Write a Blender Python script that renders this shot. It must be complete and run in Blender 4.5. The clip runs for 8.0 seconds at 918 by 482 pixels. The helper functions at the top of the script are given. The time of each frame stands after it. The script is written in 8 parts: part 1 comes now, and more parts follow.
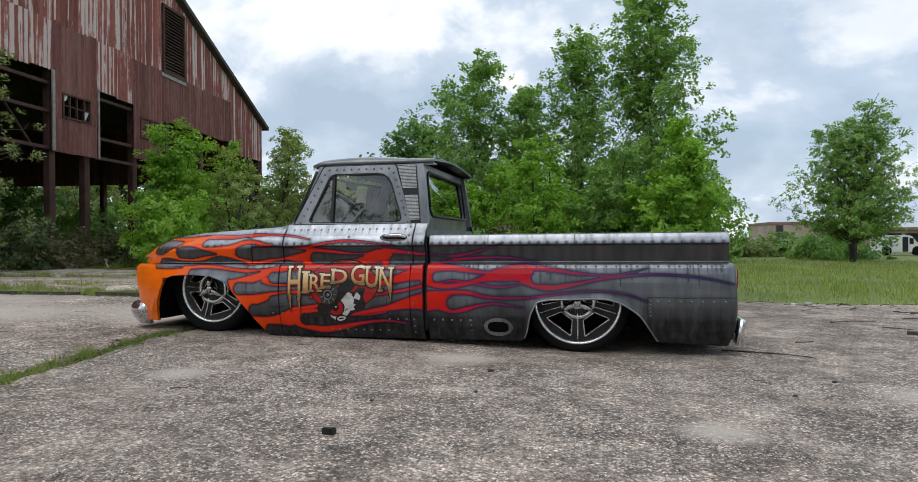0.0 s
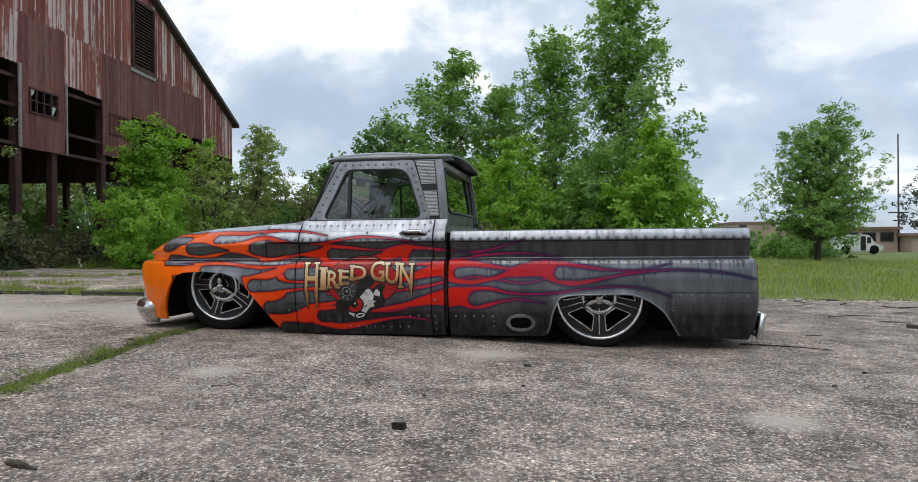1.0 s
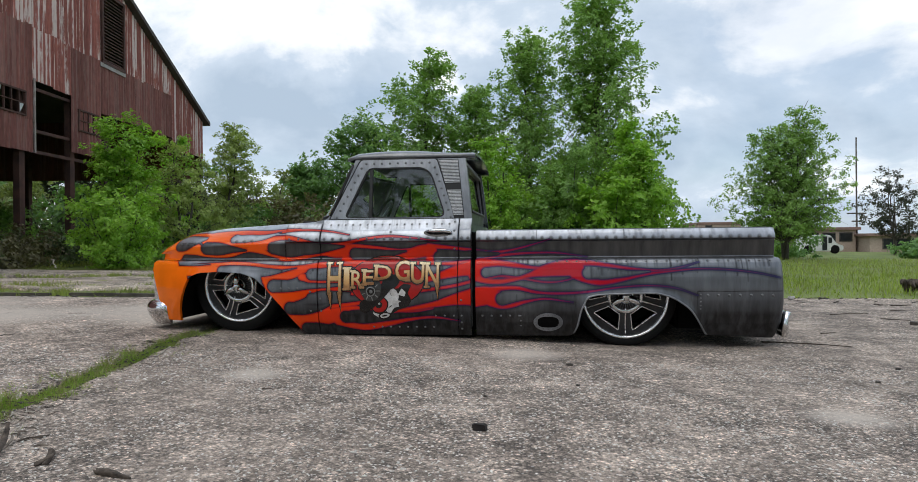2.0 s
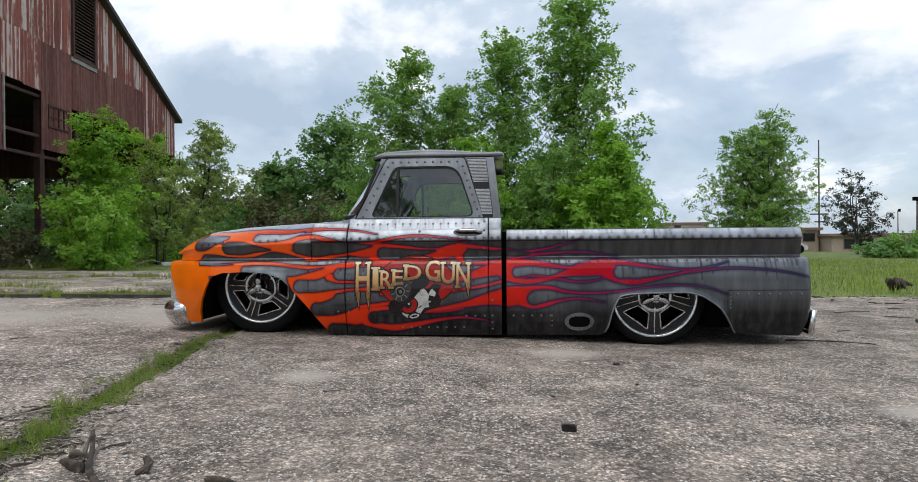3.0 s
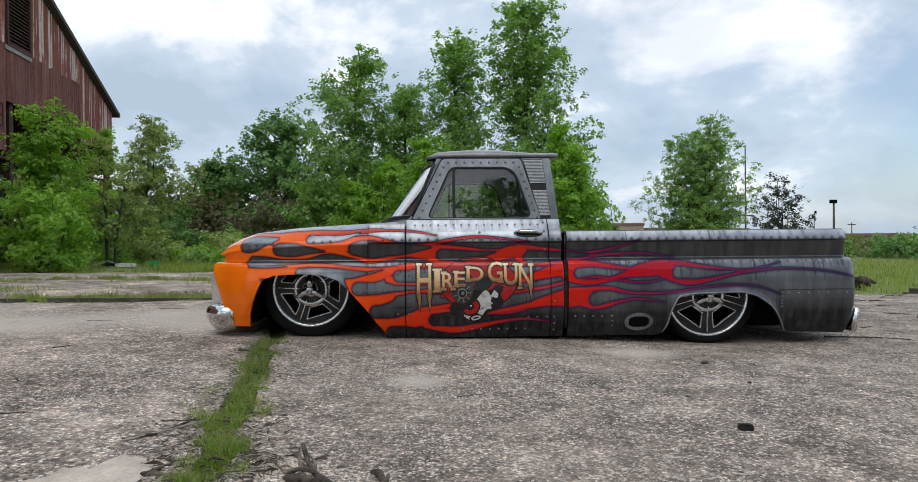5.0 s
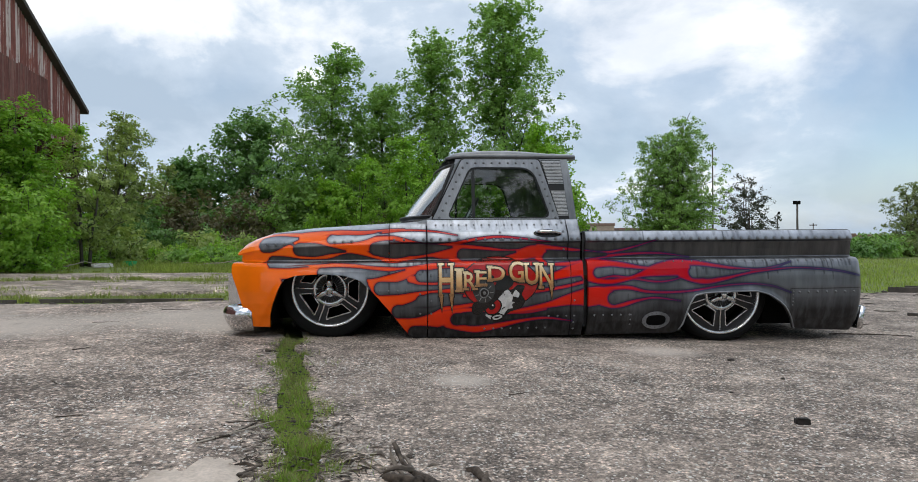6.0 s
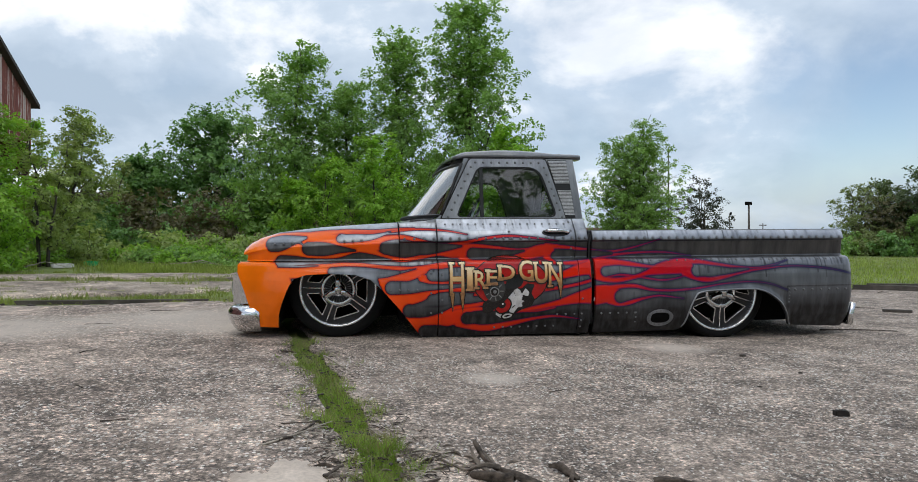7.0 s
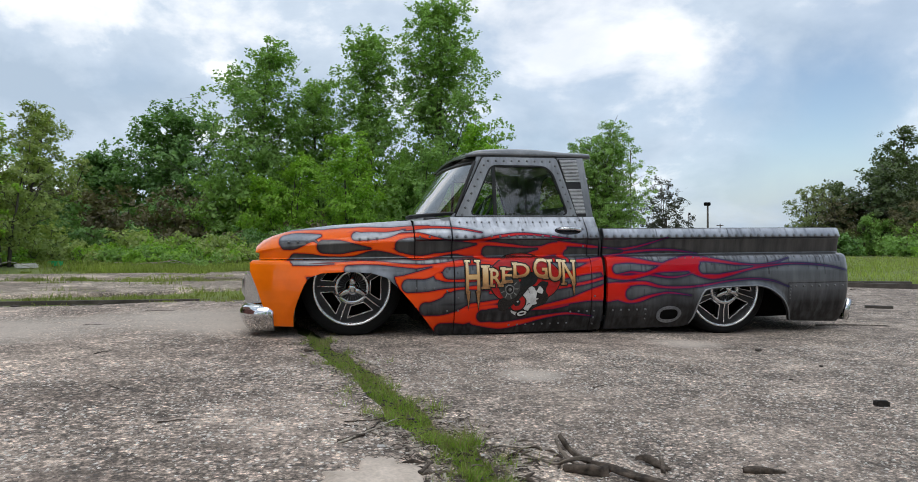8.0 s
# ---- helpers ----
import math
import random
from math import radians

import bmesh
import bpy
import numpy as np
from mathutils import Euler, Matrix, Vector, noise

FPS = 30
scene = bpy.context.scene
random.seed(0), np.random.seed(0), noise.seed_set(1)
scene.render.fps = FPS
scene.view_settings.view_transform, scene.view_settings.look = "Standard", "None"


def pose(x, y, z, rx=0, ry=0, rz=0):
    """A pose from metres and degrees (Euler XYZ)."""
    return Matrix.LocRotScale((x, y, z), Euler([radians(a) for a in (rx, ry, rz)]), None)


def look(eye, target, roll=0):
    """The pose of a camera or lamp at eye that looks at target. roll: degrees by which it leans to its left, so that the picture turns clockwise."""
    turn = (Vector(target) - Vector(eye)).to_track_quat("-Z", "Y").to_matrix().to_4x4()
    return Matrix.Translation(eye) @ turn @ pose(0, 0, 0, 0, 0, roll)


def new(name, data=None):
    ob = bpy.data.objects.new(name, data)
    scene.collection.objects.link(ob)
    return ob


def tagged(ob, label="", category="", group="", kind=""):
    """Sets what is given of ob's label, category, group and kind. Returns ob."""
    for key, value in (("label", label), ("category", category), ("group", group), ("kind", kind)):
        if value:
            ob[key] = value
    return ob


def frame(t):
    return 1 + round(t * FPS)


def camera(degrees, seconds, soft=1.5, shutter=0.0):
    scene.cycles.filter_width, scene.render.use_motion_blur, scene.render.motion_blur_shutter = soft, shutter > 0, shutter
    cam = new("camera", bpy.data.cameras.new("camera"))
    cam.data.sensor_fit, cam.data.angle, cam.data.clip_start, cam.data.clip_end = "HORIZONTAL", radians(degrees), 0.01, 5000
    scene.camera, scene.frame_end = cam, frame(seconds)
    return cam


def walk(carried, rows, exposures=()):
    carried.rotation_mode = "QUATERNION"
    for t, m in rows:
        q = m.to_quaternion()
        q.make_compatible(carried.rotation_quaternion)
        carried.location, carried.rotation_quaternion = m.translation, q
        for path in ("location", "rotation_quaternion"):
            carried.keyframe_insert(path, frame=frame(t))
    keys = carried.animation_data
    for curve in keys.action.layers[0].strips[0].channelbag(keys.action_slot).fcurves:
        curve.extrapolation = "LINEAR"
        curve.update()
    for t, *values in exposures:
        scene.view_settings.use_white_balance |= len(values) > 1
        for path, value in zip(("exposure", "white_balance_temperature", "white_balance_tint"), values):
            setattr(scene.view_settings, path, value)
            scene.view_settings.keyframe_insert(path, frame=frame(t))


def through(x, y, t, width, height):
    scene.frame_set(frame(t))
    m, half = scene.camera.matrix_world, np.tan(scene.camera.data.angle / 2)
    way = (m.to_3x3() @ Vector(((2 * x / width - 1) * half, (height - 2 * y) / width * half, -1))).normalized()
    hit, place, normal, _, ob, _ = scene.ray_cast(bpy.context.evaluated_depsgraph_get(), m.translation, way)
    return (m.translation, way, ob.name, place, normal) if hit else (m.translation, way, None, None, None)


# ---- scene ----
cam = camera(69.2, 8.0, 0.9)
METRES, EYE, TILT, LEAN, TURN = 3.34, 0.72, 0.0, 0.0, 12.3
ROWS = [
    (0.0, 0.0, 0.0, 0.0, -0.0, -0.11, 0.52),
    (0.5, -0.0579, 0.0025, -0.0038, -1.31, -0.13, 0.53),
    (1.0, -0.1196, 0.008, -0.0075, -2.95, -0.15, 0.54),
    (1.5, -0.1832, 0.0167, -0.0079, -4.47, -0.16, 0.54),
    (3.0, -0.379, 0.0535, -0.0075, -8.63, -0.2, 0.51),
    (3.5, -0.447, 0.0703, -0.0058, -10.17, -0.22, 0.49),
    (4.0, -0.5121, 0.0875, -0.0079, -11.7, -0.23, 0.49),
    (4.5, -0.5822, 0.1045, -0.0052, -13.18, -0.24, 0.49),
    (6.0, -0.7566, 0.1414, -0.0017, -17.15, -0.28, 0.42),
    (6.5, -0.809, 0.1573, -0.0018, -19.0, -0.31, 0.41),
    (7.0, -0.8646, 0.1753, -0.002, -20.83, -0.34, 0.39),
    (7.5, -0.9189, 0.1985, -0.0033, -22.43, -0.35, 0.39),
    (8.0, -0.9714, 0.2184, -0.0054, -24.16, -0.37, 0.37),
]
walk(cam, [(t, pose(0, 0, EYE, TILT, LEAN, TURN) @ pose(METRES * x, METRES * y, METRES * z, 90 + pitch, roll, yaw)) for t, x, y, z, yaw, pitch, roll in ROWS])
scene.view_settings.exposure = -0.02

# ---- world and sun ----
SUN_ELEVATION, SUN_AZIMUTH = radians(63), radians(200)   # high, soft, behind thin cloud


def nd(nt, kind, **values):
    """A node with its inputs (by name, _ for a blank) and plain settings."""
    n = nt.nodes.new("ShaderNode" + kind)
    for key, value in values.items():
        slot = key.replace("_", " ")
        if slot in n.inputs:
            n.inputs[slot].default_value = value
        else:
            setattr(n, key, value)
    return n


def ramp(nt, fac, stops, smooth=False):
    """A colour ramp from (position, colour or grey) stops."""
    n = nt.nodes.new("ShaderNodeValToRGB")
    n.color_ramp.interpolation = "EASE" if smooth else "LINEAR"
    while len(n.color_ramp.elements) < len(stops):
        n.color_ramp.elements.new(0.5)
    for e, (p, c) in zip(n.color_ramp.elements, stops):
        e.position = p
        e.color = (c, c, c, 1) if isinstance(c, (int, float)) else (*c, 1)
    nt.links.new(fac, n.inputs[0])
    return n.outputs[0]


def maths(nt, op, a, b=0.0, clamp=False):
    n = nt.nodes.new("ShaderNodeMath")
    n.operation, n.use_clamp = op, clamp
    for i, v in enumerate((a, b)):
        if isinstance(v, (int, float)):
            n.inputs[i].default_value = v
        else:
            nt.links.new(v, n.inputs[i])
    return n.outputs[0]


def blend(nt, fac, a, b, mode="MIX"):
    """Mixes two colours (tuples or sockets)."""
    n = nt.nodes.new("ShaderNodeMix")
    n.data_type, n.blend_type = "RGBA", mode
    for i, v in ((0, fac), (6, a), (7, b)):
        if isinstance(v, (int, float)):
            n.inputs[i].default_value = v
        elif isinstance(v, tuple):
            n.inputs[i].default_value = (*v, 1)
        else:
            nt.links.new(v, n.inputs[i])
    return n.outputs[2]


world = bpy.data.worlds.new("world")
scene.world = world
world.use_nodes = True
wt = world.node_tree
wt.nodes.clear()
sky = nd(wt, "TexSky", sky_type="NISHITA", sun_disc=False, sun_elevation=SUN_ELEVATION, sun_rotation=SUN_AZIMUTH)
where = nd(wt, "TexCoord")
axes = nd(wt, "SeparateXYZ")
wt.links.new(where.outputs["Generated"], axes.inputs[0])
lift = maths(wt, "ADD", maths(wt, "MAXIMUM", axes.outputs[2], 0.0), 0.42)
flat = nd(wt, "CombineXYZ")
wt.links.new(maths(wt, "DIVIDE", axes.outputs[0], lift), flat.inputs[0])
wt.links.new(maths(wt, "DIVIDE", axes.outputs[1], lift), flat.inputs[1])
big = nd(wt, "TexNoise", Scale=1.25, Detail=7.0, Roughness=0.55, Distortion=0.3)
shift = nd(wt, "Mapping")
shift.inputs["Location"].default_value = (3.1, 1.7, 0.4)
wt.links.new(flat.outputs[0], shift.inputs[0])
wt.links.new(shift.outputs[0], big.inputs["Vector"])
ragged = nd(wt, "TexNoise", Scale=7.0, Detail=6.0, Roughness=0.6)
wt.links.new(where.outputs["Generated"], ragged.inputs["Vector"])
sway = nd(wt, "VectorMath", operation="MULTIPLY_ADD")
wt.links.new(ragged.outputs["Color"], sway.inputs[0])
sway.inputs[1].default_value, sway.inputs[2].default_value = (0.16, 0.16, 0.16), (-0.08, -0.08, -0.08)
torn = nd(wt, "VectorMath", operation="ADD")
wt.links.new(where.outputs["Generated"], torn.inputs[0])
wt.links.new(sway.outputs[0], torn.inputs[1])


def cloud_bank(direction, reach, amount):
    """A bank of cloud with torn edges round a direction; reach in radians."""
    aim = nd(wt, "VectorMath", operation="DISTANCE")
    wt.links.new(torn.outputs[0], aim.inputs[0])
    aim.inputs[1].default_value = Vector(direction).normalized()
    return maths(wt, "MULTIPLY", ramp(wt, maths(wt, "DIVIDE", aim.outputs["Value"], reach), [(0.25, 1.0), (1.0, 0.0)], True), amount)


def banks(places):
    total = 0.0
    for direction, reach, amount in places:
        total = maths(wt, "ADD", cloud_bank(direction, reach, amount), total)
    return total


# bright puffs above the thicket, a slate bank below them, thin white over the field with blue gaps
HEAPS = banks((((-0.31, 0.915, 0.262), 0.085, 0.13), ((-0.46, 0.83, 0.31), 0.13, 0.05), ((-0.22, 0.91, 0.34), 0.08, 0.06), ((-0.115, 0.966, 0.235), 0.04, 0.12), ((-0.05, 0.95, 0.31), 0.07, 0.07),
               ((-0.40, 0.90, 0.17), 0.15, -0.07), ((-0.20, 0.96, 0.19), 0.14, -0.08), ((-0.02, 0.97, 0.22), 0.12, -0.04), ((0.37, 0.89, 0.27), 0.18, 0.05), ((0.56, 0.79, 0.28), 0.18, 0.12), ((0.70, 0.66, 0.26), 0.15, 0.14), ((0.30, 0.94, 0.17), 0.12, 0.02), ((0.22, 0.97, 0.07), 0.20, -0.08), ((0.46, 0.88, 0.06), 0.22, -0.12), ((0.66, 0.74, 0.06), 0.22, -0.13)))
GAPS_BLUE = banks((((0.66, 0.735, 0.145), 0.13, 0.6), ((0.56, 0.81, 0.21), 0.06, 0.35), ((0.62, 0.78, 0.07), 0.12, 0.12)))
cover = ramp(wt, big.outputs[0], [(0.34, 0.0), (0.50, 1.0)], True)
tone = nd(wt, "TexNoise", Scale=2.3, Detail=9.0, Roughness=0.56, Distortion=0.2)
drift = nd(wt, "Mapping")
drift.inputs["Location"].default_value = (0.55, 2.3, 0.0)
wt.links.new(shift.outputs[0], drift.inputs[0])
wt.links.new(drift.outputs[0], tone.inputs["Vector"])
cloud = ramp(wt, maths(wt, "ADD", tone.outputs[0], HEAPS), [(0.34, (0.385, 0.475, 0.585)), (0.50, (0.53, 0.615, 0.72)), (0.56, (0.745, 0.79, 0.845)), (0.62, (0.93, 0.95, 0.98)), (0.70, (1.0, 1.0, 1.0))])
back_sky = nd(wt, "Background", Strength=0.14)
wt.links.new(sky.outputs[0], back_sky.inputs[0])
back_cloud = nd(wt, "Background", Strength=1.27)
wt.links.new(cloud, back_cloud.inputs[0])
both = nd(wt, "MixShader")
wt.links.new(maths(wt, "SUBTRACT", maths(wt, "ADD", maths(wt, "MULTIPLY", cover, 0.34), 0.64), GAPS_BLUE, True), both.inputs[0])
wt.links.new(back_sky.outputs[0], both.inputs[1])
wt.links.new(back_cloud.outputs[0], both.inputs[2])
out = nd(wt, "OutputWorld")
wt.links.new(both.outputs[0], out.inputs[0])

sun_data = bpy.data.lights.new("sun", "SUN")
sun_data.energy, sun_data.angle, sun_data.color = 1.08, radians(45), (1.0, 0.93, 0.81)
sun = new("sun", sun_data)
sun.matrix_world = look((0, 0, 30), (-30 * math.sin(SUN_AZIMUTH) / math.tan(SUN_ELEVATION), -30 * math.cos(SUN_AZIMUTH) / math.tan(SUN_ELEVATION), 0))
# ---- materials ----
def start(name):
    m = bpy.data.materials.new(name)
    m.use_nodes = True
    nt = m.node_tree
    p = nt.nodes["Principled BSDF"]
    return m, nt, p


def coords(nt, stretch=(1, 1, 1)):
    c, m = nd(nt, "TexCoord"), nd(nt, "Mapping")
    m.inputs["Scale"].default_value = stretch
    nt.links.new(c.outputs["Object"], m.inputs[0])
    return m.outputs[0]


def noise_at(nt, vec, scale, detail=5.0, rough=0.55, warp=0.0):
    n = nd(nt, "TexNoise", Scale=scale, Detail=detail, Roughness=rough, Distortion=warp)
    nt.links.new(vec, n.inputs["Vector"])
    return n.outputs[0]


def bump(nt, p, height, strength=0.3, distance=0.01):
    b = nd(nt, "Bump", Strength=strength, Distance=distance)
    nt.links.new(height, b.inputs["Height"])
    nt.links.new(b.outputs[0], p.inputs["Normal"])


def surface(name, a, b, scale=3.0, fine=40.0, rough=(0.5, 0.7), metal=0.0, relief=0.2, depth=0.005, stretch=(1, 1, 1), each=0.0, coat=0.0, spec=0.5):
    """A plain surface with stains at one scale and grain at another."""
    m, nt, p = start(name)
    vec = coords(nt, stretch)
    stain, grain = noise_at(nt, vec, scale), noise_at(nt, vec, fine, 3.0)
    col = blend(nt, ramp(nt, stain, [(0.32, 0.0), (0.68, 1.0)]), a, b)
    col = blend(nt, 1.0, col, ramp(nt, grain, [(0.2, 0.78), (0.8, 1.18)]), "MULTIPLY")
    if each:
        info = nd(nt, "ObjectInfo")
        col = blend(nt, 1.0, col, ramp(nt, info.outputs["Random"], [(0, 1 - each), (1, 1 + each)]), "MULTIPLY")
    nt.links.new(col, p.inputs["Base Color"])
    nt.links.new(ramp(nt, stain, [(0.3, rough[0]), (0.7, rough[1])]), p.inputs["Roughness"])
    p.inputs["Metallic"].default_value = metal
    p.inputs["Coat Weight"].default_value = coat
    p.inputs["Specular IOR Level"].default_value = spec
    p.inputs["Coat Roughness"].default_value = 0.12
    if relief:
        bump(nt, p, grain, relief, depth)
    return m


def leaf_material(name, a, b, through=0.35):
    """Leaves: two greens by leaf, matt-glossy, with light let through."""
    m, nt, p = start(name)
    geo = nd(nt, "NewGeometry")
    vec = coords(nt)
    drift = noise_at(nt, vec, 0.7, 2.0)
    fac = maths(nt, "ADD", maths(nt, "MULTIPLY", geo.outputs["Random Per Island"], 0.45), maths(nt, "MULTIPLY", drift, 0.62), True)
    col = ramp(nt, fac, [(0.15, a), (0.85, b)])
    nt.links.new(col, p.inputs["Base Color"])
    p.inputs["Roughness"].default_value = 0.55
    glow = nd(nt, "BsdfTranslucent")
    nt.links.new(blend(nt, 1.0, col, (1.1, 1.2, 0.6), "MULTIPLY"), glow.inputs[0])
    mix = nd(nt, "MixShader")
    mix.inputs[0].default_value = through
    nt.links.new(p.outputs[0], mix.inputs[1])
    nt.links.new(glow.outputs[0], mix.inputs[2])
    nt.links.new(mix.outputs[0], nt.nodes["Material Output"].inputs[0])
    return m


def glass_material(name, tint, gloss=1.0):
    m, nt, p = start(name)
    nt.nodes.remove(p)
    clear, shine, mix, fr = nd(nt, "BsdfTransparent"), nd(nt, "BsdfGlossy", Roughness=0.02), nd(nt, "MixShader"), nd(nt, "Fresnel", IOR=1.5)
    clear.inputs[0].default_value = (*tint, 1)
    nt.links.new(maths(nt, "MULTIPLY", fr.outputs[0], gloss, True), mix.inputs[0])
    nt.links.new(clear.outputs[0], mix.inputs[1])
    nt.links.new(shine.outputs[0], mix.inputs[2])
    nt.links.new(mix.outputs[0], nt.nodes["Material Output"].inputs[0])
    return m


def pavement_material(name, a, b, chips=0.5, spots_at=(), coarse=1.0):
    """Old exposed-aggregate paving: washed-out paste, pale chips, dark stains and hairline pits."""
    m, nt, p = start(name)
    vec = coords(nt)
    wide, mid = noise_at(nt, vec, 0.9, 6.0, 0.6, 0.6), noise_at(nt, vec, 5.5, 6.0, 0.7)
    col = blend(nt, ramp(nt, wide, [(0.33, 0.0), (0.66, 1.0)]), a, b)
    col = blend(nt, 1.0, col, ramp(nt, mid, [(0.30, 0.42), (0.70, 1.5)]), "MULTIPLY")
    rough_grain = noise_at(nt, vec, 45.0, 9.0, 0.85)
    col = blend(nt, 1.0, col, ramp(nt, rough_grain, [(0.33, 0.28), (0.5, 0.95), (0.67, 1.95)]), "MULTIPLY")
    bare = ramp(nt, noise_at(nt, vec, 1.1, 6.0, 0.65, 0.5), [(0.34, 0.25), (0.56, 1.0)])
    for scale, lo, hi in ((70.0 * coarse, 0.42, 1.85), (150.0 * coarse, 0.72, 1.28)):      # stones of two sizes, each with its own tone, dark between
        cell = nd(nt, "TexVoronoi", Scale=scale, Randomness=1.0)
        nt.links.new(vec, cell.inputs["Vector"])
        own = nd(nt, "SeparateColor")
        nt.links.new(cell.outputs["Color"], own.inputs[0])
        col = blend(nt, bare, col, ramp(nt, own.outputs[0], [(0.0, lo), (0.7, 1.0), (1.0, hi)]), "MULTIPLY")
        col = blend(nt, bare, col, ramp(nt, cell.outputs["Distance"], [(0.30, 1.12), (0.62, 0.6)]), "MULTIPLY")
    stone = nd(nt, "TexVoronoi", Scale=74.0 * coarse, Randomness=1.0)
    nt.links.new(vec, stone.inputs["Vector"])
    tint = nd(nt, "SeparateColor")
    nt.links.new(stone.outputs["Color"], tint.inputs[0])
    inside = ramp(nt, stone.outputs["Distance"], [(0.33, 1.0), (0.40, 0.0)])
    pale = maths(nt, "MULTIPLY", ramp(nt, tint.outputs[0], [(0.70, 0.0), (0.80, 1.0)]), inside)
    worn = ramp(nt, noise_at(nt, vec, 1.3, 4.0), [(0.35, 0.15), (0.62, 1.0)])
    pale = maths(nt, "MULTIPLY", pale, maths(nt, "MULTIPLY", worn, chips))
    col = blend(nt, pale, col, (0.88, 0.845, 0.79))
    dark = maths(nt, "MULTIPLY", ramp(nt, tint.outputs[1], [(0.62, 0.0), (0.8, 1.0)]), inside)
    col = blend(nt, maths(nt, "MULTIPLY", dark, 0.75), col, (0.035, 0.032, 0.03))
    for sx, sy, sr in spots_at:                     # worn pale spots
        away = nd(nt, "VectorMath", operation="DISTANCE")
        nt.links.new(vec, away.inputs[0])
        away.inputs[1].default_value = (sx, sy, -0.03)
        edge = maths(nt, "ADD", maths(nt, "DIVIDE", away.outputs["Value"], sr), maths(nt, "MULTIPLY", mid, 1.1))
        col = blend(nt, maths(nt, "MULTIPLY", maths(nt, "SUBTRACT", 2.15, maths(nt, "MULTIPLY", edge, 1.25), True), 0.75), col, (0.60, 0.53, 0.465))
    spots = ramp(nt, noise_at(nt, vec, 2.1, 7.0, 0.7, 0.6), [(0.60, 0.0), (0.75, 1.0)])
    col = blend(nt, maths(nt, "MULTIPLY", spots, 0.72), col, (0.055, 0.047, 0.04))
    nt.links.new(col, p.inputs["Base Color"])
    p.inputs["Roughness"].default_value = 0.9
    grain = noise_at(nt, vec, 130.0, 2.0)
    bump(nt, p, maths(nt, "ADD", maths(nt, "MULTIPLY", inside, 0.5), grain), 0.9, 0.006)
    return m


def rust_material(name, a, b, pale, amount):
    """Corrugated sheet: red-brown rust in streaks, with old pale paint left in long vertical runs."""
    m, nt, p = start(name)
    info = nd(nt, "ObjectInfo")
    c = nd(nt, "TexCoord")
    jump = nd(nt, "CombineXYZ")
    nt.links.new(maths(nt, "MULTIPLY", info.outputs["Random"], 30.0), jump.inputs[1])

    def stretched(z):
        mp = nd(nt, "Mapping")
        nt.links.new(c.outputs["Object"], mp.inputs[0])
        nt.links.new(jump.outputs[0], mp.inputs["Location"])
        mp.inputs["Scale"].default_value = (1.0, 1.0, z)
        return mp.outputs[0]
    run, fine = noise_at(nt, stretched(0.12), 3.6, 7.0, 0.62), noise_at(nt, stretched(0.2), 22.0, 4.0)
    col = blend(nt, ramp(nt, run, [(0.3, 0.0), (0.7, 1.0)]), a, b)
    col = blend(nt, 1.0, col, ramp(nt, fine, [(0.2, 0.6), (0.8, 1.3)]), "MULTIPLY")
    col = blend(nt, 1.0, col, ramp(nt, info.outputs["Random"], [(0, 0.75), (1, 1.2)]), "MULTIPLY")
    stripe = noise_at(nt, stretched(0.02), 8.5, 3.0, 0.55)
    flake = noise_at(nt, stretched(0.25), 7.0, 8.0, 0.7)
    lot = maths(nt, "ADD", maths(nt, "ADD", maths(nt, "MULTIPLY", stripe, 0.72), maths(nt, "MULTIPLY", flake, 0.34)), maths(nt, "MULTIPLY", maths(nt, "SUBTRACT", info.outputs["Random"], 0.5), 0.06))
    col = blend(nt, maths(nt, "MULTIPLY", ramp(nt, lot, [(0.54, 0.0), (0.585, 1.0)]), amount), col, pale)
    nt.links.new(col, p.inputs["Base Color"])
    p.inputs["Roughness"].default_value = 0.85
    bump(nt, p, fine, 0.3, 0.01)
    return m


PAVE = pavement_material("worn_paving", (0.34, 0.275, 0.228), (0.665, 0.548, 0.46), 1.0, ((-2.28, 3.24, 0.17), (0.44, 2.76, 0.16), (1.6, 3.6, 0.3), (-0.9, 4.1, 0.25)))
PAVE_DARK = pavement_material("coarse_paving", (0.355, 0.284, 0.235), (0.75, 0.612, 0.512), 1.0, ((-4.4, 6.0, 0.9), (-5.7, 5.4, 0.9), (-7.4, 6.0, 1.5), (-3.9, 5.4, 0.5), (-9.5, 5.4, 1.6)), 0.72)
PALE_PATCH = surface("bare_concrete", (0.44, 0.37, 0.31), (0.70, 0.60, 0.515), 9, 80, (0.85, 0.95), relief=0.6)
SOIL = surface("soil_and_turf", (0.10, 0.14, 0.035), (0.21, 0.26, 0.07), 0.35, 9, (0.9, 1.0), relief=0.5, depth=0.03)
SLAB = pavement_material("old_slab", (0.34, 0.28, 0.225), (0.86, 0.73, 0.60), 0.3)
GRASS = leaf_material("grass_blade", (0.13, 0.17, 0.04), (0.40, 0.46, 0.13), 0.42)
GRASS_JOINT = leaf_material("joint_blade", (0.11, 0.19, 0.03), (0.36, 0.52, 0.09), 0.45)
GRASS_DRY = leaf_material("dry_grass_blade", (0.15, 0.16, 0.055), (0.34, 0.32, 0.14), 0.3)
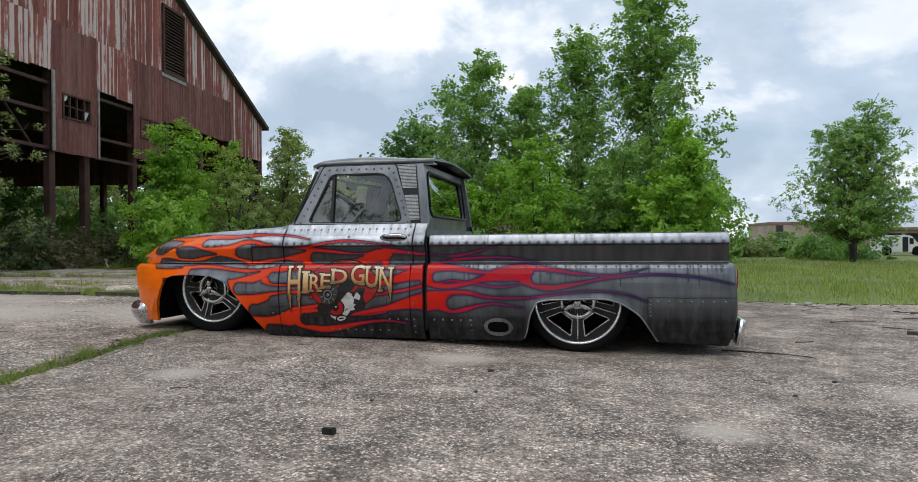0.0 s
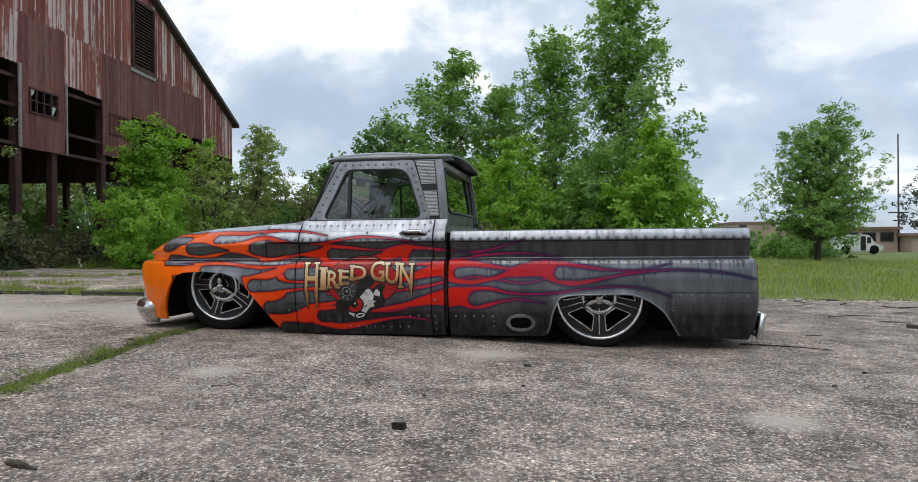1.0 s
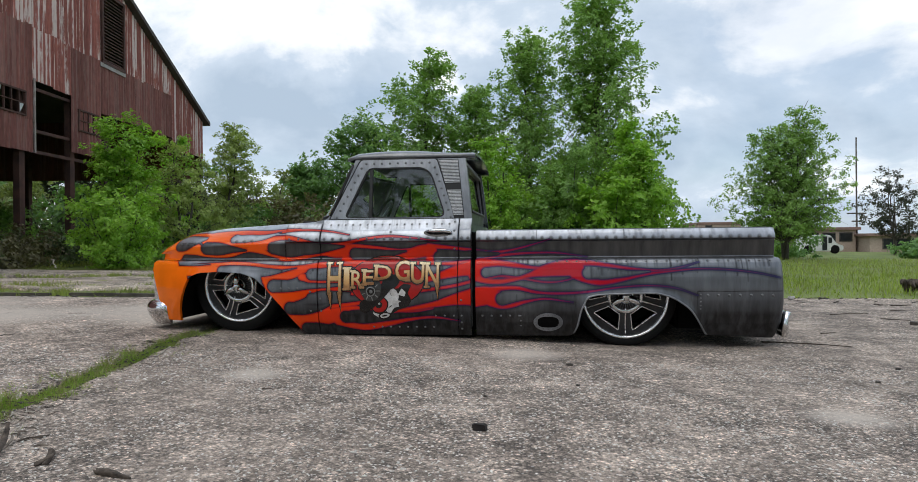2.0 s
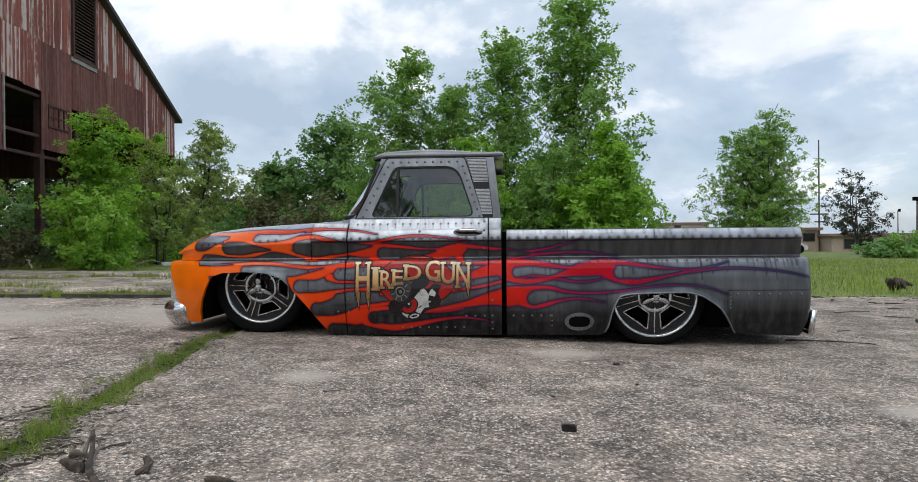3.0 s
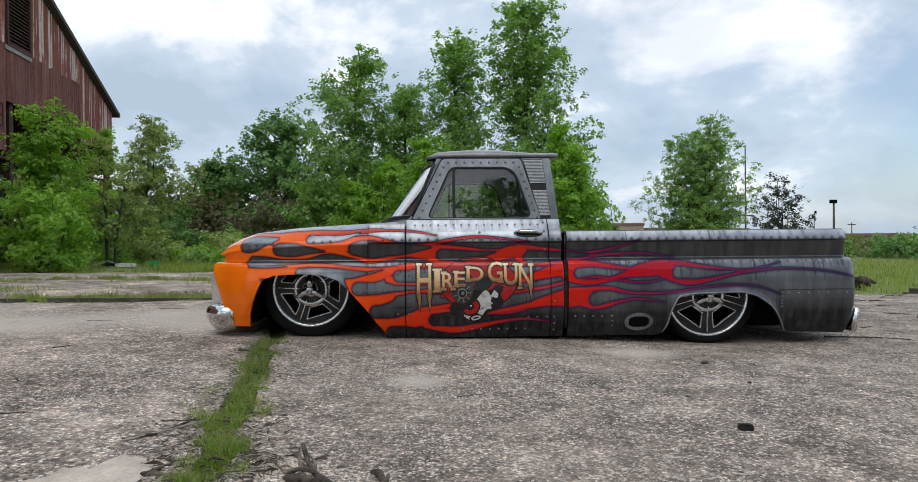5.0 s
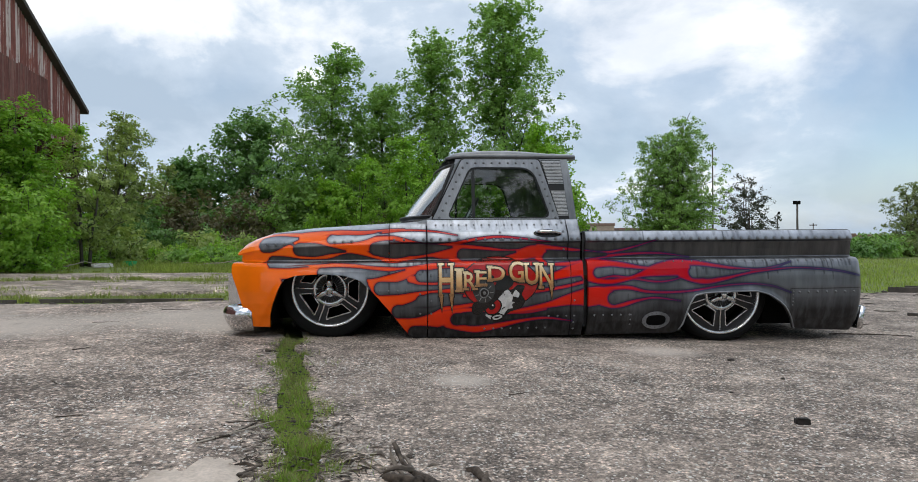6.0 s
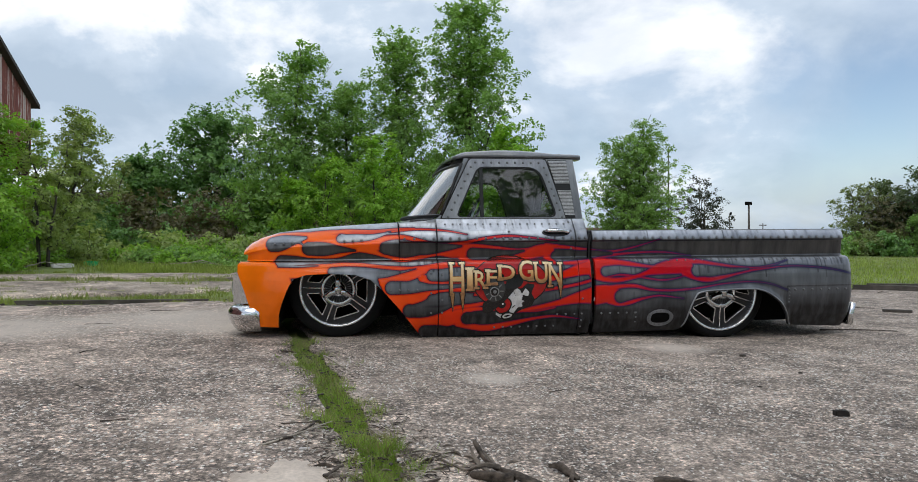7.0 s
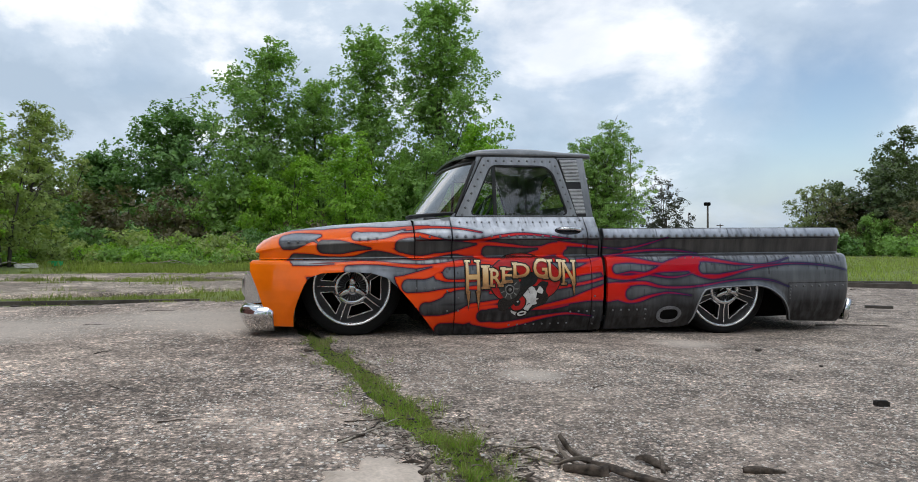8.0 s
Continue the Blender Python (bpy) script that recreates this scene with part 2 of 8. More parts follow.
GRASS_FIELD = leaf_material("field_blade", (0.13, 0.185, 0.035), (0.42, 0.51, 0.12), 0.45)
LEAF = leaf_material("leaf", (0.135, 0.26, 0.065), (0.33, 0.51, 0.15), 0.45)
LEAF_OLIVE = leaf_material("olive_leaf", (0.15, 0.19, 0.075), (0.30, 0.35, 0.14), 0.42)
LEAF_DARK = leaf_material("dark_leaf", (0.085, 0.19, 0.055), (0.21, 0.37, 0.11), 0.38)
LEAF_BRIGHT = leaf_material("bright_leaf", (0.15, 0.30, 0.04), (0.40, 0.63, 0.10), 0.5)
LEAF_PALE = leaf_material("pale_leaf", (0.21, 0.29, 0.09), (0.44, 0.52, 0.19), 0.48)
LEAF_SOFT = leaf_material("soft_green_leaf", (0.14, 0.26, 0.065), (0.34, 0.51, 0.15), 0.47)
LEAF_DEEP = leaf_material("deep_green_leaf", (0.055, 0.088, 0.035), (0.13, 0.18, 0.065), 0.3)
LEAF_BROWN = leaf_material("budding_brown_leaf", (0.10, 0.085, 0.05), (0.19, 0.18, 0.085), 0.3)
LEAF_GREY = leaf_material("sparse_leaf", (0.025, 0.033, 0.018), (0.06, 0.07, 0.04), 0.25)
BARK = surface("bark", (0.05, 0.042, 0.035), (0.12, 0.105, 0.09), 4, 30, (0.85, 0.95), relief=0.6, depth=0.02, stretch=(1, 1, 0.3))
TWIG = surface("dead_wood", (0.018, 0.013, 0.010), (0.15, 0.118, 0.094), 34, 130, (0.85, 0.95), relief=0.9, stretch=(1, 1, 1))
TWIG_GREY = surface("weathered_wood", (0.10, 0.082, 0.068), (0.27, 0.225, 0.185), 24, 110, (0.85, 0.95), relief=0.9)
TWIG_PALE = surface("bleached_wood", (0.30, 0.26, 0.21), (0.45, 0.41, 0.35), 9, 60, (0.8, 0.9), relief=0.4)
RUST = rust_material("rusted_sheet", (0.24, 0.076, 0.060), (0.41, 0.137, 0.105), (0.72, 0.60, 0.555), 0.9)
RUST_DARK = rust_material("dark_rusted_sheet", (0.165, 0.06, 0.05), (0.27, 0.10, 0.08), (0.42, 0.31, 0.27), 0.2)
STEEL_RUST = surface("rusted_steel", (0.05, 0.025, 0.02), (0.11, 0.05, 0.038), 3, 40, (0.8, 0.9), relief=0.3)
ROOF_OLD = surface("old_roofing", (0.06, 0.05, 0.048), (0.12, 0.10, 0.095), 1, 20, (0.85, 0.95))
# ---- helpers for meshes ----
PLACES = {}


def thing(name, loc, label, category, group="", kind=""):
    """An Empty at the base of a thing."""
    ob = new(name)
    ob.location = loc
    ob.empty_display_size = 0.1
    PLACES[ob.name] = Matrix.Translation(loc)
    return tagged(ob, label, category, group, kind)


def mesh_of(name, verts, faces, mat=None, smooth=True):
    me = bpy.data.meshes.new(name)
    me.from_pydata([tuple(map(float, v)) for v in verts], [], [tuple(int(i) for i in f) for f in faces])
    me.update()
    if smooth:
        me.shade_smooth()
    if mat:
        me.materials.append(mat)
    return me


def part(name, bm, material=None, parent=None, label="", smooth=False):
    """Links a bmesh (or a mesh), modelled at its place in the world, as one object under a thing or a part."""
    if isinstance(bm, bmesh.types.BMesh):
        me = bpy.data.meshes.new(name)
        bm.normal_update()
        bm.to_mesh(me)
        bm.free()
        if smooth:
            me.shade_smooth()
    else:
        me = bm
    if material and not me.materials:
        me.materials.append(material)
    ob = new(name, me)
    if parent:
        ob.parent = parent
        ob.matrix_parent_inverse = PLACES.get(parent.name, Matrix()).inverted()
    return tagged(ob, label)


def add_box(bm, lo, hi, bevel=0.0):
    """A box between two corners, in place."""
    r = bmesh.ops.create_cube(bm, size=1.0)
    c = [(a + b) / 2 for a, b in zip(lo, hi)]
    s = [abs(b - a) for a, b in zip(lo, hi)]
    for v in r["verts"]:
        v.co = Vector((c[i] + v.co[i] * s[i] for i in range(3)))
    if bevel:
        edges = list({e for v in r["verts"] for e in v.link_edges})
        bmesh.ops.bevel(bm, geom=edges, offset=bevel, segments=2, affect="EDGES")
    return r["verts"]


def box(lo, hi, bevel=0.0):
    bm = bmesh.new()
    add_box(bm, lo, hi, bevel)
    return bm


def grid_faces(rows, cols, wrap=False):
    n = cols if wrap else cols - 1
    return [(r * cols + c, r * cols + (c + 1) % cols, (r + 1) * cols + (c + 1) % cols, (r + 1) * cols + c) for r in range(rows - 1) for c in range(n)]


def tube(points, radii, sides=8, caps=True):
    """Vertices and faces of a tube along points, with a radius for each."""
    pts = [Vector(p) for p in points]
    verts, faces = [], []
    side = None
    for i, p in enumerate(pts):
        d = (pts[min(i + 1, len(pts) - 1)] - pts[max(i - 1, 0)]).normalized()
        if side is None:
            side = d.orthogonal().normalized()
        else:
            side = (side - d * side.dot(d)).normalized()
        up = d.cross(side)
        for k in range(sides):
            a = 2 * math.pi * k / sides
            verts.append(p + radii[i] * (math.cos(a) * side + math.sin(a) * up))
    faces = grid_faces(len(pts), sides, True)
    if caps:
        faces += [tuple(range(sides - 1, -1, -1)), tuple(range(len(verts) - sides, len(verts)))]
    return verts, faces


def join(*pieces):
    """One (verts, faces) from several."""
    verts, faces = [], []
    for v, f in pieces:
        k = len(verts)
        verts += list(v)
        faces += [tuple(i + k for i in g) for g in f]
    return verts, faces


def blades_mesh(name, base, height, width, lean, rng, mat):
    """Grass: one bent, tapering blade of two faces for each base point."""
    n = len(base)
    a = rng.uniform(0, 2 * np.pi, n)
    side = np.stack([np.cos(a), np.sin(a), np.zeros(n)], 1)
    b = rng.uniform(0, 2 * np.pi, n)
    tip = np.stack([np.cos(b) * lean * height, np.sin(b) * lean * height, height * np.sqrt(np.maximum(1 - lean**2, 0.1))], 1)
    w = width[:, None]
    mid = base + tip * np.array([0.35, 0.35, 0.6])
    v = np.stack([base - side * w, base + side * w, mid + side * w * 0.75, mid - side * w * 0.75, base + tip], 1).reshape(-1, 3)
    k = np.arange(n)[:, None] * 5
    me = bpy.data.meshes.new(name)
    loops = np.concatenate([k + [0, 1, 2, 3], k + [3, 2, 4]], 1).reshape(-1)
    starts = (np.arange(n)[:, None] * 7 + [0, 4]).reshape(-1)
    me.vertices.add(len(v)), me.loops.add(len(loops)), me.polygons.add(2 * n)
    me.vertices.foreach_set("co", v.astype(np.float32).ravel())
    me.loops.foreach_set("vertex_index", loops.astype(np.int32))
    me.polygons.foreach_set("loop_start", starts.astype(np.int32))
    me.update(calc_edges=True)
    me.validate()
    me.materials.append(mat)
    return me


# ---- ground ----
def ground_z(x, y):
    """Height of the paving: it falls gently to +x, with hollows at the wheels shaped to fit the camera's view."""
    fx, fy = 60 * np.tanh(np.asarray(x, float) / 60), 80 * np.tanh(np.asarray(y, float) / 80)
    z = -0.025 - 0.018 * fx - 0.0044 * fy
    z = z - 0.045 * np.exp(-(((fx + 0.1) / 0.85) ** 2 + ((fy - 5.1) / 0.75) ** 2))
    return z - 0.018 * np.exp(-(((fx + 3.1) / 0.6) ** 2 + ((fy - 5.2) / 0.6) ** 2))


def apron_edge(x):
    """Where the paving ends towards the field."""
    return 7.35 + 0.19 * (x + 6) + 0.12 * np.sin(x * 1.3) + 0.06 * np.sin(x * 3.7 + 1)


def spread(near, far, n):
    s = np.linspace(-1, 1, n)
    return near * s + (far - near) * np.sign(s) * np.abs(s) ** 7


gx, gy_ = spread(60, 3000, 161), spread(60, 3000, 161)
X, Y = np.meshgrid(gx, gy_)
Z = ground_z(X, Y) - 0.035
Z += np.where(np.hypot(X, Y) > 14, 0.03 * np.sin(X * 0.9) * np.sin(Y * 0.7), 0)
ground = part("ground", mesh_of("ground", np.stack([X, Y, Z], -1).reshape(-1, 3), grid_faces(161, 161), SOIL))
tagged(ground, "open ground of soil and low green turf", "ground", kind="structure")


def crack_x(y):
    """The grassy joint between the two slabs."""
    return -3.36 + 0.25 * ((4.7 - y) / 1.5) - 0.008 * ((4.7 - y) / 1.5) ** 3 + 0.045 * np.clip((3.5 - y) / 0.8, 0, 1) + 0.025 * np.sin(y * 4.1) + 0.015 * np.sin(y * 9.7)


def crack_half(y):
    return 0.066 + 0.014 * np.sin(y * 5.3) + 0.01 * np.sin(y * 13)


def paving(name, xa, xb, ya, yb, nx, ny, mat, label, thick=0.12, rise=0.0, rough=0.004, ease=1.0):
    """A slab between the edges xa(y), xb(y) and ya(x), yb(x), its top on the ground's slope, with a rim going down."""
    verts = []
    for i in range(nx + 1):
        for j in range(ny + 1):
            u, v = i / nx, j / ny
            u, v = u ** ease, 1 - (1 - v) ** ease
            x, y = xa(0) + (xb(0) - xa(0)) * u, 0.0
            for _ in range(3):
                y = ya(x) + (yb(x) - ya(x)) * v
                x = xa(y) + (xb(y) - xa(y)) * u
            zz = float(ground_z(x, y)) + rise + rough * noise.noise((x * 1.7, y * 1.7, 0)) + 0.5 * rough * noise.noise((x * 6, y * 6, 3))
            verts.append((float(x), float(y), zz))
    faces = [tuple(reversed(f)) for f in grid_faces(nx + 1, ny + 1)]
    rim = [i * (ny + 1) for i in range(nx + 1)] + [nx * (ny + 1) + j for j in range(1, ny + 1)] + [i * (ny + 1) + ny for i in range(nx - 1, -1, -1)] + [j for j in range(ny - 1, 0, -1)]
    low, n = len(verts), len(rim)
    verts += [(verts[i][0], verts[i][1], verts[i][2] - thick) for i in rim]
    faces += [(rim[k], low + k, low + (k + 1) % n, rim[(k + 1) % n]) for k in range(n)]
    ob = part(name, mesh_of(name, verts, faces, mat), None)
    return tagged(ob, label, "paving", kind="structure")


paving("pavement_main", lambda y: crack_x(y) + crack_half(y), lambda y: 26.0, lambda x: -24.0, lambda x: apron_edge(x), 150, 150, PAVE, "worn grey paving with pale stone chips", ease=1.6)
paving("pavement_side", lambda y: -13.5, lambda y: crack_x(y) - crack_half(y), lambda x: -24.0, lambda x: apron_edge(x), 90, 150, PAVE_DARK, "coarse dark paving with exposed stone chips", ease=1.0)
paving("pavement_strip", lambda y: -17.0, lambda y: 0.0 + 0.4 * np.sin(y * 2), lambda x: apron_edge(x) + 1.5 + 0.3 * np.sin(x * 1.1) + 0.15 * np.sin(x * 2.7), lambda x: apron_edge(x) + 3.6 + 0.4 * np.sin(x * 0.8 + 1) + 0.15 * np.sin(x * 2.3), 120, 20, SLAB, "old concrete slab half overgrown with grass", rise=0.01)
paving("pavement_far", lambda y: -17.0, lambda y: -2.5 + 0.5 * np.sin(y * 2), lambda x: apron_edge(x) + 4.7 + 0.35 * np.sin(x * 0.9 + 2) + 0.15 * np.sin(x * 3.1), lambda x: apron_edge(x) + 6.6 + 0.25 * np.sin(x * 0.9), 120, 20, SLAB, "old concrete slab among weeds", rise=0.01)
# ---- the rusted shed ----
CORNER = Vector((-16.24, 29.57, 0.0))              # far foot of the gable wall
ALONG = Vector((0.1107, -0.9938, 0.0))             # along the gable, towards the camera's side
OUTWARD = Vector((0.9938, 0.1107, 0.0))
EAVE, PITCH, HALF, DEPTH = 6.31, 0.431, 15.5, 34.0


def on_wall(u, v, w=0.0):
    """u metres along the gable from its far corner, v up, w out of the wall."""
    p = CORNER + ALONG * u + OUTWARD * w
    return Vector((p.x, p.y, v))


def roof_v(u):
    return EAVE + PITCH * (HALF - abs(u - HALF))


shed = thing("shed", CORNER + Vector((0, 0, 0.15)), "derelict steel shed clad in rusted corrugated sheets, with open bays", "building")


def sheet(u0, u1, low, high, mat, seed):
    """One corrugated sheet; low and high are heights, or functions of u."""
    lo = low if callable(low) else (lambda u: low)
    hi = high if callable(high) else (lambda u: high)
    r = random.Random(seed)
    n = max(2, int(round((u1 - u0) / 0.0425)))
    tilt, off, droop = r.uniform(-0.004, 0.004), r.uniform(0, 0.012), r.uniform(-0.05, 0.02)
    verts = []
    for k in range(n + 1):
        u = u0 + (u1 - u0) * k / n
        w = 0.022 * math.sin(2 * math.pi * u / 0.17) + off + tilt * k / n
        for f in (0.0, 0.5, 1.0):
            v = lo(u) + droop * (f == 0) + (hi(u) - lo(u)) * f
            verts.append(on_wall(u, v, w + 0.008 * (f == 0) * r.random()))
    me = mesh_of("sheet", verts, grid_faces(n + 1, 3), mat)
    ob = part("sheet", me, None, shed)
    return ob


def clad(u0, u1, low, high, mat, seed):
    """A stretch of wall in sheets about 0.8 m wide."""
    n = max(1, round((u1 - u0) / 0.8))
    for k in range(n):
        a, b = u0 + (u1 - u0) * k / n, u0 + (u1 - u0) * (k + 1) / n
        sheet(a, b + 0.02, low, high, mat, seed * 100 + k)


VENT0, VENT1 = 7.25, 8.78
top = lambda u: roof_v(u) - 0.04
clad(0.0, 3.3, lambda u: 4.6, top, RUST, 1)
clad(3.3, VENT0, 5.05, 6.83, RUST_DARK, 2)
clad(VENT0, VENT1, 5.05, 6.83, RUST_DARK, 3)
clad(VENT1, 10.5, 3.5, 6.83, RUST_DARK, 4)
clad(3.3, VENT0, 6.8, top, RUST, 5)
clad(VENT0, VENT1, 9.2, top, RUST, 6)
clad(VENT1, 12.4, 6.8, top, RUST, 7)
clad(10.5, 12.4, 5.3, 6.83, RUST, 8)
clad(12.4, 14.3, 3.25, 4.22, RUST_DARK, 9)
clad(12.4, 12.72, 4.2, 6.85, RUST_DARK, 10)
clad(13.92, 14.3, 4.2, 6.85, RUST_DARK, 11)
clad(12.72, 13.92, 4.92, 6.85, RUST_DARK, 12)
clad(12.4, 15.5, 6.8, top, RUST, 13)
clad(14.3, 20.0, 5.43, 6.83, RUST, 14)
clad(15.5, 31.0, 6.8, top, RUST, 15)
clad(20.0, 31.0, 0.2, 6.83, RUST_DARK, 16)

# louvred vent in the gable
vent = part("vent", box((0, 0, 0), (0.01, 0.01, 0.01)), STEEL_RUST, shed, "rusted louvred gable vent")
bm = bmesh.new()
for a, b, c, d in ((VENT0, VENT0 + 0.1, 6.83, 9.2), (VENT1 - 0.1, VENT1, 6.83, 9.2), (VENT0, VENT1, 6.75, 6.86), (VENT0, VENT1, 9.12, 9.22)):
    vs = add_box(bm, (a, c, -0.05), (b, d, 0.07))
    for v in vs:
        v.co = on_wall(v.co.x, v.co.y, v.co.z)
bm.to_mesh(vent.data)
bm.free()
for k in range(20):
    v0 = 6.88 + k * 0.112
    bm = bmesh.new()
    vs = add_box(bm, (VENT0 + 0.1, 0, -0.006), (VENT1 - 0.1, 0.12, 0.006))
    for v in vs:
        v.co = on_wall(v.co.x, v0 + v.co.y * 0.8 + v.co.z, 0.05 - v.co.y * 0.8 + v.co.z)
    part("slat", bm, STEEL_RUST, vent)
# a strip of pale flashing under the vent
bm = bmesh.new()
for v in add_box(bm, (VENT0 - 0.05, 6.62, 0.03), (VENT1 + 0.1, 6.76, 0.05)):
    v.co = on_wall(v.co.x, v.co.y, v.co.z)
part("flashing", bm, surface("pale_flashing", (0.4, 0.38, 0.36), (0.25, 0.2, 0.18), 3, 30), shed, "pale metal flashing strip")


def member(name, a, b, size, mat=STEEL_RUST, parent=shed, label=""):
    """A square steel member between two points."""
    v, f = tube([a, b], [size * 0.7, size * 0.7], 4)
    return part(name, mesh_of(name, v, f, mat, False), None, parent, label)


def wall_window(u0, u1, v0, v1, cols, rows, broken):
    w = part("window", box((0, 0, 0), (0.01, 0.01, 0.01)), STEEL_RUST, shed, "steel factory window with broken panes")
    bm = bmesh.new()
    bars = [(u0, u0 + 0.05, v0, v1), (u1 - 0.05, u1, v0, v1), (u0, u1, v0, v0 + 0.05), (u0, u1, v1 - 0.05, v1)]
    bars += [(u0 + (u1 - u0) * k / cols - 0.015, u0 + (u1 - u0) * k / cols + 0.015, v0, v1) for k in range(1, cols)]
    bars += [(u0, u1, v0 + (v1 - v0) * k / rows - 0.015, v0 + (v1 - v0) * k / rows + 0.015) for k in range(1, rows)]
    ring = [Vector(p) for p in ((u0, v0), (u1, v0), (u1, v1), (u0, v1))]
    slim = [Vector(p) for p in ((u0 + 0.05, v0 + 0.05), (u1 - 0.05, v0 + 0.05), (u1 - 0.05, v1 - 0.05), (u0 + 0.05, v1 - 0.05))]
    V = [on_wall(p.x, p.y, d) for d in (-0.03, 0.045) for loop in (ring, slim) for p in loop]
    F = []
    for k in range(4):
        m = (k + 1) % 4
        F += [(k, m, 4 + m, 4 + k), (8 + m, 8 + k, 12 + k, 12 + m), (4 + k, 4 + m, 12 + m, 12 + k), (m, k, 8 + k, 8 + m)]
    w.data.clear_geometry()
    w.data.from_pydata([tuple(v) for v in V], [], F)
    for a, b, c, d in bars[4:]:
        for v in add_box(bm, (a, c, -0.02), (b, d, 0.035)):
            v.co = on_wall(v.co.x, v.co.y, v.co.z)
        part("glazing_bar", bm, STEEL_RUST, w)
        bm = bmesh.new()
    bm.free()
    for i, j, s in broken:
        a, c = u0 + (u1 - u0) * i / cols + 0.02, v0 + (v1 - v0) * j / rows + 0.02
        b, d = u0 + (u1 - u0) * (i + 1) / cols - 0.02, v0 + (v1 - v0) * (j + 1) / rows - 0.02
        pts = [(b, d), (a + (b - a) * 0.15, d), (a + (b - a) * s, c + (d - c) * 0.55), (b - (b - a) * 0.2, c + (d - c) * 0.2), (b, c)]
        vs = [on_wall(x, y, 0.0) for x, y in pts] + [on_wall(x, y, 0.006) for x, y in pts]
        n = len(pts)
        fs = [tuple(range(n)), tuple(range(2 * n - 1, n - 1, -1))] + [(k, n + k, n + (k + 1) % n, (k + 1) % n) for k in range(n)]
        part("pane", mesh_of("pane", vs, fs, PANE_OLD, False), None, w, "shard of pale dusty glass")


PANE_OLD = surface("dusty_glass", (0.55, 0.58, 0.58), (0.7, 0.72, 0.72), 4, 40, (0.3, 0.5))
wall_window(12.72, 13.92, 4.22, 4.92, 4, 2, [(3, 1, 0.3), (0, 0, 0.5)])
wall_window(9.0, 10.2, 4.22, 4.92, 4, 2, [])

# frame: columns, girts and roof
for u in (0.1, 3.3, 5.8, 8.3, 10.35, 12.75, 14.2, 20.0, 26.0, 31.0):
    g = float(ground_z(*on_wall(u, 0).xy)) - 0.1
    member("column", on_wall(u, g, -0.18), on_wall(u, roof_v(u) - 0.2, -0.18), 0.2)
for v, a, b in ((3.33, 14.3, 31), (4.33, 14.3, 31), (3.9, 10.5, 12.4), (3.3, 0, 12.4), (5.1, 0, 31), (2.2, 0.0, 8.3)):
    member("girt", on_wall(a, v, -0.12), on_wall(b, v, -0.12), 0.09)
member("brace", on_wall(14.4, 3.2, -0.4), on_wall(17.5, 6.4, -0.4), 0.05)
bm = bmesh.new()
for v in add_box(bm, (14.26, 3.25, 0.03), (14.36, 5.45, 0.07)):
    v.co = on_wall(v.co.x, v.co.y, v.co.z)
TRIM = surface("pale_trim", (0.42, 0.38, 0.36), (0.25, 0.19, 0.17), 4, 30)
part("corner_trim", bm, TRIM, shed, "pale peeling corner trim")
bm = bmesh.new()
for v in add_box(bm, (12.36, 3.25, 0.03), (12.42, 5.35, 0.07)):
    v.co = on_wall(v.co.x, v.co.y, v.co.z)
part("corner_trim", bm, TRIM, shed, "pale peeling corner trim")
for s in (0, 1):
    u0, u1 = (-0.35, HALF) if s == 0 else (HALF, 2 * HALF + 0.35)
    v0, v1 = EAVE + PITCH * (min(u0, 2 * HALF - u0) if s == 0 else HALF), EAVE + PITCH * (HALF if s == 0 else -0.35)
    pts = []
    for d in (0.0, 0.16):
        pts += [on_wall(u0, v0 + d, 0.25), on_wall(u1, v1 + d, 0.25), on_wall(u1, v1 + d, -DEPTH), on_wall(u0, v0 + d, -DEPTH)]
    part("roof", mesh_of("roof", pts, [(3, 2, 1, 0), (4, 5, 6, 7), (0, 1, 5, 4), (1, 2, 6, 5), (2, 3, 7, 6), (3, 0, 4, 7)], ROOF_OLD, False), None, shed, "dark weathered roof")
for u, low in ((0.0, 3.6), (31.0, 0.1)):
    pts = [on_wall(u, low, 0), on_wall(u, EAVE, 0), on_wall(u, EAVE, -DEPTH), on_wall(u, low, -DEPTH)]
    pts += [p + ALONG * (0.05 if u else -0.05) for p in pts]
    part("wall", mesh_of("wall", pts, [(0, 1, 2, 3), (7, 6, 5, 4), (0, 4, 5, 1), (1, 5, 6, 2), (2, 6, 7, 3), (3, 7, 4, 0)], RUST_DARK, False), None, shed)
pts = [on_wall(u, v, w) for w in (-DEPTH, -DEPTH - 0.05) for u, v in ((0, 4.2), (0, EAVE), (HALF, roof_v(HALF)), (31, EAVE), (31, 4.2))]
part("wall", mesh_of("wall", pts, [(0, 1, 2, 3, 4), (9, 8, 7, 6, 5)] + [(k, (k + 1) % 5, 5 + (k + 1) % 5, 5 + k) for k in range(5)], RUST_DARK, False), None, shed)
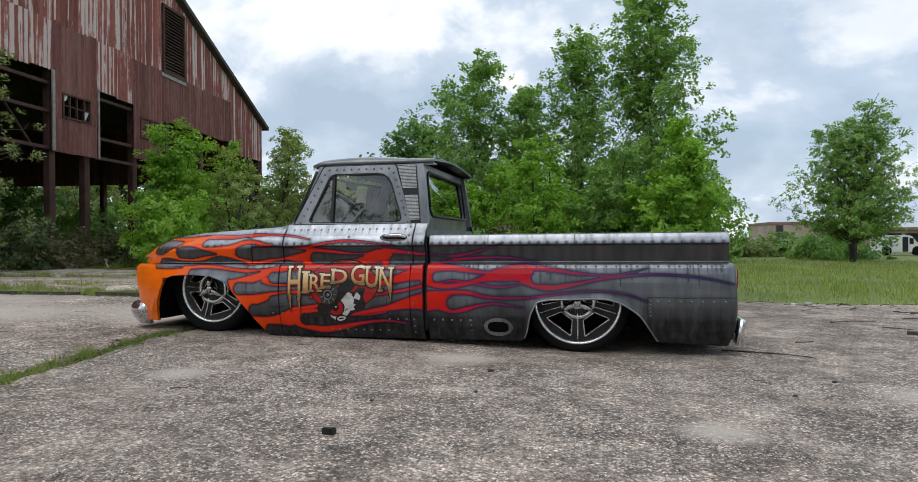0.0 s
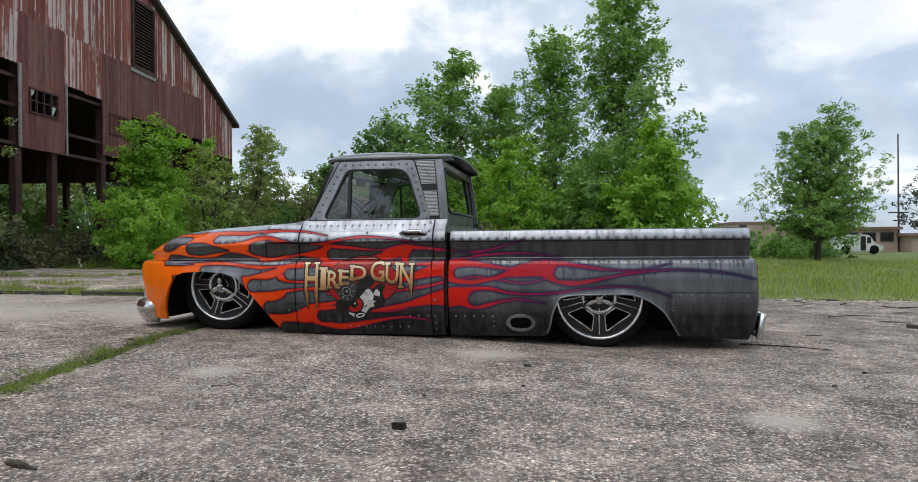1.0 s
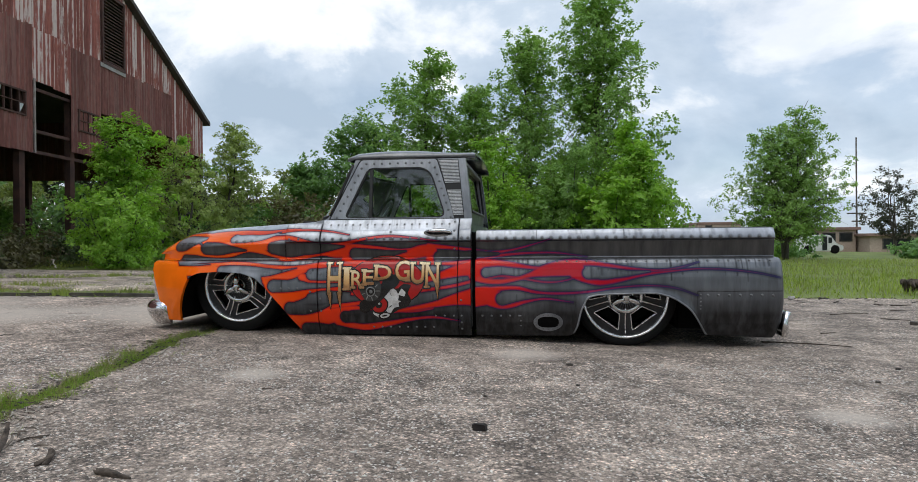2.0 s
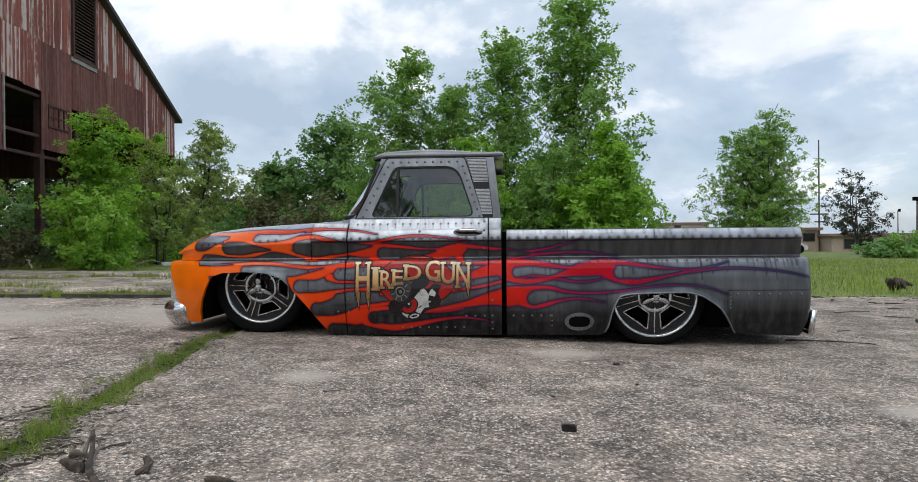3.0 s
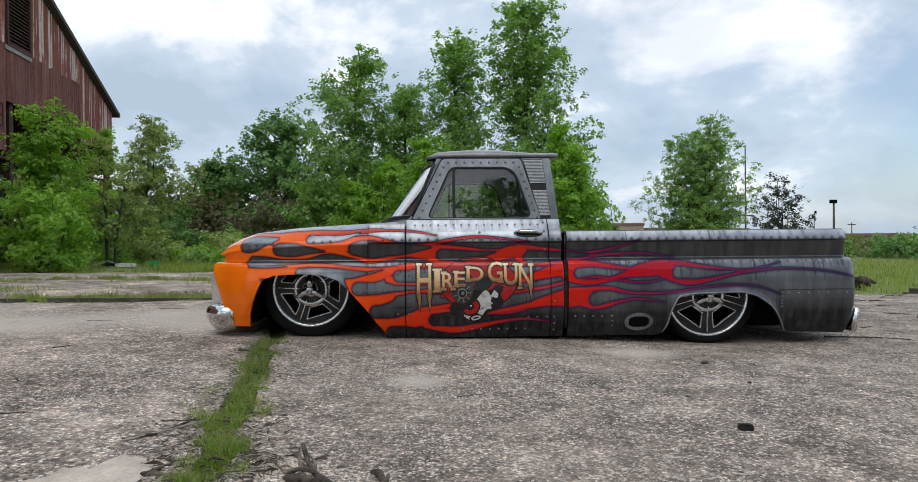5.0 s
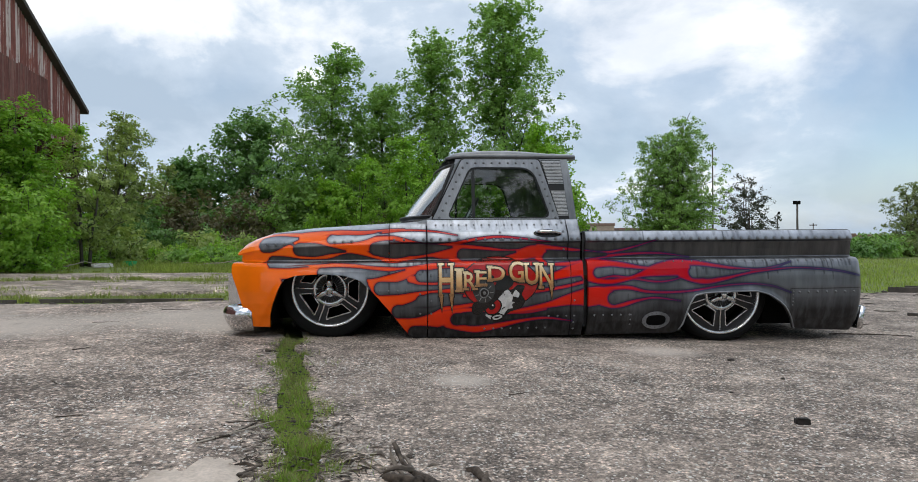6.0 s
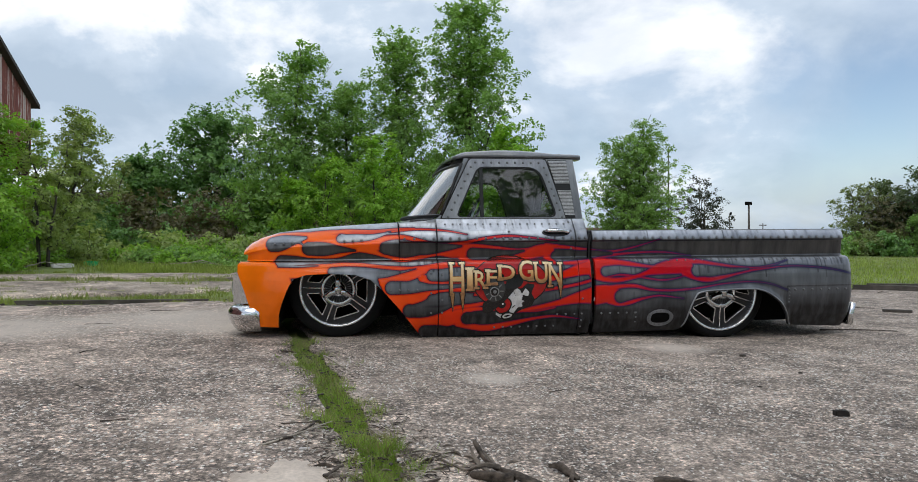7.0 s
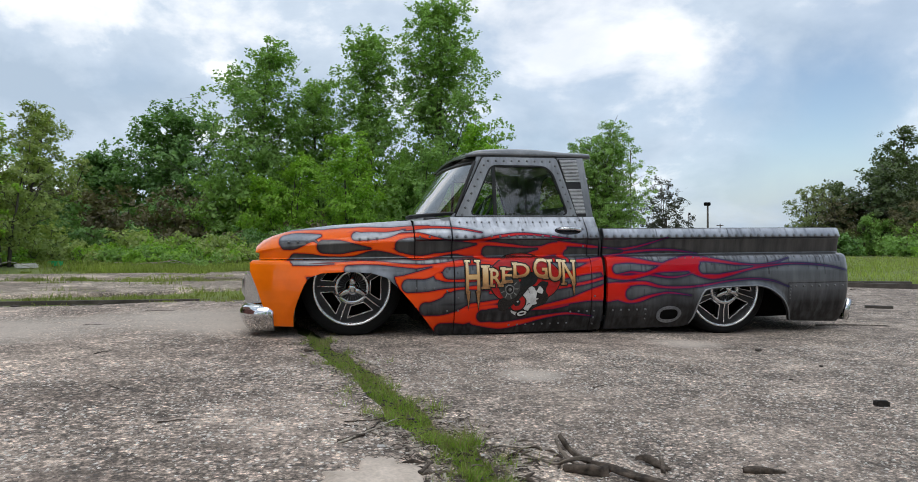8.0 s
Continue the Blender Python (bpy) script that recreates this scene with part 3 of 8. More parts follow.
for d in (8.0, 16.0, 24.0, 33.8):
    for u in (0.3, 7.7, 15.5, 23.0, 30.7):
        member("column", on_wall(u, 0.0, -d), on_wall(u, roof_v(u) - 0.2, -d), 0.22)
    member("truss", on_wall(0.3, 5.6, -d), on_wall(30.7, 5.6, -d), 0.16)
    member("truss", on_wall(0.3, 6.2, -d), on_wall(15.5, 12.6, -d), 0.14)
    member("truss", on_wall(15.5, 12.6, -d), on_wall(30.7, 6.2, -d), 0.14)
    for u in (4, 8, 12):
        member("truss", on_wall(u, 5.6, -d), on_wall(u + 2, roof_v(u + 2) - 0.2, -d), 0.08)

# a torn strip of roofing left on three posts beside the far corner
lean_to = thing("lean_to", (-14.3, 23.6, 0.1), "remnant of a low roof: pale bent sheet on rusted posts", "shelter")
n = 24
V = []
for k in range(n + 1):
    f = k / n
    for g in (0.0, 0.5, 1.0):
        V.append((-14.24 - 0.76 * f + 0.42 * g, 22.08 + 3.3 * f + 0.05 * g, 2.09 - 0.34 * f - 0.13 * g + 0.02 * math.sin(f * 60) + 0.05 * g * math.sin(f * 5)))
part("sheet", mesh_of("sheet", V + [(a, b, c - 0.012) for a, b, c in V], grid_faces(n + 1, 3) + [tuple(i + len(V) for i in reversed(q)) for q in grid_faces(n + 1, 3)], surface("bent_roof_sheet", (0.36, 0.37, 0.38), (0.24, 0.17, 0.15), 2.5, 30, (0.5, 0.7), 0.3)), None, lean_to, "pale bent roofing sheet")
for x, y, z in ((-14.05, 22.3, 2.0), (-14.45, 23.8, 1.84), (-14.75, 25.1, 1.7)):
    member("post", (x, y, -0.1), (x, y, z), 0.1, STEEL_RUST, lean_to)
# ---- the pick-up truck ----
def paint_material():
    """Brushed-steel look paint with soot runs, toned lighter above and darker below for light and shade, and flames
    over it; the flame's edge is stored on the panels as a distance.
    """
    m, nt, p = start("truck_paint")
    vec, tall = coords(nt), coords(nt, (1, 1, 0.12))
    steel = blend(nt, ramp(nt, noise_at(nt, tall, 9.0, 5.0, 0.6), [(0.3, 0.0), (0.7, 1.0)]), (0.175, 0.188, 0.213), (0.34, 0.358, 0.392))
    runs = ramp(nt, noise_at(nt, tall, 26.0, 4.0, 0.6, 0.2), [(0.54, 0.0), (0.78, 1.0)])
    steel = blend(nt, maths(nt, "MULTIPLY", runs, 0.5), steel, (0.075, 0.075, 0.078))
    cloud = noise_at(nt, vec, 4.0, 5.0)
    steel = blend(nt, 1.0, steel, ramp(nt, cloud, [(0.25, 0.72), (0.75, 1.18)]), "MULTIPLY")
    # upper body painted lighter, standing in for sky light on upward faces
    sky_lift = nd(nt, "Attribute", attribute_name="sky_lift")
    steel = blend(nt, sky_lift.outputs["Fac"], steel, blend(nt, 1.0, steel, (1.9, 1.91, 1.93), "MULTIPLY"))
    # the cove along the side: streaky umber brushing, with the undercut's shade painted in
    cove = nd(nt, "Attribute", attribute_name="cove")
    umber_shade = blend(nt, ramp(nt, noise_at(nt, tall, 14.0, 5.0, 0.6), [(0.3, 0.0), (0.7, 1.0)]), (0.025, 0.0245, 0.025), (0.090, 0.085, 0.081))
    steel = blend(nt, cove.outputs["Fac"], steel, umber_shade)
    # soot runs, with the shade of the lower sides darkened in too
    soot_shade = nd(nt, "Attribute", attribute_name="soot_shade")
    steel = blend(nt, maths(nt, "MULTIPLY", soot_shade.outputs["Fac"], ramp(nt, noise_at(nt, tall, 22.0, 4.0), [(0.25, 0.80), (0.6, 1.0)])), steel, (0.016, 0.0155, 0.016))
    dist = nd(nt, "Attribute", attribute_name="flame_edge")
    d = dist.outputs["Fac"]
    xyz = nd(nt, "SeparateXYZ")
    nt.links.new(vec, xyz.inputs[0])
    along = maths(nt, "DIVIDE", maths(nt, "ADD", xyz.outputs[0], 3.75), 4.2)
    hot = ramp(nt, along, [(0.0, (0.95, 0.19, 0.004)), (0.2, (0.90, 0.10, 0.004)), (0.34, (0.78, 0.036, 0.004)), (0.62, (0.60, 0.012, 0.005)), (0.68, (0.52, 0.006, 0.012)), (0.9, (0.40, 0.008, 0.03))])
    edge_col = ramp(nt, along, [(0.0, (0.07, 0.012, 0.012)), (0.4, (0.05, 0.010, 0.04)), (0.65, (0.035, 0.02, 0.09)), (0.9, (0.03, 0.03, 0.085))])
    # airbrushed: the flame darkens to wine and blue towards its edges and along its thin tails
    tail_col = ramp(nt, along, [(0.0, (0.74, 0.075, 0.004)), (0.3, (0.52, 0.022, 0.008)), (0.6, (0.26, 0.010, 0.045)), (0.75, (0.17, 0.012, 0.075)), (0.95, (0.05, 0.03, 0.09))])
    # a soft dark airbrushed rim outside the flame, a pinstripe, then the flame itself
    rim = ramp(nt, maths(nt, "MULTIPLY", d, 42.0), [(0.0, 1.0), (0.9, 0.0)])
    col = blend(nt, maths(nt, "MULTIPLY", rim, 0.68), steel, (0.010, 0.010, 0.014))
    stripe = ramp(nt, maths(nt, "MULTIPLY", d, 50.0), [(0.22, 1.0), (0.34, 0.0)])
    col = blend(nt, stripe, col, edge_col)
    fill = ramp(nt, maths(nt, "ADD", maths(nt, "MULTIPLY", d, 60.0), 0.5), [(0.44, 1.0), (0.56, 0.0)])
    thin = ramp(nt, maths(nt, "MULTIPLY", d, -70.0), [(0.15, 1.0), (0.85, 0.0)])
    shade = blend(nt, 1.0, blend(nt, thin, hot, tail_col), ramp(nt, cloud, [(0.3, 0.85), (0.7, 1.08)]), "MULTIPLY")
    col = blend(nt, fill, col, shade)
    nt.links.new(col, p.inputs["Base Color"])
    satin = maths(nt, "MULTIPLY", ramp(nt, cloud, [(0.3, 0.36), (0.7, 0.46)]), maths(nt, "SUBTRACT", 1.0, maths(nt, "MULTIPLY", fill, 0.65)))
    nt.links.new(satin, p.inputs["Roughness"])
    nt.links.new(maths(nt, "MULTIPLY", maths(nt, "SUBTRACT", 1.0, fill), 0.55), p.inputs["Metallic"])
    p.inputs["Specular IOR Level"].default_value = 0.08
    p.inputs["Coat Weight"].default_value = 0.8
    p.inputs["Coat Roughness"].default_value = 0.05
    p.inputs["Coat IOR"].default_value = 1.36
    return m


PAINT = paint_material()
CHROME = surface("chrome", (0.78, 0.79, 0.8), (0.7, 0.71, 0.72), 3, 60, (0.05, 0.12), 1.0, 0.02)
SATIN = surface("satin_alloy", (0.70, 0.70, 0.71), (0.58, 0.58, 0.59), 6, 60, (0.25, 0.36), 0.9, 0.03)
GUNMETAL = surface("gunmetal", (0.03, 0.03, 0.032), (0.06, 0.06, 0.063), 7, 80, (0.35, 0.5), 0.6, 0.05)
RUBBER = surface("rubber", (0.005, 0.005, 0.005), (0.010, 0.0098, 0.0095), 5, 60, (0.8, 0.95), relief=0.1, spec=0.2)
BLACK = surface("black_underbody", (0.003, 0.003, 0.003), (0.007, 0.0065, 0.006), 5, 40, (0.8, 0.95), spec=0.1)
SEAL = surface("black_seal", (0.005, 0.005, 0.005), (0.009, 0.009, 0.009), 9, 80, (0.4, 0.5))
HEADLINING = surface("grey_headlining", (0.16, 0.16, 0.165), (0.22, 0.22, 0.225), 8, 120, (0.8, 0.9), relief=0.15)
VINYL = surface("dark_vinyl", (0.045, 0.045, 0.048), (0.075, 0.074, 0.075), 8, 120, (0.45, 0.6), relief=0.15)
STEEL_PLAIN = surface("soot_stained_steel", (0.15, 0.158, 0.174), (0.33, 0.344, 0.368), 6, 50, (0.34, 0.46), 0.45, 0.03, stretch=(1, 1, 0.3), coat=0.8)
LOUVRE = surface("pale_louvre", (0.42, 0.425, 0.43), (0.56, 0.565, 0.57), 9, 60, (0.3, 0.4), 0.3, 0.02)
RIVET_MAT = surface("rivet_steel", (0.085, 0.088, 0.093), (0.16, 0.165, 0.172), 20, 80, (0.32, 0.42), 0.3, 0.0, coat=0.3)
# darker than the cab steel, to hold down the roof's bright sky reflection
STEEL_DARK = surface("darkened_steel", (0.10, 0.107, 0.117), (0.19, 0.20, 0.215), 5, 50, (0.3, 0.42), 0.2, 0.03, coat=1.0)
POLISHED = surface("polished_lip", (0.93, 0.93, 0.94), (0.86, 0.86, 0.87), 6, 60, (0.12, 0.2), 0.85, 0.02)
SCREEN_GLASS = glass_material("windscreen_glass", (0.48, 0.70, 0.73), 2.5)
GLASS = glass_material("window_glass", (0.74, 0.80, 0.79), 3.0)
BED_WOOD = surface("bed_boards", (0.12, 0.075, 0.04), (0.2, 0.13, 0.075), 4, 50, (0.5, 0.6), stretch=(0.2, 3, 1))

MID_Y = 5.63                                       # the truck's centre line
LICKS, GAPS = [], []


def smooth_line(points, n=8):
    """A Catmull-Rom line through (x, z, radius) points."""
    p = [np.array(q) for q in points]
    p = [2 * p[0] - p[1]] + p + [2 * p[-1] - p[-2]]
    res = []
    for i in range(1, len(p) - 2):
        for k in range(n):
            t = k / n
            res.append(0.5 * (2 * p[i] + (p[i + 1] - p[i - 1]) * t + (2 * p[i - 1] - 5 * p[i] + 4 * p[i + 1] - p[i + 2]) * t * t + (3 * p[i] - p[i - 1] - 3 * p[i + 1] + p[i + 2]) * t**3))
    return np.array(res + [p[-2]])


def lick(*points):
    LICKS.append(smooth_line(points))


def gap(*points):
    GAPS.append(smooth_line(points))


# tongues of flame along the side, each a line of (x, z, half-width)
lick((-3.665, 0.673, 0.0302), (-3.627, 0.69, 0.042), (-3.459, 0.715, 0.0378), (-3.27, 0.723, 0.0302), (-3.102, 0.715, 0.0265))
lick((-3.69, 0.555, 0.1092), (-3.669, 0.618, 0.0756), (-3.627, 0.597, 0.084), (-3.564, 0.589, 0.042))
lick((-3.732, 0.492, 0.0924), (-3.669, 0.387, 0.1596), (-3.627, 0.177, 0.189), (-3.606, 0.051, 0.168))
lick((-3.488, 0.438, 0.0672), (-3.48, 0.303, 0.0924), (-3.53, 0.114, 0.1092))
lick((-3.74, 0.597, 0.126), (-3.765, 0.429, 0.168), (-3.74, 0.135, 0.189))
lick((-3.228, 0.513, 0.0227), (-3.102, 0.528, 0.0132), (-2.934, 0.524, 0.0113), (-2.766, 0.505, 0.0113), (-2.598, 0.492, 0.0151), (-2.472, 0.492, 0.0189))
lick((-3.606, 0.48, 0.0672), (-3.396, 0.488, 0.0504), (-3.228, 0.48, 0.0504), (-3.102, 0.429, 0.042))
lick((-3.606, 0.606, 0.042), (-3.396, 0.623, 0.0546), (-3.27, 0.572, 0.0265), (-3.102, 0.589, 0.0189), (-2.976, 0.623, 0.0227), (-2.871, 0.644, 0.0378), (-2.787, 0.665, 0.0302))
lick((-3.312, 0.707, 0.0378), (-3.102, 0.669, 0.0302), (-2.934, 0.669, 0.0302), (-2.808, 0.673, 0.0302))
lick((-3.27, 0.732, 0.0265), (-3.123, 0.757, 0.0113), (-2.976, 0.744, 0.0083), (-2.787, 0.749, 0.0068), (-2.556, 0.77, 0.0057), (-2.346, 0.761, 0.0045), (-2.178, 0.732, 0.0023))
lick((-3.396, 0.728, 0.0227), (-3.228, 0.723, 0.0227), (-3.06, 0.761, 0.0113), (-2.85, 0.761, 0.0076), (-2.682, 0.774, 0.0053), (-2.556, 0.778, 0.003))
lick((-2.871, 0.673, 0.0378), (-2.766, 0.707, 0.0189), (-2.64, 0.715, 0.0151), (-2.514, 0.686, 0.0132), (-2.388, 0.66, 0.0113), (-2.22, 0.669, 0.0113), (-2.052, 0.702, 0.0091), (-1.884, 0.719, 0.0076), (-1.716, 0.707, 0.0053), (-1.506, 0.681, 0.0019))
lick((-2.871, 0.623, 0.0378), (-2.787, 0.581, 0.0189), (-2.64, 0.555, 0.0132), (-2.514, 0.572, 0.0132), (-2.388, 0.597, 0.017), (-2.283, 0.61, 0.0462), (-2.211, 0.614, 0.0462))
lick((-2.22, 0.639, 0.0265), (-2.115, 0.648, 0.0151), (-1.968, 0.635, 0.0113), (-1.8, 0.618, 0.0083), (-1.632, 0.635, 0.0076), (-1.506, 0.652, 0.0038))
lick((-2.22, 0.568, 0.0227), (-2.136, 0.539, 0.017), (-1.968, 0.543, 0.0189), (-1.779, 0.572, 0.0302), (-1.653, 0.606, 0.0462), (-1.569, 0.614, 0.042))
lick((-1.59, 0.644, 0.0227), (-1.506, 0.639, 0.0151), (-1.38, 0.627, 0.0113), (-1.254, 0.61, 0.0113), (-1.128, 0.597, 0.0095), (-1.002, 0.61, 0.0076), (-0.876, 0.639, 0.0053), (-0.708, 0.69, 0.0019))
lick((-1.59, 0.564, 0.0227), (-1.506, 0.53, 0.0151), (-1.38, 0.526, 0.0151), (-1.254, 0.551, 0.0132), (-1.086, 0.572, 0.0106), (-0.876, 0.589, 0.0076), (-0.666, 0.589, 0.0057), (-0.456, 0.56, 0.0019))
lick((-2.136, 0.518, 0.0113), (-1.884, 0.526, 0.0151), (-1.632, 0.526, 0.0151), (-1.38, 0.518, 0.0113))
lick((-2.787, 0.421, 0.0302), (-2.703, 0.303, 0.0588), (-2.619, 0.177, 0.0672), (-2.535, 0.051, 0.0672), (-2.493, -0.012, 0.0588))
lick((-2.787, 0.396, 0.0227), (-2.724, 0.421, 0.0227), (-2.598, 0.455, 0.042), (-2.472, 0.492, 0.0265), (-2.304, 0.518, 0.0189), (-2.052, 0.505, 0.0113), (-1.8, 0.488, 0.0076))
lick((-2.682, 0.303, 0.0504), (-2.556, 0.316, 0.0189), (-2.388, 0.387, 0.0227), (-2.22, 0.404, 0.0151), (-2.052, 0.429, 0.0113), (-1.884, 0.438, 0.0076))
lick((-2.514, 0.429, 0.0265), (-2.388, 0.387, 0.0189))
lick((-2.64, 0.282, 0.0504), (-2.535, 0.303, 0.042), (-2.388, 0.345, 0.0189), (-2.178, 0.337, 0.0151), (-1.968, 0.312, 0.0113), (-1.758, 0.303, 0.0076))
lick((-2.598, 0.135, 0.042), (-2.535, 0.123, 0.0302), (-2.472, 0.177, 0.0378), (-2.346, 0.203, 0.0189), (-2.178, 0.224, 0.0151), (-2.01, 0.245, 0.0113), (-1.8, 0.232, 0.0076))
lick((-2.564, 0.114, 0.0504), (-2.43, 0.114, 0.0546), (-2.325, 0.14, 0.0588), (-2.253, 0.152, 0.0504))
lick((-2.253, 0.177, 0.0302), (-2.136, 0.203, 0.0151), (-1.968, 0.194, 0.0095), (-1.716, 0.177, 0.0076), (-1.548, 0.198, 0.0038))
lick((-2.253, 0.102, 0.0302), (-2.136, 0.068, 0.0227), (-2.031, 0.06, 0.0246), (-1.863, 0.089, 0.0189), (-1.716, 0.119, 0.0113), (-1.548, 0.135, 0.0076), (-1.359, 0.11, 0.0023))
lick((-1.884, 0.429, 0.0113), (-1.716, 0.387, 0.0151), (-1.59, 0.408, 0.0189), (-1.464, 0.442, 0.0302), (-1.338, 0.476, 0.0462), (-1.233, 0.492, 0.0588))
lick((-2.136, 0.303, 0.0113), (-1.884, 0.282, 0.0113), (-1.716, 0.32, 0.0151), (-1.506, 0.345, 0.0113), (-1.38, 0.366, 0.0113), (-1.275, 0.392, 0.0113))
lick((-1.842, 0.177, 0.0113), (-1.674, 0.203, 0.017), (-1.527, 0.232, 0.0227), (-1.38, 0.266, 0.042), (-1.233, 0.287, 0.0672))
lick((-1.245, 0.492, 0.0672), (-1.191, 0.518, 0.0378), (-1.107, 0.522, 0.0246), (-0.981, 0.509, 0.0189), (-0.834, 0.488, 0.0113), (-0.708, 0.488, 0.0076), (-0.615, 0.522, 0.0019))
lick((-1.245, 0.446, 0.0504), (-1.17, 0.4, 0.0227), (-1.065, 0.392, 0.0189), (-0.939, 0.413, 0.0151), (-0.855, 0.438, 0.0189), (-0.75, 0.467, 0.042), (-0.624, 0.484, 0.0567), (-0.54, 0.488, 0.0588))
lick((-0.548, 0.518, 0.0246), (-0.435, 0.518, 0.0189), (-0.288, 0.497, 0.0136), (-0.141, 0.476, 0.0113), (0.027, 0.467, 0.0076), (0.174, 0.488, 0.0053), (0.292, 0.522, 0.0019))
lick((-0.548, 0.446, 0.0378), (-0.477, 0.408, 0.0265), (-0.372, 0.383, 0.0208), (-0.246, 0.4, 0.017), (-0.078, 0.438, 0.0132), (0.09, 0.459, 0.0091), (0.3, 0.476, 0.0068), (0.51, 0.467, 0.0057), (0.678, 0.446, 0.0045), (0.825, 0.413, 0.0019))
lick((-1.178, 0.413, 0.0076), (-1.065, 0.429, 0.0076), (-0.918, 0.413, 0.0076), (-0.75, 0.387, 0.0068), (-0.624, 0.396, 0.0053), (-0.498, 0.434, 0.0038))
lick((-1.245, 0.282, 0.0714), (-1.161, 0.291, 0.0672), (-1.107, 0.282, 0.0546))
lick((-1.136, 0.329, 0.0265), (-1.052, 0.345, 0.017), (-0.939, 0.345, 0.0144), (-0.813, 0.316, 0.0098), (-0.645, 0.308, 0.0083), (-0.456, 0.32, 0.0076), (-0.246, 0.35, 0.006), (-0.036, 0.362, 0.0053), (0.132, 0.345, 0.0042), (0.279, 0.295, 0.0019))
lick((-1.136, 0.245, 0.0302), (-1.065, 0.219, 0.0208), (-0.981, 0.224, 0.017), (-0.876, 0.253, 0.0113), (-0.75, 0.27, 0.0068), (-0.561, 0.245, 0.0023))
# steel-coloured drops between the tongues
gap((-3.56, 0.677, 0.0445), (-3.488, 0.686, 0.049), (-3.404, 0.698, 0.0356), (-3.32, 0.715, 0.0134))
gap((-3.555, 0.652, 0.0356), (-3.497, 0.648, 0.0289), (-3.429, 0.665, 0.0178))
gap((-3.295, 0.639, 0.049), (-3.186, 0.635, 0.049), (-3.081, 0.631, 0.0267), (-2.976, 0.623, 0.0089))
gap((-3.488, 0.555, 0.0401), (-3.396, 0.555, 0.0356), (-3.27, 0.551, 0.0223), (-3.102, 0.555, 0.0178), (-2.976, 0.581, 0.0267), (-2.892, 0.581, 0.0223), (-2.724, 0.551, 0.0089))
gap((-3.077, 0.707, 0.0312), (-2.976, 0.711, 0.0312), (-2.85, 0.719, 0.0223), (-2.724, 0.753, 0.0067))
gap((-2.757, 0.639, 0.049), (-2.64, 0.635, 0.049), (-2.472, 0.635, 0.049), (-2.346, 0.639, 0.0312), (-2.22, 0.648, 0.0089))
gap((-2.136, 0.593, 0.0445), (-2.01, 0.589, 0.0401), (-1.884, 0.593, 0.0267), (-1.758, 0.61, 0.0089))
gap((-1.514, 0.568, 0.0401), (-1.38, 0.572, 0.0356), (-1.254, 0.581, 0.0312), (-1.086, 0.585, 0.0134))
gap((-3.501, 0.518, 0.0089), (-3.354, 0.518, 0.0098), (-3.228, 0.522, 0.0053))
gap((-3.131, 0.48, 0.0334), (-3.018, 0.48, 0.0334), (-2.892, 0.463, 0.0312), (-2.787, 0.455, 0.0245), (-2.661, 0.471, 0.0125), (-2.556, 0.492, 0.0053))
gap((-2.724, 0.362, 0.049), (-2.598, 0.362, 0.0445), (-2.472, 0.362, 0.0267), (-2.304, 0.366, 0.0178), (-2.136, 0.379, 0.0089))
gap((-2.602, 0.198, 0.049), (-2.493, 0.194, 0.0445), (-2.388, 0.203, 0.0267), (-2.304, 0.236, 0.0178))
gap((-2.489, 0.043, 0.049), (-2.388, 0.039, 0.049), (-2.22, 0.026, 0.0312), (-2.052, 0.001, 0.0178))
gap((-2.438, 0.446, 0.0445), (-2.325, 0.446, 0.0445), (-2.22, 0.459, 0.0267), (-2.052, 0.463, 0.0134))
gap((-2.438, 0.27, 0.0445), (-2.325, 0.27, 0.0401), (-2.22, 0.274, 0.0223), (-2.052, 0.282, 0.0134))
gap((-2.19, 0.135, 0.0467), (-2.073, 0.135, 0.0401), (-1.926, 0.14, 0.0267), (-1.758, 0.152, 0.0134))
gap((-1.166, 0.455, 0.0378), (-1.065, 0.467, 0.0312), (-0.96, 0.463, 0.0223), (-0.855, 0.467, 0.0089))
gap((-0.452, 0.45, 0.0445), (-0.33, 0.446, 0.0378), (-0.204, 0.446, 0.0245), (-0.036, 0.459, 0.0067))
gap((-1.052, 0.27, 0.049), (-0.939, 0.287, 0.0356), (-0.834, 0.287, 0.0178), (-0.708, 0.291, 0.0067))


def stroke_distance(px, pz, line):
    """Signed distance from points to a stroke of changing width; negative inside."""
    best = np.full(px.shape, 9.0)
    lo, hi = line[:, :2].min(0) - 0.12, line[:, :2].max(0) + 0.12
    near = (px > lo[0]) & (px < hi[0]) & (pz > lo[1]) & (pz < hi[1])
    if not near.any():
        return best
    x, z = px[near], pz[near]
    b = best[near]
    for p, q in zip(line[:-1], line[1:]):
        dx, dz = q[0] - p[0], q[1] - p[1]
        t = np.clip(((x - p[0]) * dx + (z - p[1]) * dz) / (dx * dx + dz * dz + 1e-9), 0, 1)
        b = np.minimum(b, np.hypot(x - p[0] - t * dx, z - p[1] - t * dz) - (p[2] + t * (q[2] - p[2])))
    best[near] = b
    return best


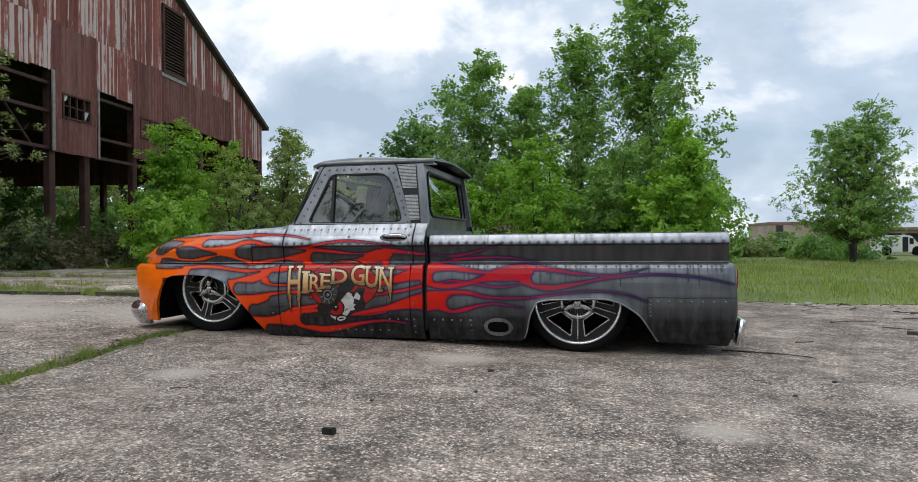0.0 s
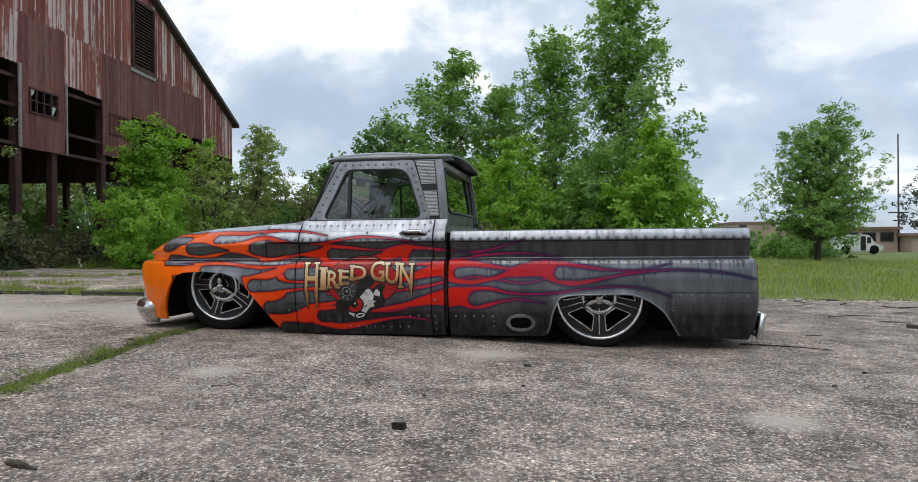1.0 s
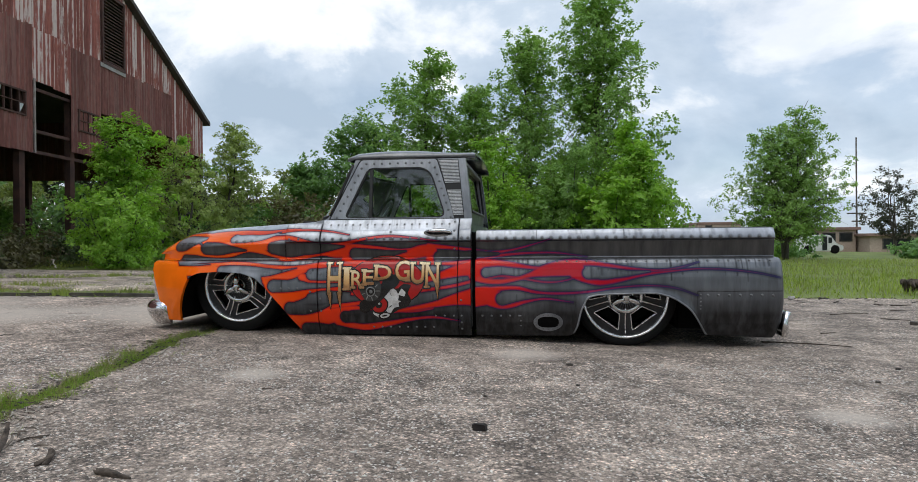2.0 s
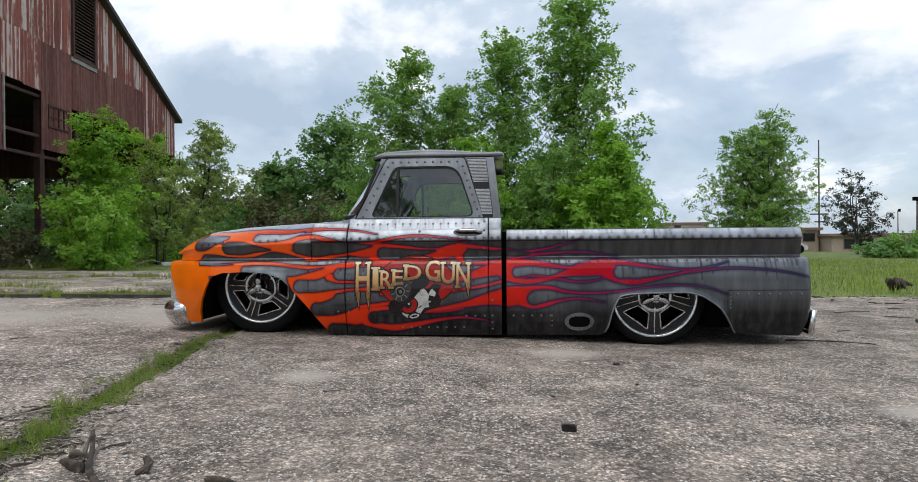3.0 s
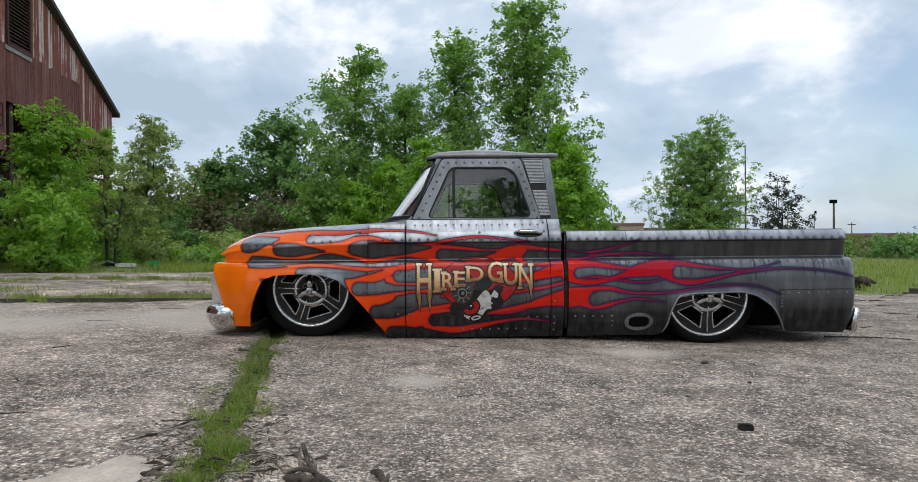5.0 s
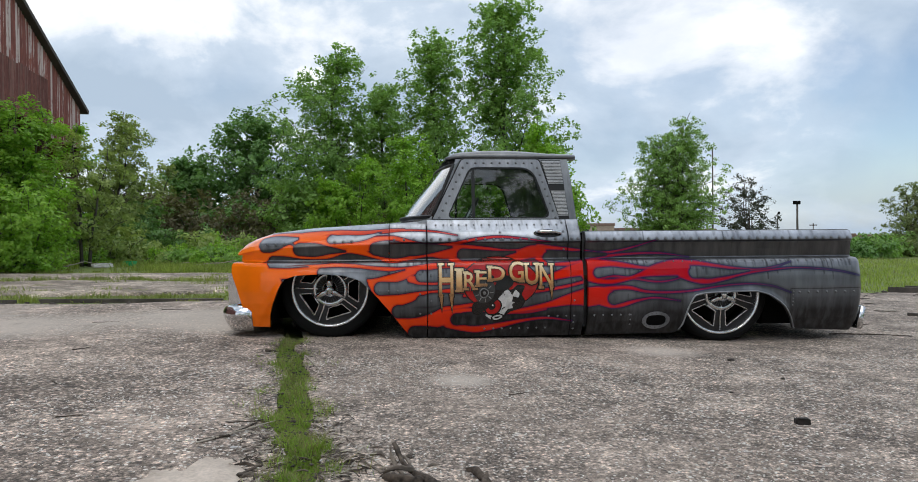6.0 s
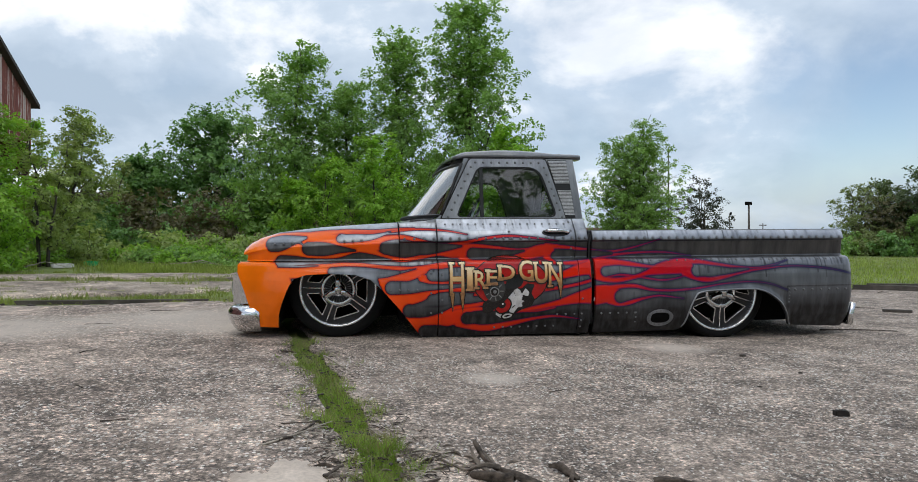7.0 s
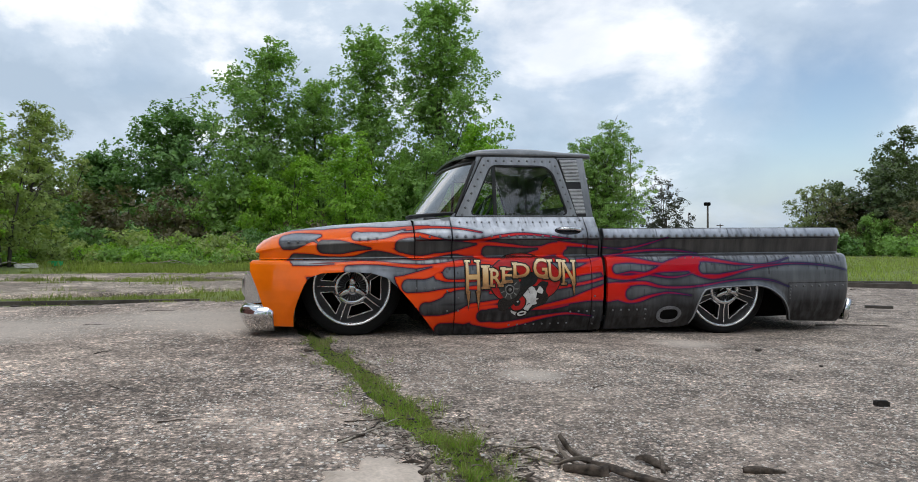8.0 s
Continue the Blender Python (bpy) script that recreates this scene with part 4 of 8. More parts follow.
def flame_distance(px, pz):
    d = np.full(px.shape, 9.0)
    for line in LICKS:
        s = stroke_distance(px, pz, line)
        h = np.clip(0.5 + 0.5 * (d - s) / 0.006, 0, 1)          # rounded forks
        d = d * (1 - h) + s * h - 0.006 * h * (1 - h)
    for line in GAPS:
        d = np.maximum(d, -stroke_distance(px, pz, line))
    return np.clip(d, -0.2, 0.2)


# the body's cross-section: where its skin stands at each height
SKIN_Z = (-0.03, 0.0, 0.03, 0.10, 0.18, 0.26, 0.34, 0.42, 0.48, 0.52, 0.540, 0.548, 0.553, 0.560, 0.62, 0.672, 0.679, 0.686, 0.70, 0.73, 0.756, 0.766, 0.80, 0.845, 0.90)
SKIN_Y = (4.705, 4.692, 4.675, 4.640, 4.615, 4.602, 4.598, 4.602, 4.612, 4.624, 4.640, 4.662, 4.694, 4.702, 4.694, 4.686, 4.676, 4.668, 4.671, 4.683, 4.697, 4.708, 4.738, 4.775, 4.79)
FRONT_Z = (0.0, 0.09, 0.18, 0.35, 0.47, 0.53, 0.548, 0.553, 0.60, 0.645, 0.68, 0.76)
FRONT_X = (-3.655, -3.662, -3.690, -3.748, -3.797, -3.800, -3.782, -3.736, -3.727, -3.758, -3.738, -3.70)
BACK_Z = (-0.02, 0.02, 0.12, 0.25, 0.50, 0.545, 0.553, 0.70, 0.77)
BACK_X = (0.785, 0.808, 0.842, 0.852, 0.842, 0.832, 0.812, 0.812, 0.806)
ARCH_F_X = (-3.80, -3.605, -3.565, -3.476, -3.425, -3.396, -3.312, -3.144, -2.976, -2.871, -2.787, -2.661, -2.535, -2.500, -2.47)
ARCH_F_Z = (0.093, 0.093, 0.175, 0.303, 0.387, 0.430, 0.459, 0.467, 0.455, 0.421, 0.345, 0.198, 0.030, 0.000, -0.003)
ARCH_R_X = (-0.582, -0.552, -0.530, -0.507, -0.480, -0.462, -0.435, -0.330, -0.035, 0.045, 0.125, 0.225, 0.285, 0.338, 0.352)
ARCH_R_Z = (0.003, 0.020, 0.075, 0.177, 0.240, 0.270, 0.285, 0.299, 0.306, 0.297, 0.268, 0.198, 0.115, 0.030, 0.015)


def skin(x, z):
    """y of the near side at (x, z): the section, drawn in towards the nose and rounded at the tail."""
    y = np.interp(z, SKIN_Z, SKIN_Y)
    f = np.clip((-3.05 - x) / 0.75, 0, 1.2)
    y = y + 0.22 * f**2.3
    y = y - arch_flare(x, z)
    return y + 0.05 * np.clip((x - 0.76) / 0.10, 0, 1.3) ** 3


def arch_flare(x, z):
    """How far the wheel-arch lip stands out."""
    x = np.asarray(x, float)
    slope = np.abs(foot_of(x + 0.004) - foot_of(x - 0.004)) / 0.008
    d = np.abs(z - foot_of(x)) / np.sqrt(1 + np.minimum(slope, 8.0) ** 2)
    near_arch = np.clip((x + 3.60) / 0.04, 0, 1) * np.clip((-2.50 - x) / 0.04, 0, 1) + np.clip((x + 0.58) / 0.04, 0, 1) * np.clip((0.34 - x) / 0.04, 0, 1)
    return np.where(x < -2, 0.006, 0.016) * np.exp(-((d / 0.028) ** 2)) * near_arch


def foot_of(x):
    """Lowest edge of the side: sill, and the two wheel arches."""
    z = np.where(x < -2.47, np.interp(x, ARCH_F_X, ARCH_F_Z), 0.0)
    z = np.where((x > -0.582) & (x < 0.352), np.interp(x, ARCH_R_X, ARCH_R_Z), z)
    return np.where(x >= 0.352, 0.015 - 0.018 * np.clip((x - 0.352) / 0.4, 0, 1), z)


def side_panel(name, x0, x1, top, parent, label="", near=True, low=None, warp=True, bottom=None):
    """A body-side panel between two x, from its foot up to top, with returned edges."""
    step = 0.0062 if near else 0.03
    xs = np.linspace(x0, x1, max(3, int((x1 - x0) / step) + 1))
    bend = [z for z in SKIN_Z if 0.48 <= z < top]
    breaks = ([0.48] if bottom is None else [bottom]) + [z for z in bend if z > (0.48 if bottom is None else bottom)] + [top]
    up = [breaks[0]]
    for a, b in zip(breaks[:-1], breaks[1:]):
        n = max(1, int(math.ceil((b - a) / step)))
        up += [a + (b - a) * k / n for k in range(1, n + 1)]
    lown = 0 if bottom is not None else int(0.48 / step)
    cols = []
    for x in xs:
        f = float(foot_of(np.array(x)))
        lows = [f + (0.48 - f) * k / lown for k in range(lown)] if lown else []
        cols.append(lows + up)
    Z = np.array(cols)
    X = np.repeat(xs[:, None], Z.shape[1], 1)
    if warp:
        w = np.clip((-3.42 - X) / 0.25, 0, 1)
        X = X + w * (np.interp(Z, FRONT_Z, FRONT_X) - xs[0]) * (x0 < -3.5)
        w = np.clip((X - 0.66) / 0.15, 0, 1)
        X = X + w * (np.interp(Z, BACK_Z, BACK_X) - xs[-1]) * (x1 > 0.75)
    Y = skin(X, Z)
    if not near:
        Y = 2 * MID_Y - Y
    nx, nz = Z.shape
    idx = np.arange(nx * nz).reshape(nx, nz)
    faces = np.stack([idx[:-1, :-1], idx[1:, :-1], idx[1:, 1:], idx[:-1, 1:]], -1).reshape(-1, 4)
    rim = np.concatenate([idx[:, 0], idx[-1, 1:], idx[::-1, -1][1:], idx[0, ::-1][1:-1]])
    P = np.stack([X, Y, Z], -1).reshape(-1, 3)
    inward = P[rim] + np.array([0, 0.03 if near else -0.03, 0])
    k = len(P)
    n = len(rim)
    ring = np.stack([rim, k + np.arange(n), k + (np.arange(n) + 1) % n, np.roll(rim, -1)], -1)
    V, F = np.concatenate([P, inward]), np.concatenate([faces, ring])
    if not near:
        F = F[:, ::-1]
    me = bpy.data.meshes.new(name)
    me.vertices.add(len(V)), me.loops.add(F.size), me.polygons.add(len(F))
    me.vertices.foreach_set("co", V.astype(np.float32).ravel())
    me.loops.foreach_set("vertex_index", F.astype(np.int32).ravel())
    me.polygons.foreach_set("loop_start", (np.arange(len(F)) * 4).astype(np.int32))
    me.update(calc_edges=True)
    smooth = np.ones(len(F), dtype=bool)
    smooth[len(faces):] = False
    me.polygons.foreach_set("use_smooth", smooth)
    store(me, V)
    me.materials.append(PAINT)
    return part(name, me, None, parent, label)


# soot along seams and panel edges, and shade painted on the lower sides, as (x0, z0, x1, z1, half-width)
SOOT_SHADE = []


def store(me, V):
    """Stores the flame's distance, the soot along seams and the painted light and shade on a panel's points."""
    d = flame_distance(V[:, 0], V[:, 2])
    at = me.attributes.new("flame_edge", "FLOAT", "POINT")
    at.data.foreach_set("value", d.astype(np.float32))
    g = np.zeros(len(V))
    for x0, z0, x1, z1, w, s in SOOT_SHADE:
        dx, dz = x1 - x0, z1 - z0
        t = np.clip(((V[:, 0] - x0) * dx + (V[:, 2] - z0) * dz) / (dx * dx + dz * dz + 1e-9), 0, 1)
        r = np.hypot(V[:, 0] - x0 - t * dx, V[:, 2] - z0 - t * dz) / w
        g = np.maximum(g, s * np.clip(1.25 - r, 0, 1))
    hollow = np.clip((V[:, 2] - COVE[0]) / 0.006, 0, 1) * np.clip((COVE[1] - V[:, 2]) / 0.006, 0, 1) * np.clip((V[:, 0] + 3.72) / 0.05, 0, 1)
    # lightens paint with height, in place of sky shine on the shoulders
    at = me.attributes.new("sky_lift", "FLOAT", "POINT")
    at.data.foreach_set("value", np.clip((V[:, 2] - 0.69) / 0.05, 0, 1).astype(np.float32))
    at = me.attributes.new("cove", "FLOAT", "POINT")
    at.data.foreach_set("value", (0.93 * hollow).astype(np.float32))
    at = me.attributes.new("soot_shade", "FLOAT", "POINT")
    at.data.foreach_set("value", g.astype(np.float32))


DOOR0, DOOR1, CAB1, BED0, COWL = -2.396, -1.370, -1.277, -1.243, -2.666
for x in (DOOR0, DOOR1, CAB1, BED0, COWL):
    SOOT_SHADE.append((x, 0.0, x, 0.8, 0.010, 0.85))
    SOOT_SHADE.append((x, 0.0, x, 0.8, 0.040, 0.40))
# cove creases, the bright fender crest and the lower sides carry painted shade
SOOT_SHADE += [(-3.25, 0.495, -2.62, 0.49, 0.06, 0.25), (-3.7, 0.553, 0.85, 0.553, 0.009, 0.95), (-3.6, 0.677, 0.82, 0.677, 0.009, 0.85), (-2.4, 0.35, 0.80, 0.35, 0.17, 0.55),
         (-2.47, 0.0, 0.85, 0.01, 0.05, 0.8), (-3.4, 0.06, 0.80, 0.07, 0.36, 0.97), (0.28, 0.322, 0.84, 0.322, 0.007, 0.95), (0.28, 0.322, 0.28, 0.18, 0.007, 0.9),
         (-1.23, 0.163, -0.905, 0.163, 0.006, 0.95), (-0.905, 0.163, -0.905, 0.02, 0.006, 0.9), (-1.556, 0.163, -1.30, 0.163, 0.006, 0.9),
         (-2.39, 0.075, -1.30, 0.075, 0.006, 0.9), (-1.556, 0.163, -1.556, 0.09, 0.005, 0.8), (-0.20, 0.76, -0.20, 0.69, 0.006, 0.8), (-0.81, 0.76, -0.81, 0.69, 0.005, 0.7),
         (-1.868, 0.845, -1.868, 0.69, 0.0035, 0.6), (0.84, 0.0, 0.84, 0.76, 0.014, 0.75), (0.28, 0.2, 0.36, 0.015, 0.03, 0.6)]
drip = random.Random(12)
for k in range(210):                               # airbrushed drips under the edges
    x = drip.uniform(-2.64, 0.80)
    z, n = drip.choice(((0.545, 0.16), (0.545, 0.16), (0.755, 0.05), (0.845, 0.07), (0.30, 0.12)))
    if z > 0.8 and x > CAB1 or z == 0.755 and x < CAB1:
        continue
    n *= drip.uniform(0.3, 1.0)
    SOOT_SHADE.append((x, z, x + 0.004, z - n, drip.uniform(0.006, 0.014), drip.uniform(0.4, 0.9) * (0.45 if z > 0.7 else 1.0)))
COVE = (0.560, 0.674)                              # the hollow that runs from the nose to the tail, its shade put into the paint

# rivets as (x, z, radius), by the panel that carries them
RIVETS = {"door": [], "cab_corner": [], "bed_side": [], "hood": [], "cowl": [], "front_fender": []}


def rivet_row(panel, x0, z0, x1, z1, n, r=0.0075, run=0.04):
    """A row of rivets with short soot runs under them."""
    for k in range(n):
        f = k / max(1, n - 1)
        x, z = x0 + (x1 - x0) * f, z0 + (z1 - z0) * f
        RIVETS[panel].append((x, z, round(r * 1.3, 4)))
        SOOT_SHADE.append((x, z + 0.001, x, z - 0.003, r * 1.75, 0.85))
        if run:
            SOOT_SHADE.append((x, z - 0.006, x + 0.002, z - 0.006 - run * (0.6 + 0.8 * math.sin(k * 2.7) ** 2), 0.006, 0.42))


rivet_row("bed_side", -1.22, 0.697, 0.770, 0.695, 32, 0.0085, 0.02)
rivet_row("bed_side", -0.94, 0.530, 0.760, 0.530, 26, 0.0055, 0.07)
rivet_row("bed_side", 0.345, 0.296, 0.770, 0.296, 7, 0.0075, 0.05)
rivet_row("bed_side", 0.298, 0.300, 0.298, 0.200, 5, 0.005, 0.0)
rivet_row("bed_side", -1.195, 0.148, -0.935, 0.148, 5, 0.0065, 0.03)
rivet_row("bed_side", -0.925, 0.148, -0.925, 0.075, 3, 0.005, 0.0)
rivet_row("door", -2.365, 0.702, -1.40, 0.702, 16, 0.0075, 0.02)
rivet_row("door", -2.33, 0.806, -1.44, 0.806, 17, 0.005, 0.02)
rivet_row("door", -1.868, 0.75, -1.868, 0.70, 2, 0.0065, 0.0)
rivet_row("door", -1.99, 0.062, -1.55, 0.062, 8, 0.006, 0.02)
rivet_row("door", -1.53, 0.148, -1.40, 0.148, 3, 0.006, 0.02)
rivet_row("door", -2.372, 0.45, -2.372, 0.18, 4, 0.006, 0.0)
rivet_row("door", -1.40, 0.82, -1.40, 0.56, 5, 0.006, 0.0)
rivet_row("cab_corner", -1.345, 0.702, -1.30, 0.702, 2, 0.0075, 0.02)
rivet_row("cab_corner", -1.345, 0.148, -1.345, 0.05, 3, 0.006, 0.0)
rivet_row("cab_corner", -1.345, 0.40, -1.345, 0.26, 2, 0.006, 0.02)
rivet_row("front_fender", -2.735, 0.345, -2.545, 0.345, 4, 0.0065, 0.02)
rivet_row("front_fender", -2.45, 0.46, -2.45, 0.18, 3, 0.006, 0.02)
rivet_row("cowl", -2.63, 0.702, -2.42, 0.702, 4, 0.0075, 0.02)
rivet_row("hood", -3.535, 0.672, -3.41, 0.676, 3, 0.007, 0.0)
rivet_row("hood", -3.05, 0.688, -2.93, 0.692, 3, 0.007, 0.0)

truck = thing("pickup_truck", (-1.5, MID_Y, -0.01), "lowered vintage pick-up, steel-grey with orange-red flames and painted lettering", "truck")

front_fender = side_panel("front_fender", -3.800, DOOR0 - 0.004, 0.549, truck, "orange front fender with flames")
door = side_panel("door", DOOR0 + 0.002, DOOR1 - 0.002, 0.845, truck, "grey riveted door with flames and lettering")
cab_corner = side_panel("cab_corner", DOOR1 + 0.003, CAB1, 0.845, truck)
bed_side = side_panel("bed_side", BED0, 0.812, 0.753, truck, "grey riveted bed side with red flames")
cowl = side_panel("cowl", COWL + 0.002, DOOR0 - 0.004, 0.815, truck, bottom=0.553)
side_panel("front_fender", -3.800, DOOR0 - 0.004, 0.549, truck, near=False)
side_panel("door", DOOR0 + 0.002, DOOR1 - 0.002, 0.845, truck, near=False)
side_panel("cab_corner", DOOR1 + 0.003, CAB1, 0.845, truck, near=False)
side_panel("bed_side", BED0, 0.812, 0.753, truck, near=False)
side_panel("cowl", COWL + 0.002, DOOR0 - 0.004, 0.815, truck, near=False, bottom=0.553)


def loft(name, sections, mat, parent, label="", closed=False):
    """A skin through sections, each a list of points."""
    cols = len(sections[0])
    V = [p for s in sections for p in s]
    faces = grid_faces(len(sections), cols, closed)
    a, b, c = (Vector(V[faces[len(faces) // 2][k]]) for k in (0, 1, 2))
    if (b - a).cross(c - b).z < 0:                # crowns face the sky
        faces = [tuple(reversed(q)) for q in faces]
    me = mesh_of(name, V, faces, mat)
    if mat is PAINT:
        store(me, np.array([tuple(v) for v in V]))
    return part(name, me, None, parent, label)


def crown_z(x):
    return float(np.interp(x, (-3.765, -3.73, -3.66, -3.52, -3.21, -2.9, -2.66), (0.662, 0.69, 0.722, 0.765, 0.802, 0.822, 0.836)))


rows = []
for i in range(170):
    x = -3.765 + (COWL - 0.002 + 3.765) * i / 169
    zc, sec = crown_z(x), []
    z1 = 0.553 + 0.42 * (zc - 0.553)
    for s in (1, -1):
        half = []
        for k in range(24):
            z = 0.553 + (z1 - 0.553) * k / 24
            xx = x + np.clip((-3.55 - x) / 0.2, 0, 1) * (np.interp(z, FRONT_Z, FRONT_X) + 3.76)
            half.append((float(xx), float(skin(x, z)), z))
        ys = float(skin(x, z1))
        for k in range(31):
            if k < 22:                          # rounded shoulder, then the flat crown
                a = radians(80 * k / 21)
                t = k / 21
                half.append((x, ys + 0.20 * (0.55 * (1 - math.cos(a)) / 0.826 + 0.45 * t), z1 + 0.93 * (zc - z1) * (0.6 * math.sin(a) / 0.985 + 0.4 * t)))
            else:
                g = (k - 21) / 9
                half.append((x, ys + 0.20 + (MID_Y - ys - 0.20) * g, z1 + (zc - z1) * (0.93 + 0.07 * math.sin(math.pi / 2 * g))))
        sec += half if s == 1 else [(a, 2 * MID_Y - b, c) for a, b, c in reversed(half[:-1])]
    rows.append(sec)
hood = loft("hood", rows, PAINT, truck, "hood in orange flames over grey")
# cowl top between hood and windscreen
rows = []
for x in np.linspace(COWL + 0.002, -2.20, 30):
    zc = 0.838 + 0.03 * min(1, (x + 2.666) / 0.2)
    rows.append([(x, 4.742 + (2 * (MID_Y - 4.742)) * k / 30, 0.80 + (zc - 0.80) * math.sin(math.pi * k / 30) ** 0.35) for k in range(31)])
loft("cowl_top", rows, STEEL_PLAIN, truck)


# ---- cab upper ----
def house_y(z):
    """y of the near side of the cab above the waist."""
    return 4.782 + 0.155 * (z - 0.845) + 0.25 * max(0.0, z - 1.25) ** 1.3


def rounded(corners, radii, k=7):
    """A closed outline with rounded corners, k points for each."""
    res, n = [], len(corners)
    for i in range(n):
        p, a, b = Vector(corners[i]), Vector(corners[i - 1]), Vector(corners[(i + 1) % n])
        d0, d1 = (a - p).normalized(), (b - p).normalized()
        s, e = p + d0 * radii[i], p + d1 * radii[i]
        for j in range(k):
            t = j / (k - 1)
            res.append((1 - t) ** 2 * s + 2 * t * (1 - t) * p + t * t * e)
    return res


def framed(outer, inner, place, deep):
    """A flat frame between two outlines of equal count, with thickness; place(u, v, d) puts it in the world."""
    n = len(outer)
    V = [place(p[0], p[1], d) for d in (0.0, deep) for loop in (outer, inner) for p in loop]
    F = []
    for k in range(n):
        m = (k + 1) % n
        F += [(k, m, n + m, n + k), (2 * n + m, 2 * n + k, 3 * n + k, 3 * n + m), (n + k, n + m, 3 * n + m, 3 * n + k), (m, k, 2 * n + k, 2 * n + m)]
    return V, F


def plate(outline, place, deep):
    n = len(outline)
    V = [place(p[0], p[1], d) for d in (0.0, deep) for p in outline]
    return V, [tuple(range(n)), tuple(range(2 * n - 1, n - 1, -1))] + [(k, n + k, n + (k + 1) % n, (k + 1) % n) for k in range(n)]


WINDOW = ((-2.247, 0.857), (-1.470, 0.857), (-1.597, 1.238), (-2.072, 1.238))
WINDOW_R = (0.05, 0.06, 0.10, 0.05)
for s in (1, -1):
    def at_side(x, z, d, s=s):
        y = house_y(z) + d
        return (x, y if s == 1 else 2 * MID_Y - y, z)
    outer = rounded(((-2.357, 0.846), (-1.402, 0.846), (-1.545, 1.302), (-2.130, 1.302)), (0.005, 0.005, 0.03, 0.03))
    frame_ob = part("door_frame", mesh_of("door_frame", *framed(outer, rounded(WINDOW, WINDOW_R), at_side, 0.05), STEEL_PLAIN, False), None, truck, "riveted steel door frame")
    edge = [at_side(p[0], p[1], 0.002) for p in outer[6:]] + [at_side(outer[0][0], outer[0][1], 0.002)]
    part("door_gap", mesh_of("door_gap", *tube(edge, [0.005] * len(edge), 6), SEAL), None, frame_ob)
    inner = rounded(WINDOW, WINDOW_R)
    c = sum(inner, Vector((0, 0))) / len(inner)
    small = [p + (c - p).normalized() * 0.013 for p in inner]
    part("window_seal", mesh_of("window_seal", *framed(inner, small, lambda x, z, d: at_side(x, z, d + 0.004), 0.02), SEAL, False), None, frame_ob)
    pane = part("side_glass", mesh_of("side_glass", [at_side(p[0], p[1], 0.022) for p in inner], [tuple(range(len(inner)))], GLASS, False), None, frame_ob, "tinted side window glass")
    pane.visible_shadow = False
    bar = [(-2.056, 0.860), (-2.034, 0.860), (-2.034, 1.236), (-2.056, 1.236)]
    part("vent_bar", mesh_of("vent_bar", *plate([Vector(p) for p in bar], lambda x, z, d: at_side(x, z, d + 0.004), 0.03), SEAL, False), None, frame_ob)
    pillar = [Vector(p) for p in ((-2.400, 0.812), (-2.362, 0.846), (-2.136, 1.300), (-2.172, 1.300), (-2.192, 1.238), (-2.352, 0.880), (-2.385, 0.850), (-2.46, 0.835), (-2.46, 0.812))]
    part("windscreen_pillar", mesh_of("windscreen_pillar", *plate(pillar, lambda x, z, d: at_side(x, z, d + 0.006), 0.04), STEEL_PLAIN, False), None, truck)
    post = [Vector(p) for p in ((-1.397, 0.846), (-1.279, 0.846), (-1.301, 1.07), (-1.330, 1.300), (-1.540, 1.300))]
    corner = part("cab_post", mesh_of("cab_post", *plate(post, lambda x, z, d: at_side(x, z, d + 0.004), 0.05), STEEL_PLAIN, False), None, truck)
    # two louvred grilles set in the post, with a black band between
    for z0, z1 in ((1.112, 1.288), (0.872, 1.062)):
        n = int((z1 - z0) / 0.0105)
        for k in range(n):
            z = z0 + (z1 - z0) * (k + 0.5) / n
            f = (z - 0.846) / 0.456
            xa, xb = -1.407 - 0.125 * f, -1.338 - 0.052 * f
            bm = bmesh.new()
            for v in add_box(bm, (xa, 0, -0.0033), (xb, 0.014, 0.0033)):
                v.co = Vector(at_side(v.co.x, z + v.co.z, v.co.y - 0.008))
            part("louvre", bm, LOUVRE, corner)
    for z0, z1 in ((1.064, 1.108), (0.849, 0.868), (0.868, 1.064), (1.108, 1.292)):
        q = [Vector((-1.410 - 0.125 * f, z)) for z in (z0, z1) for f in ((z - 0.846) / 0.456,)]
        q2 = [Vector((-1.334 - 0.052 * f, z)) for z in (z1, z0) for f in ((z - 0.846) / 0.456,)]
        part("grille_back", mesh_of("grille_back", *plate(q + q2, lambda x, z, d: at_side(x, z, d - 0.001), 0.01), SEAL, False), None, corner)

# windscreen, rear wall with its window, roof with visor and lip
scr = []
for i in range(9):
    f = i / 8
    x, z = -2.350 + 0.160 * f, 0.872 + 0.385 * f
    y0 = house_y(z) + 0.012
    scr.append([(x - (0.235 - 0.135 * f) * (1 - abs(1 - k / 20) ** 2.2), y0 + (2 * (MID_Y - y0)) * k / 40 * (1 if k <= 40 else 1), z) for k in range(41)])
shield = loft("windscreen", scr, SCREEN_GLASS, truck, "curved windscreen glass")
shield.visible_shadow = False
part("windscreen_seal", mesh_of("windscreen_seal", *tube(scr[0] + [r[-1] for r in scr[1:]] + scr[-1][::-1] + [r[0] for r in scr[::-1][1:]], [0.013] * (41 + 8 + 41 + 8), 6), SEAL), None, truck)


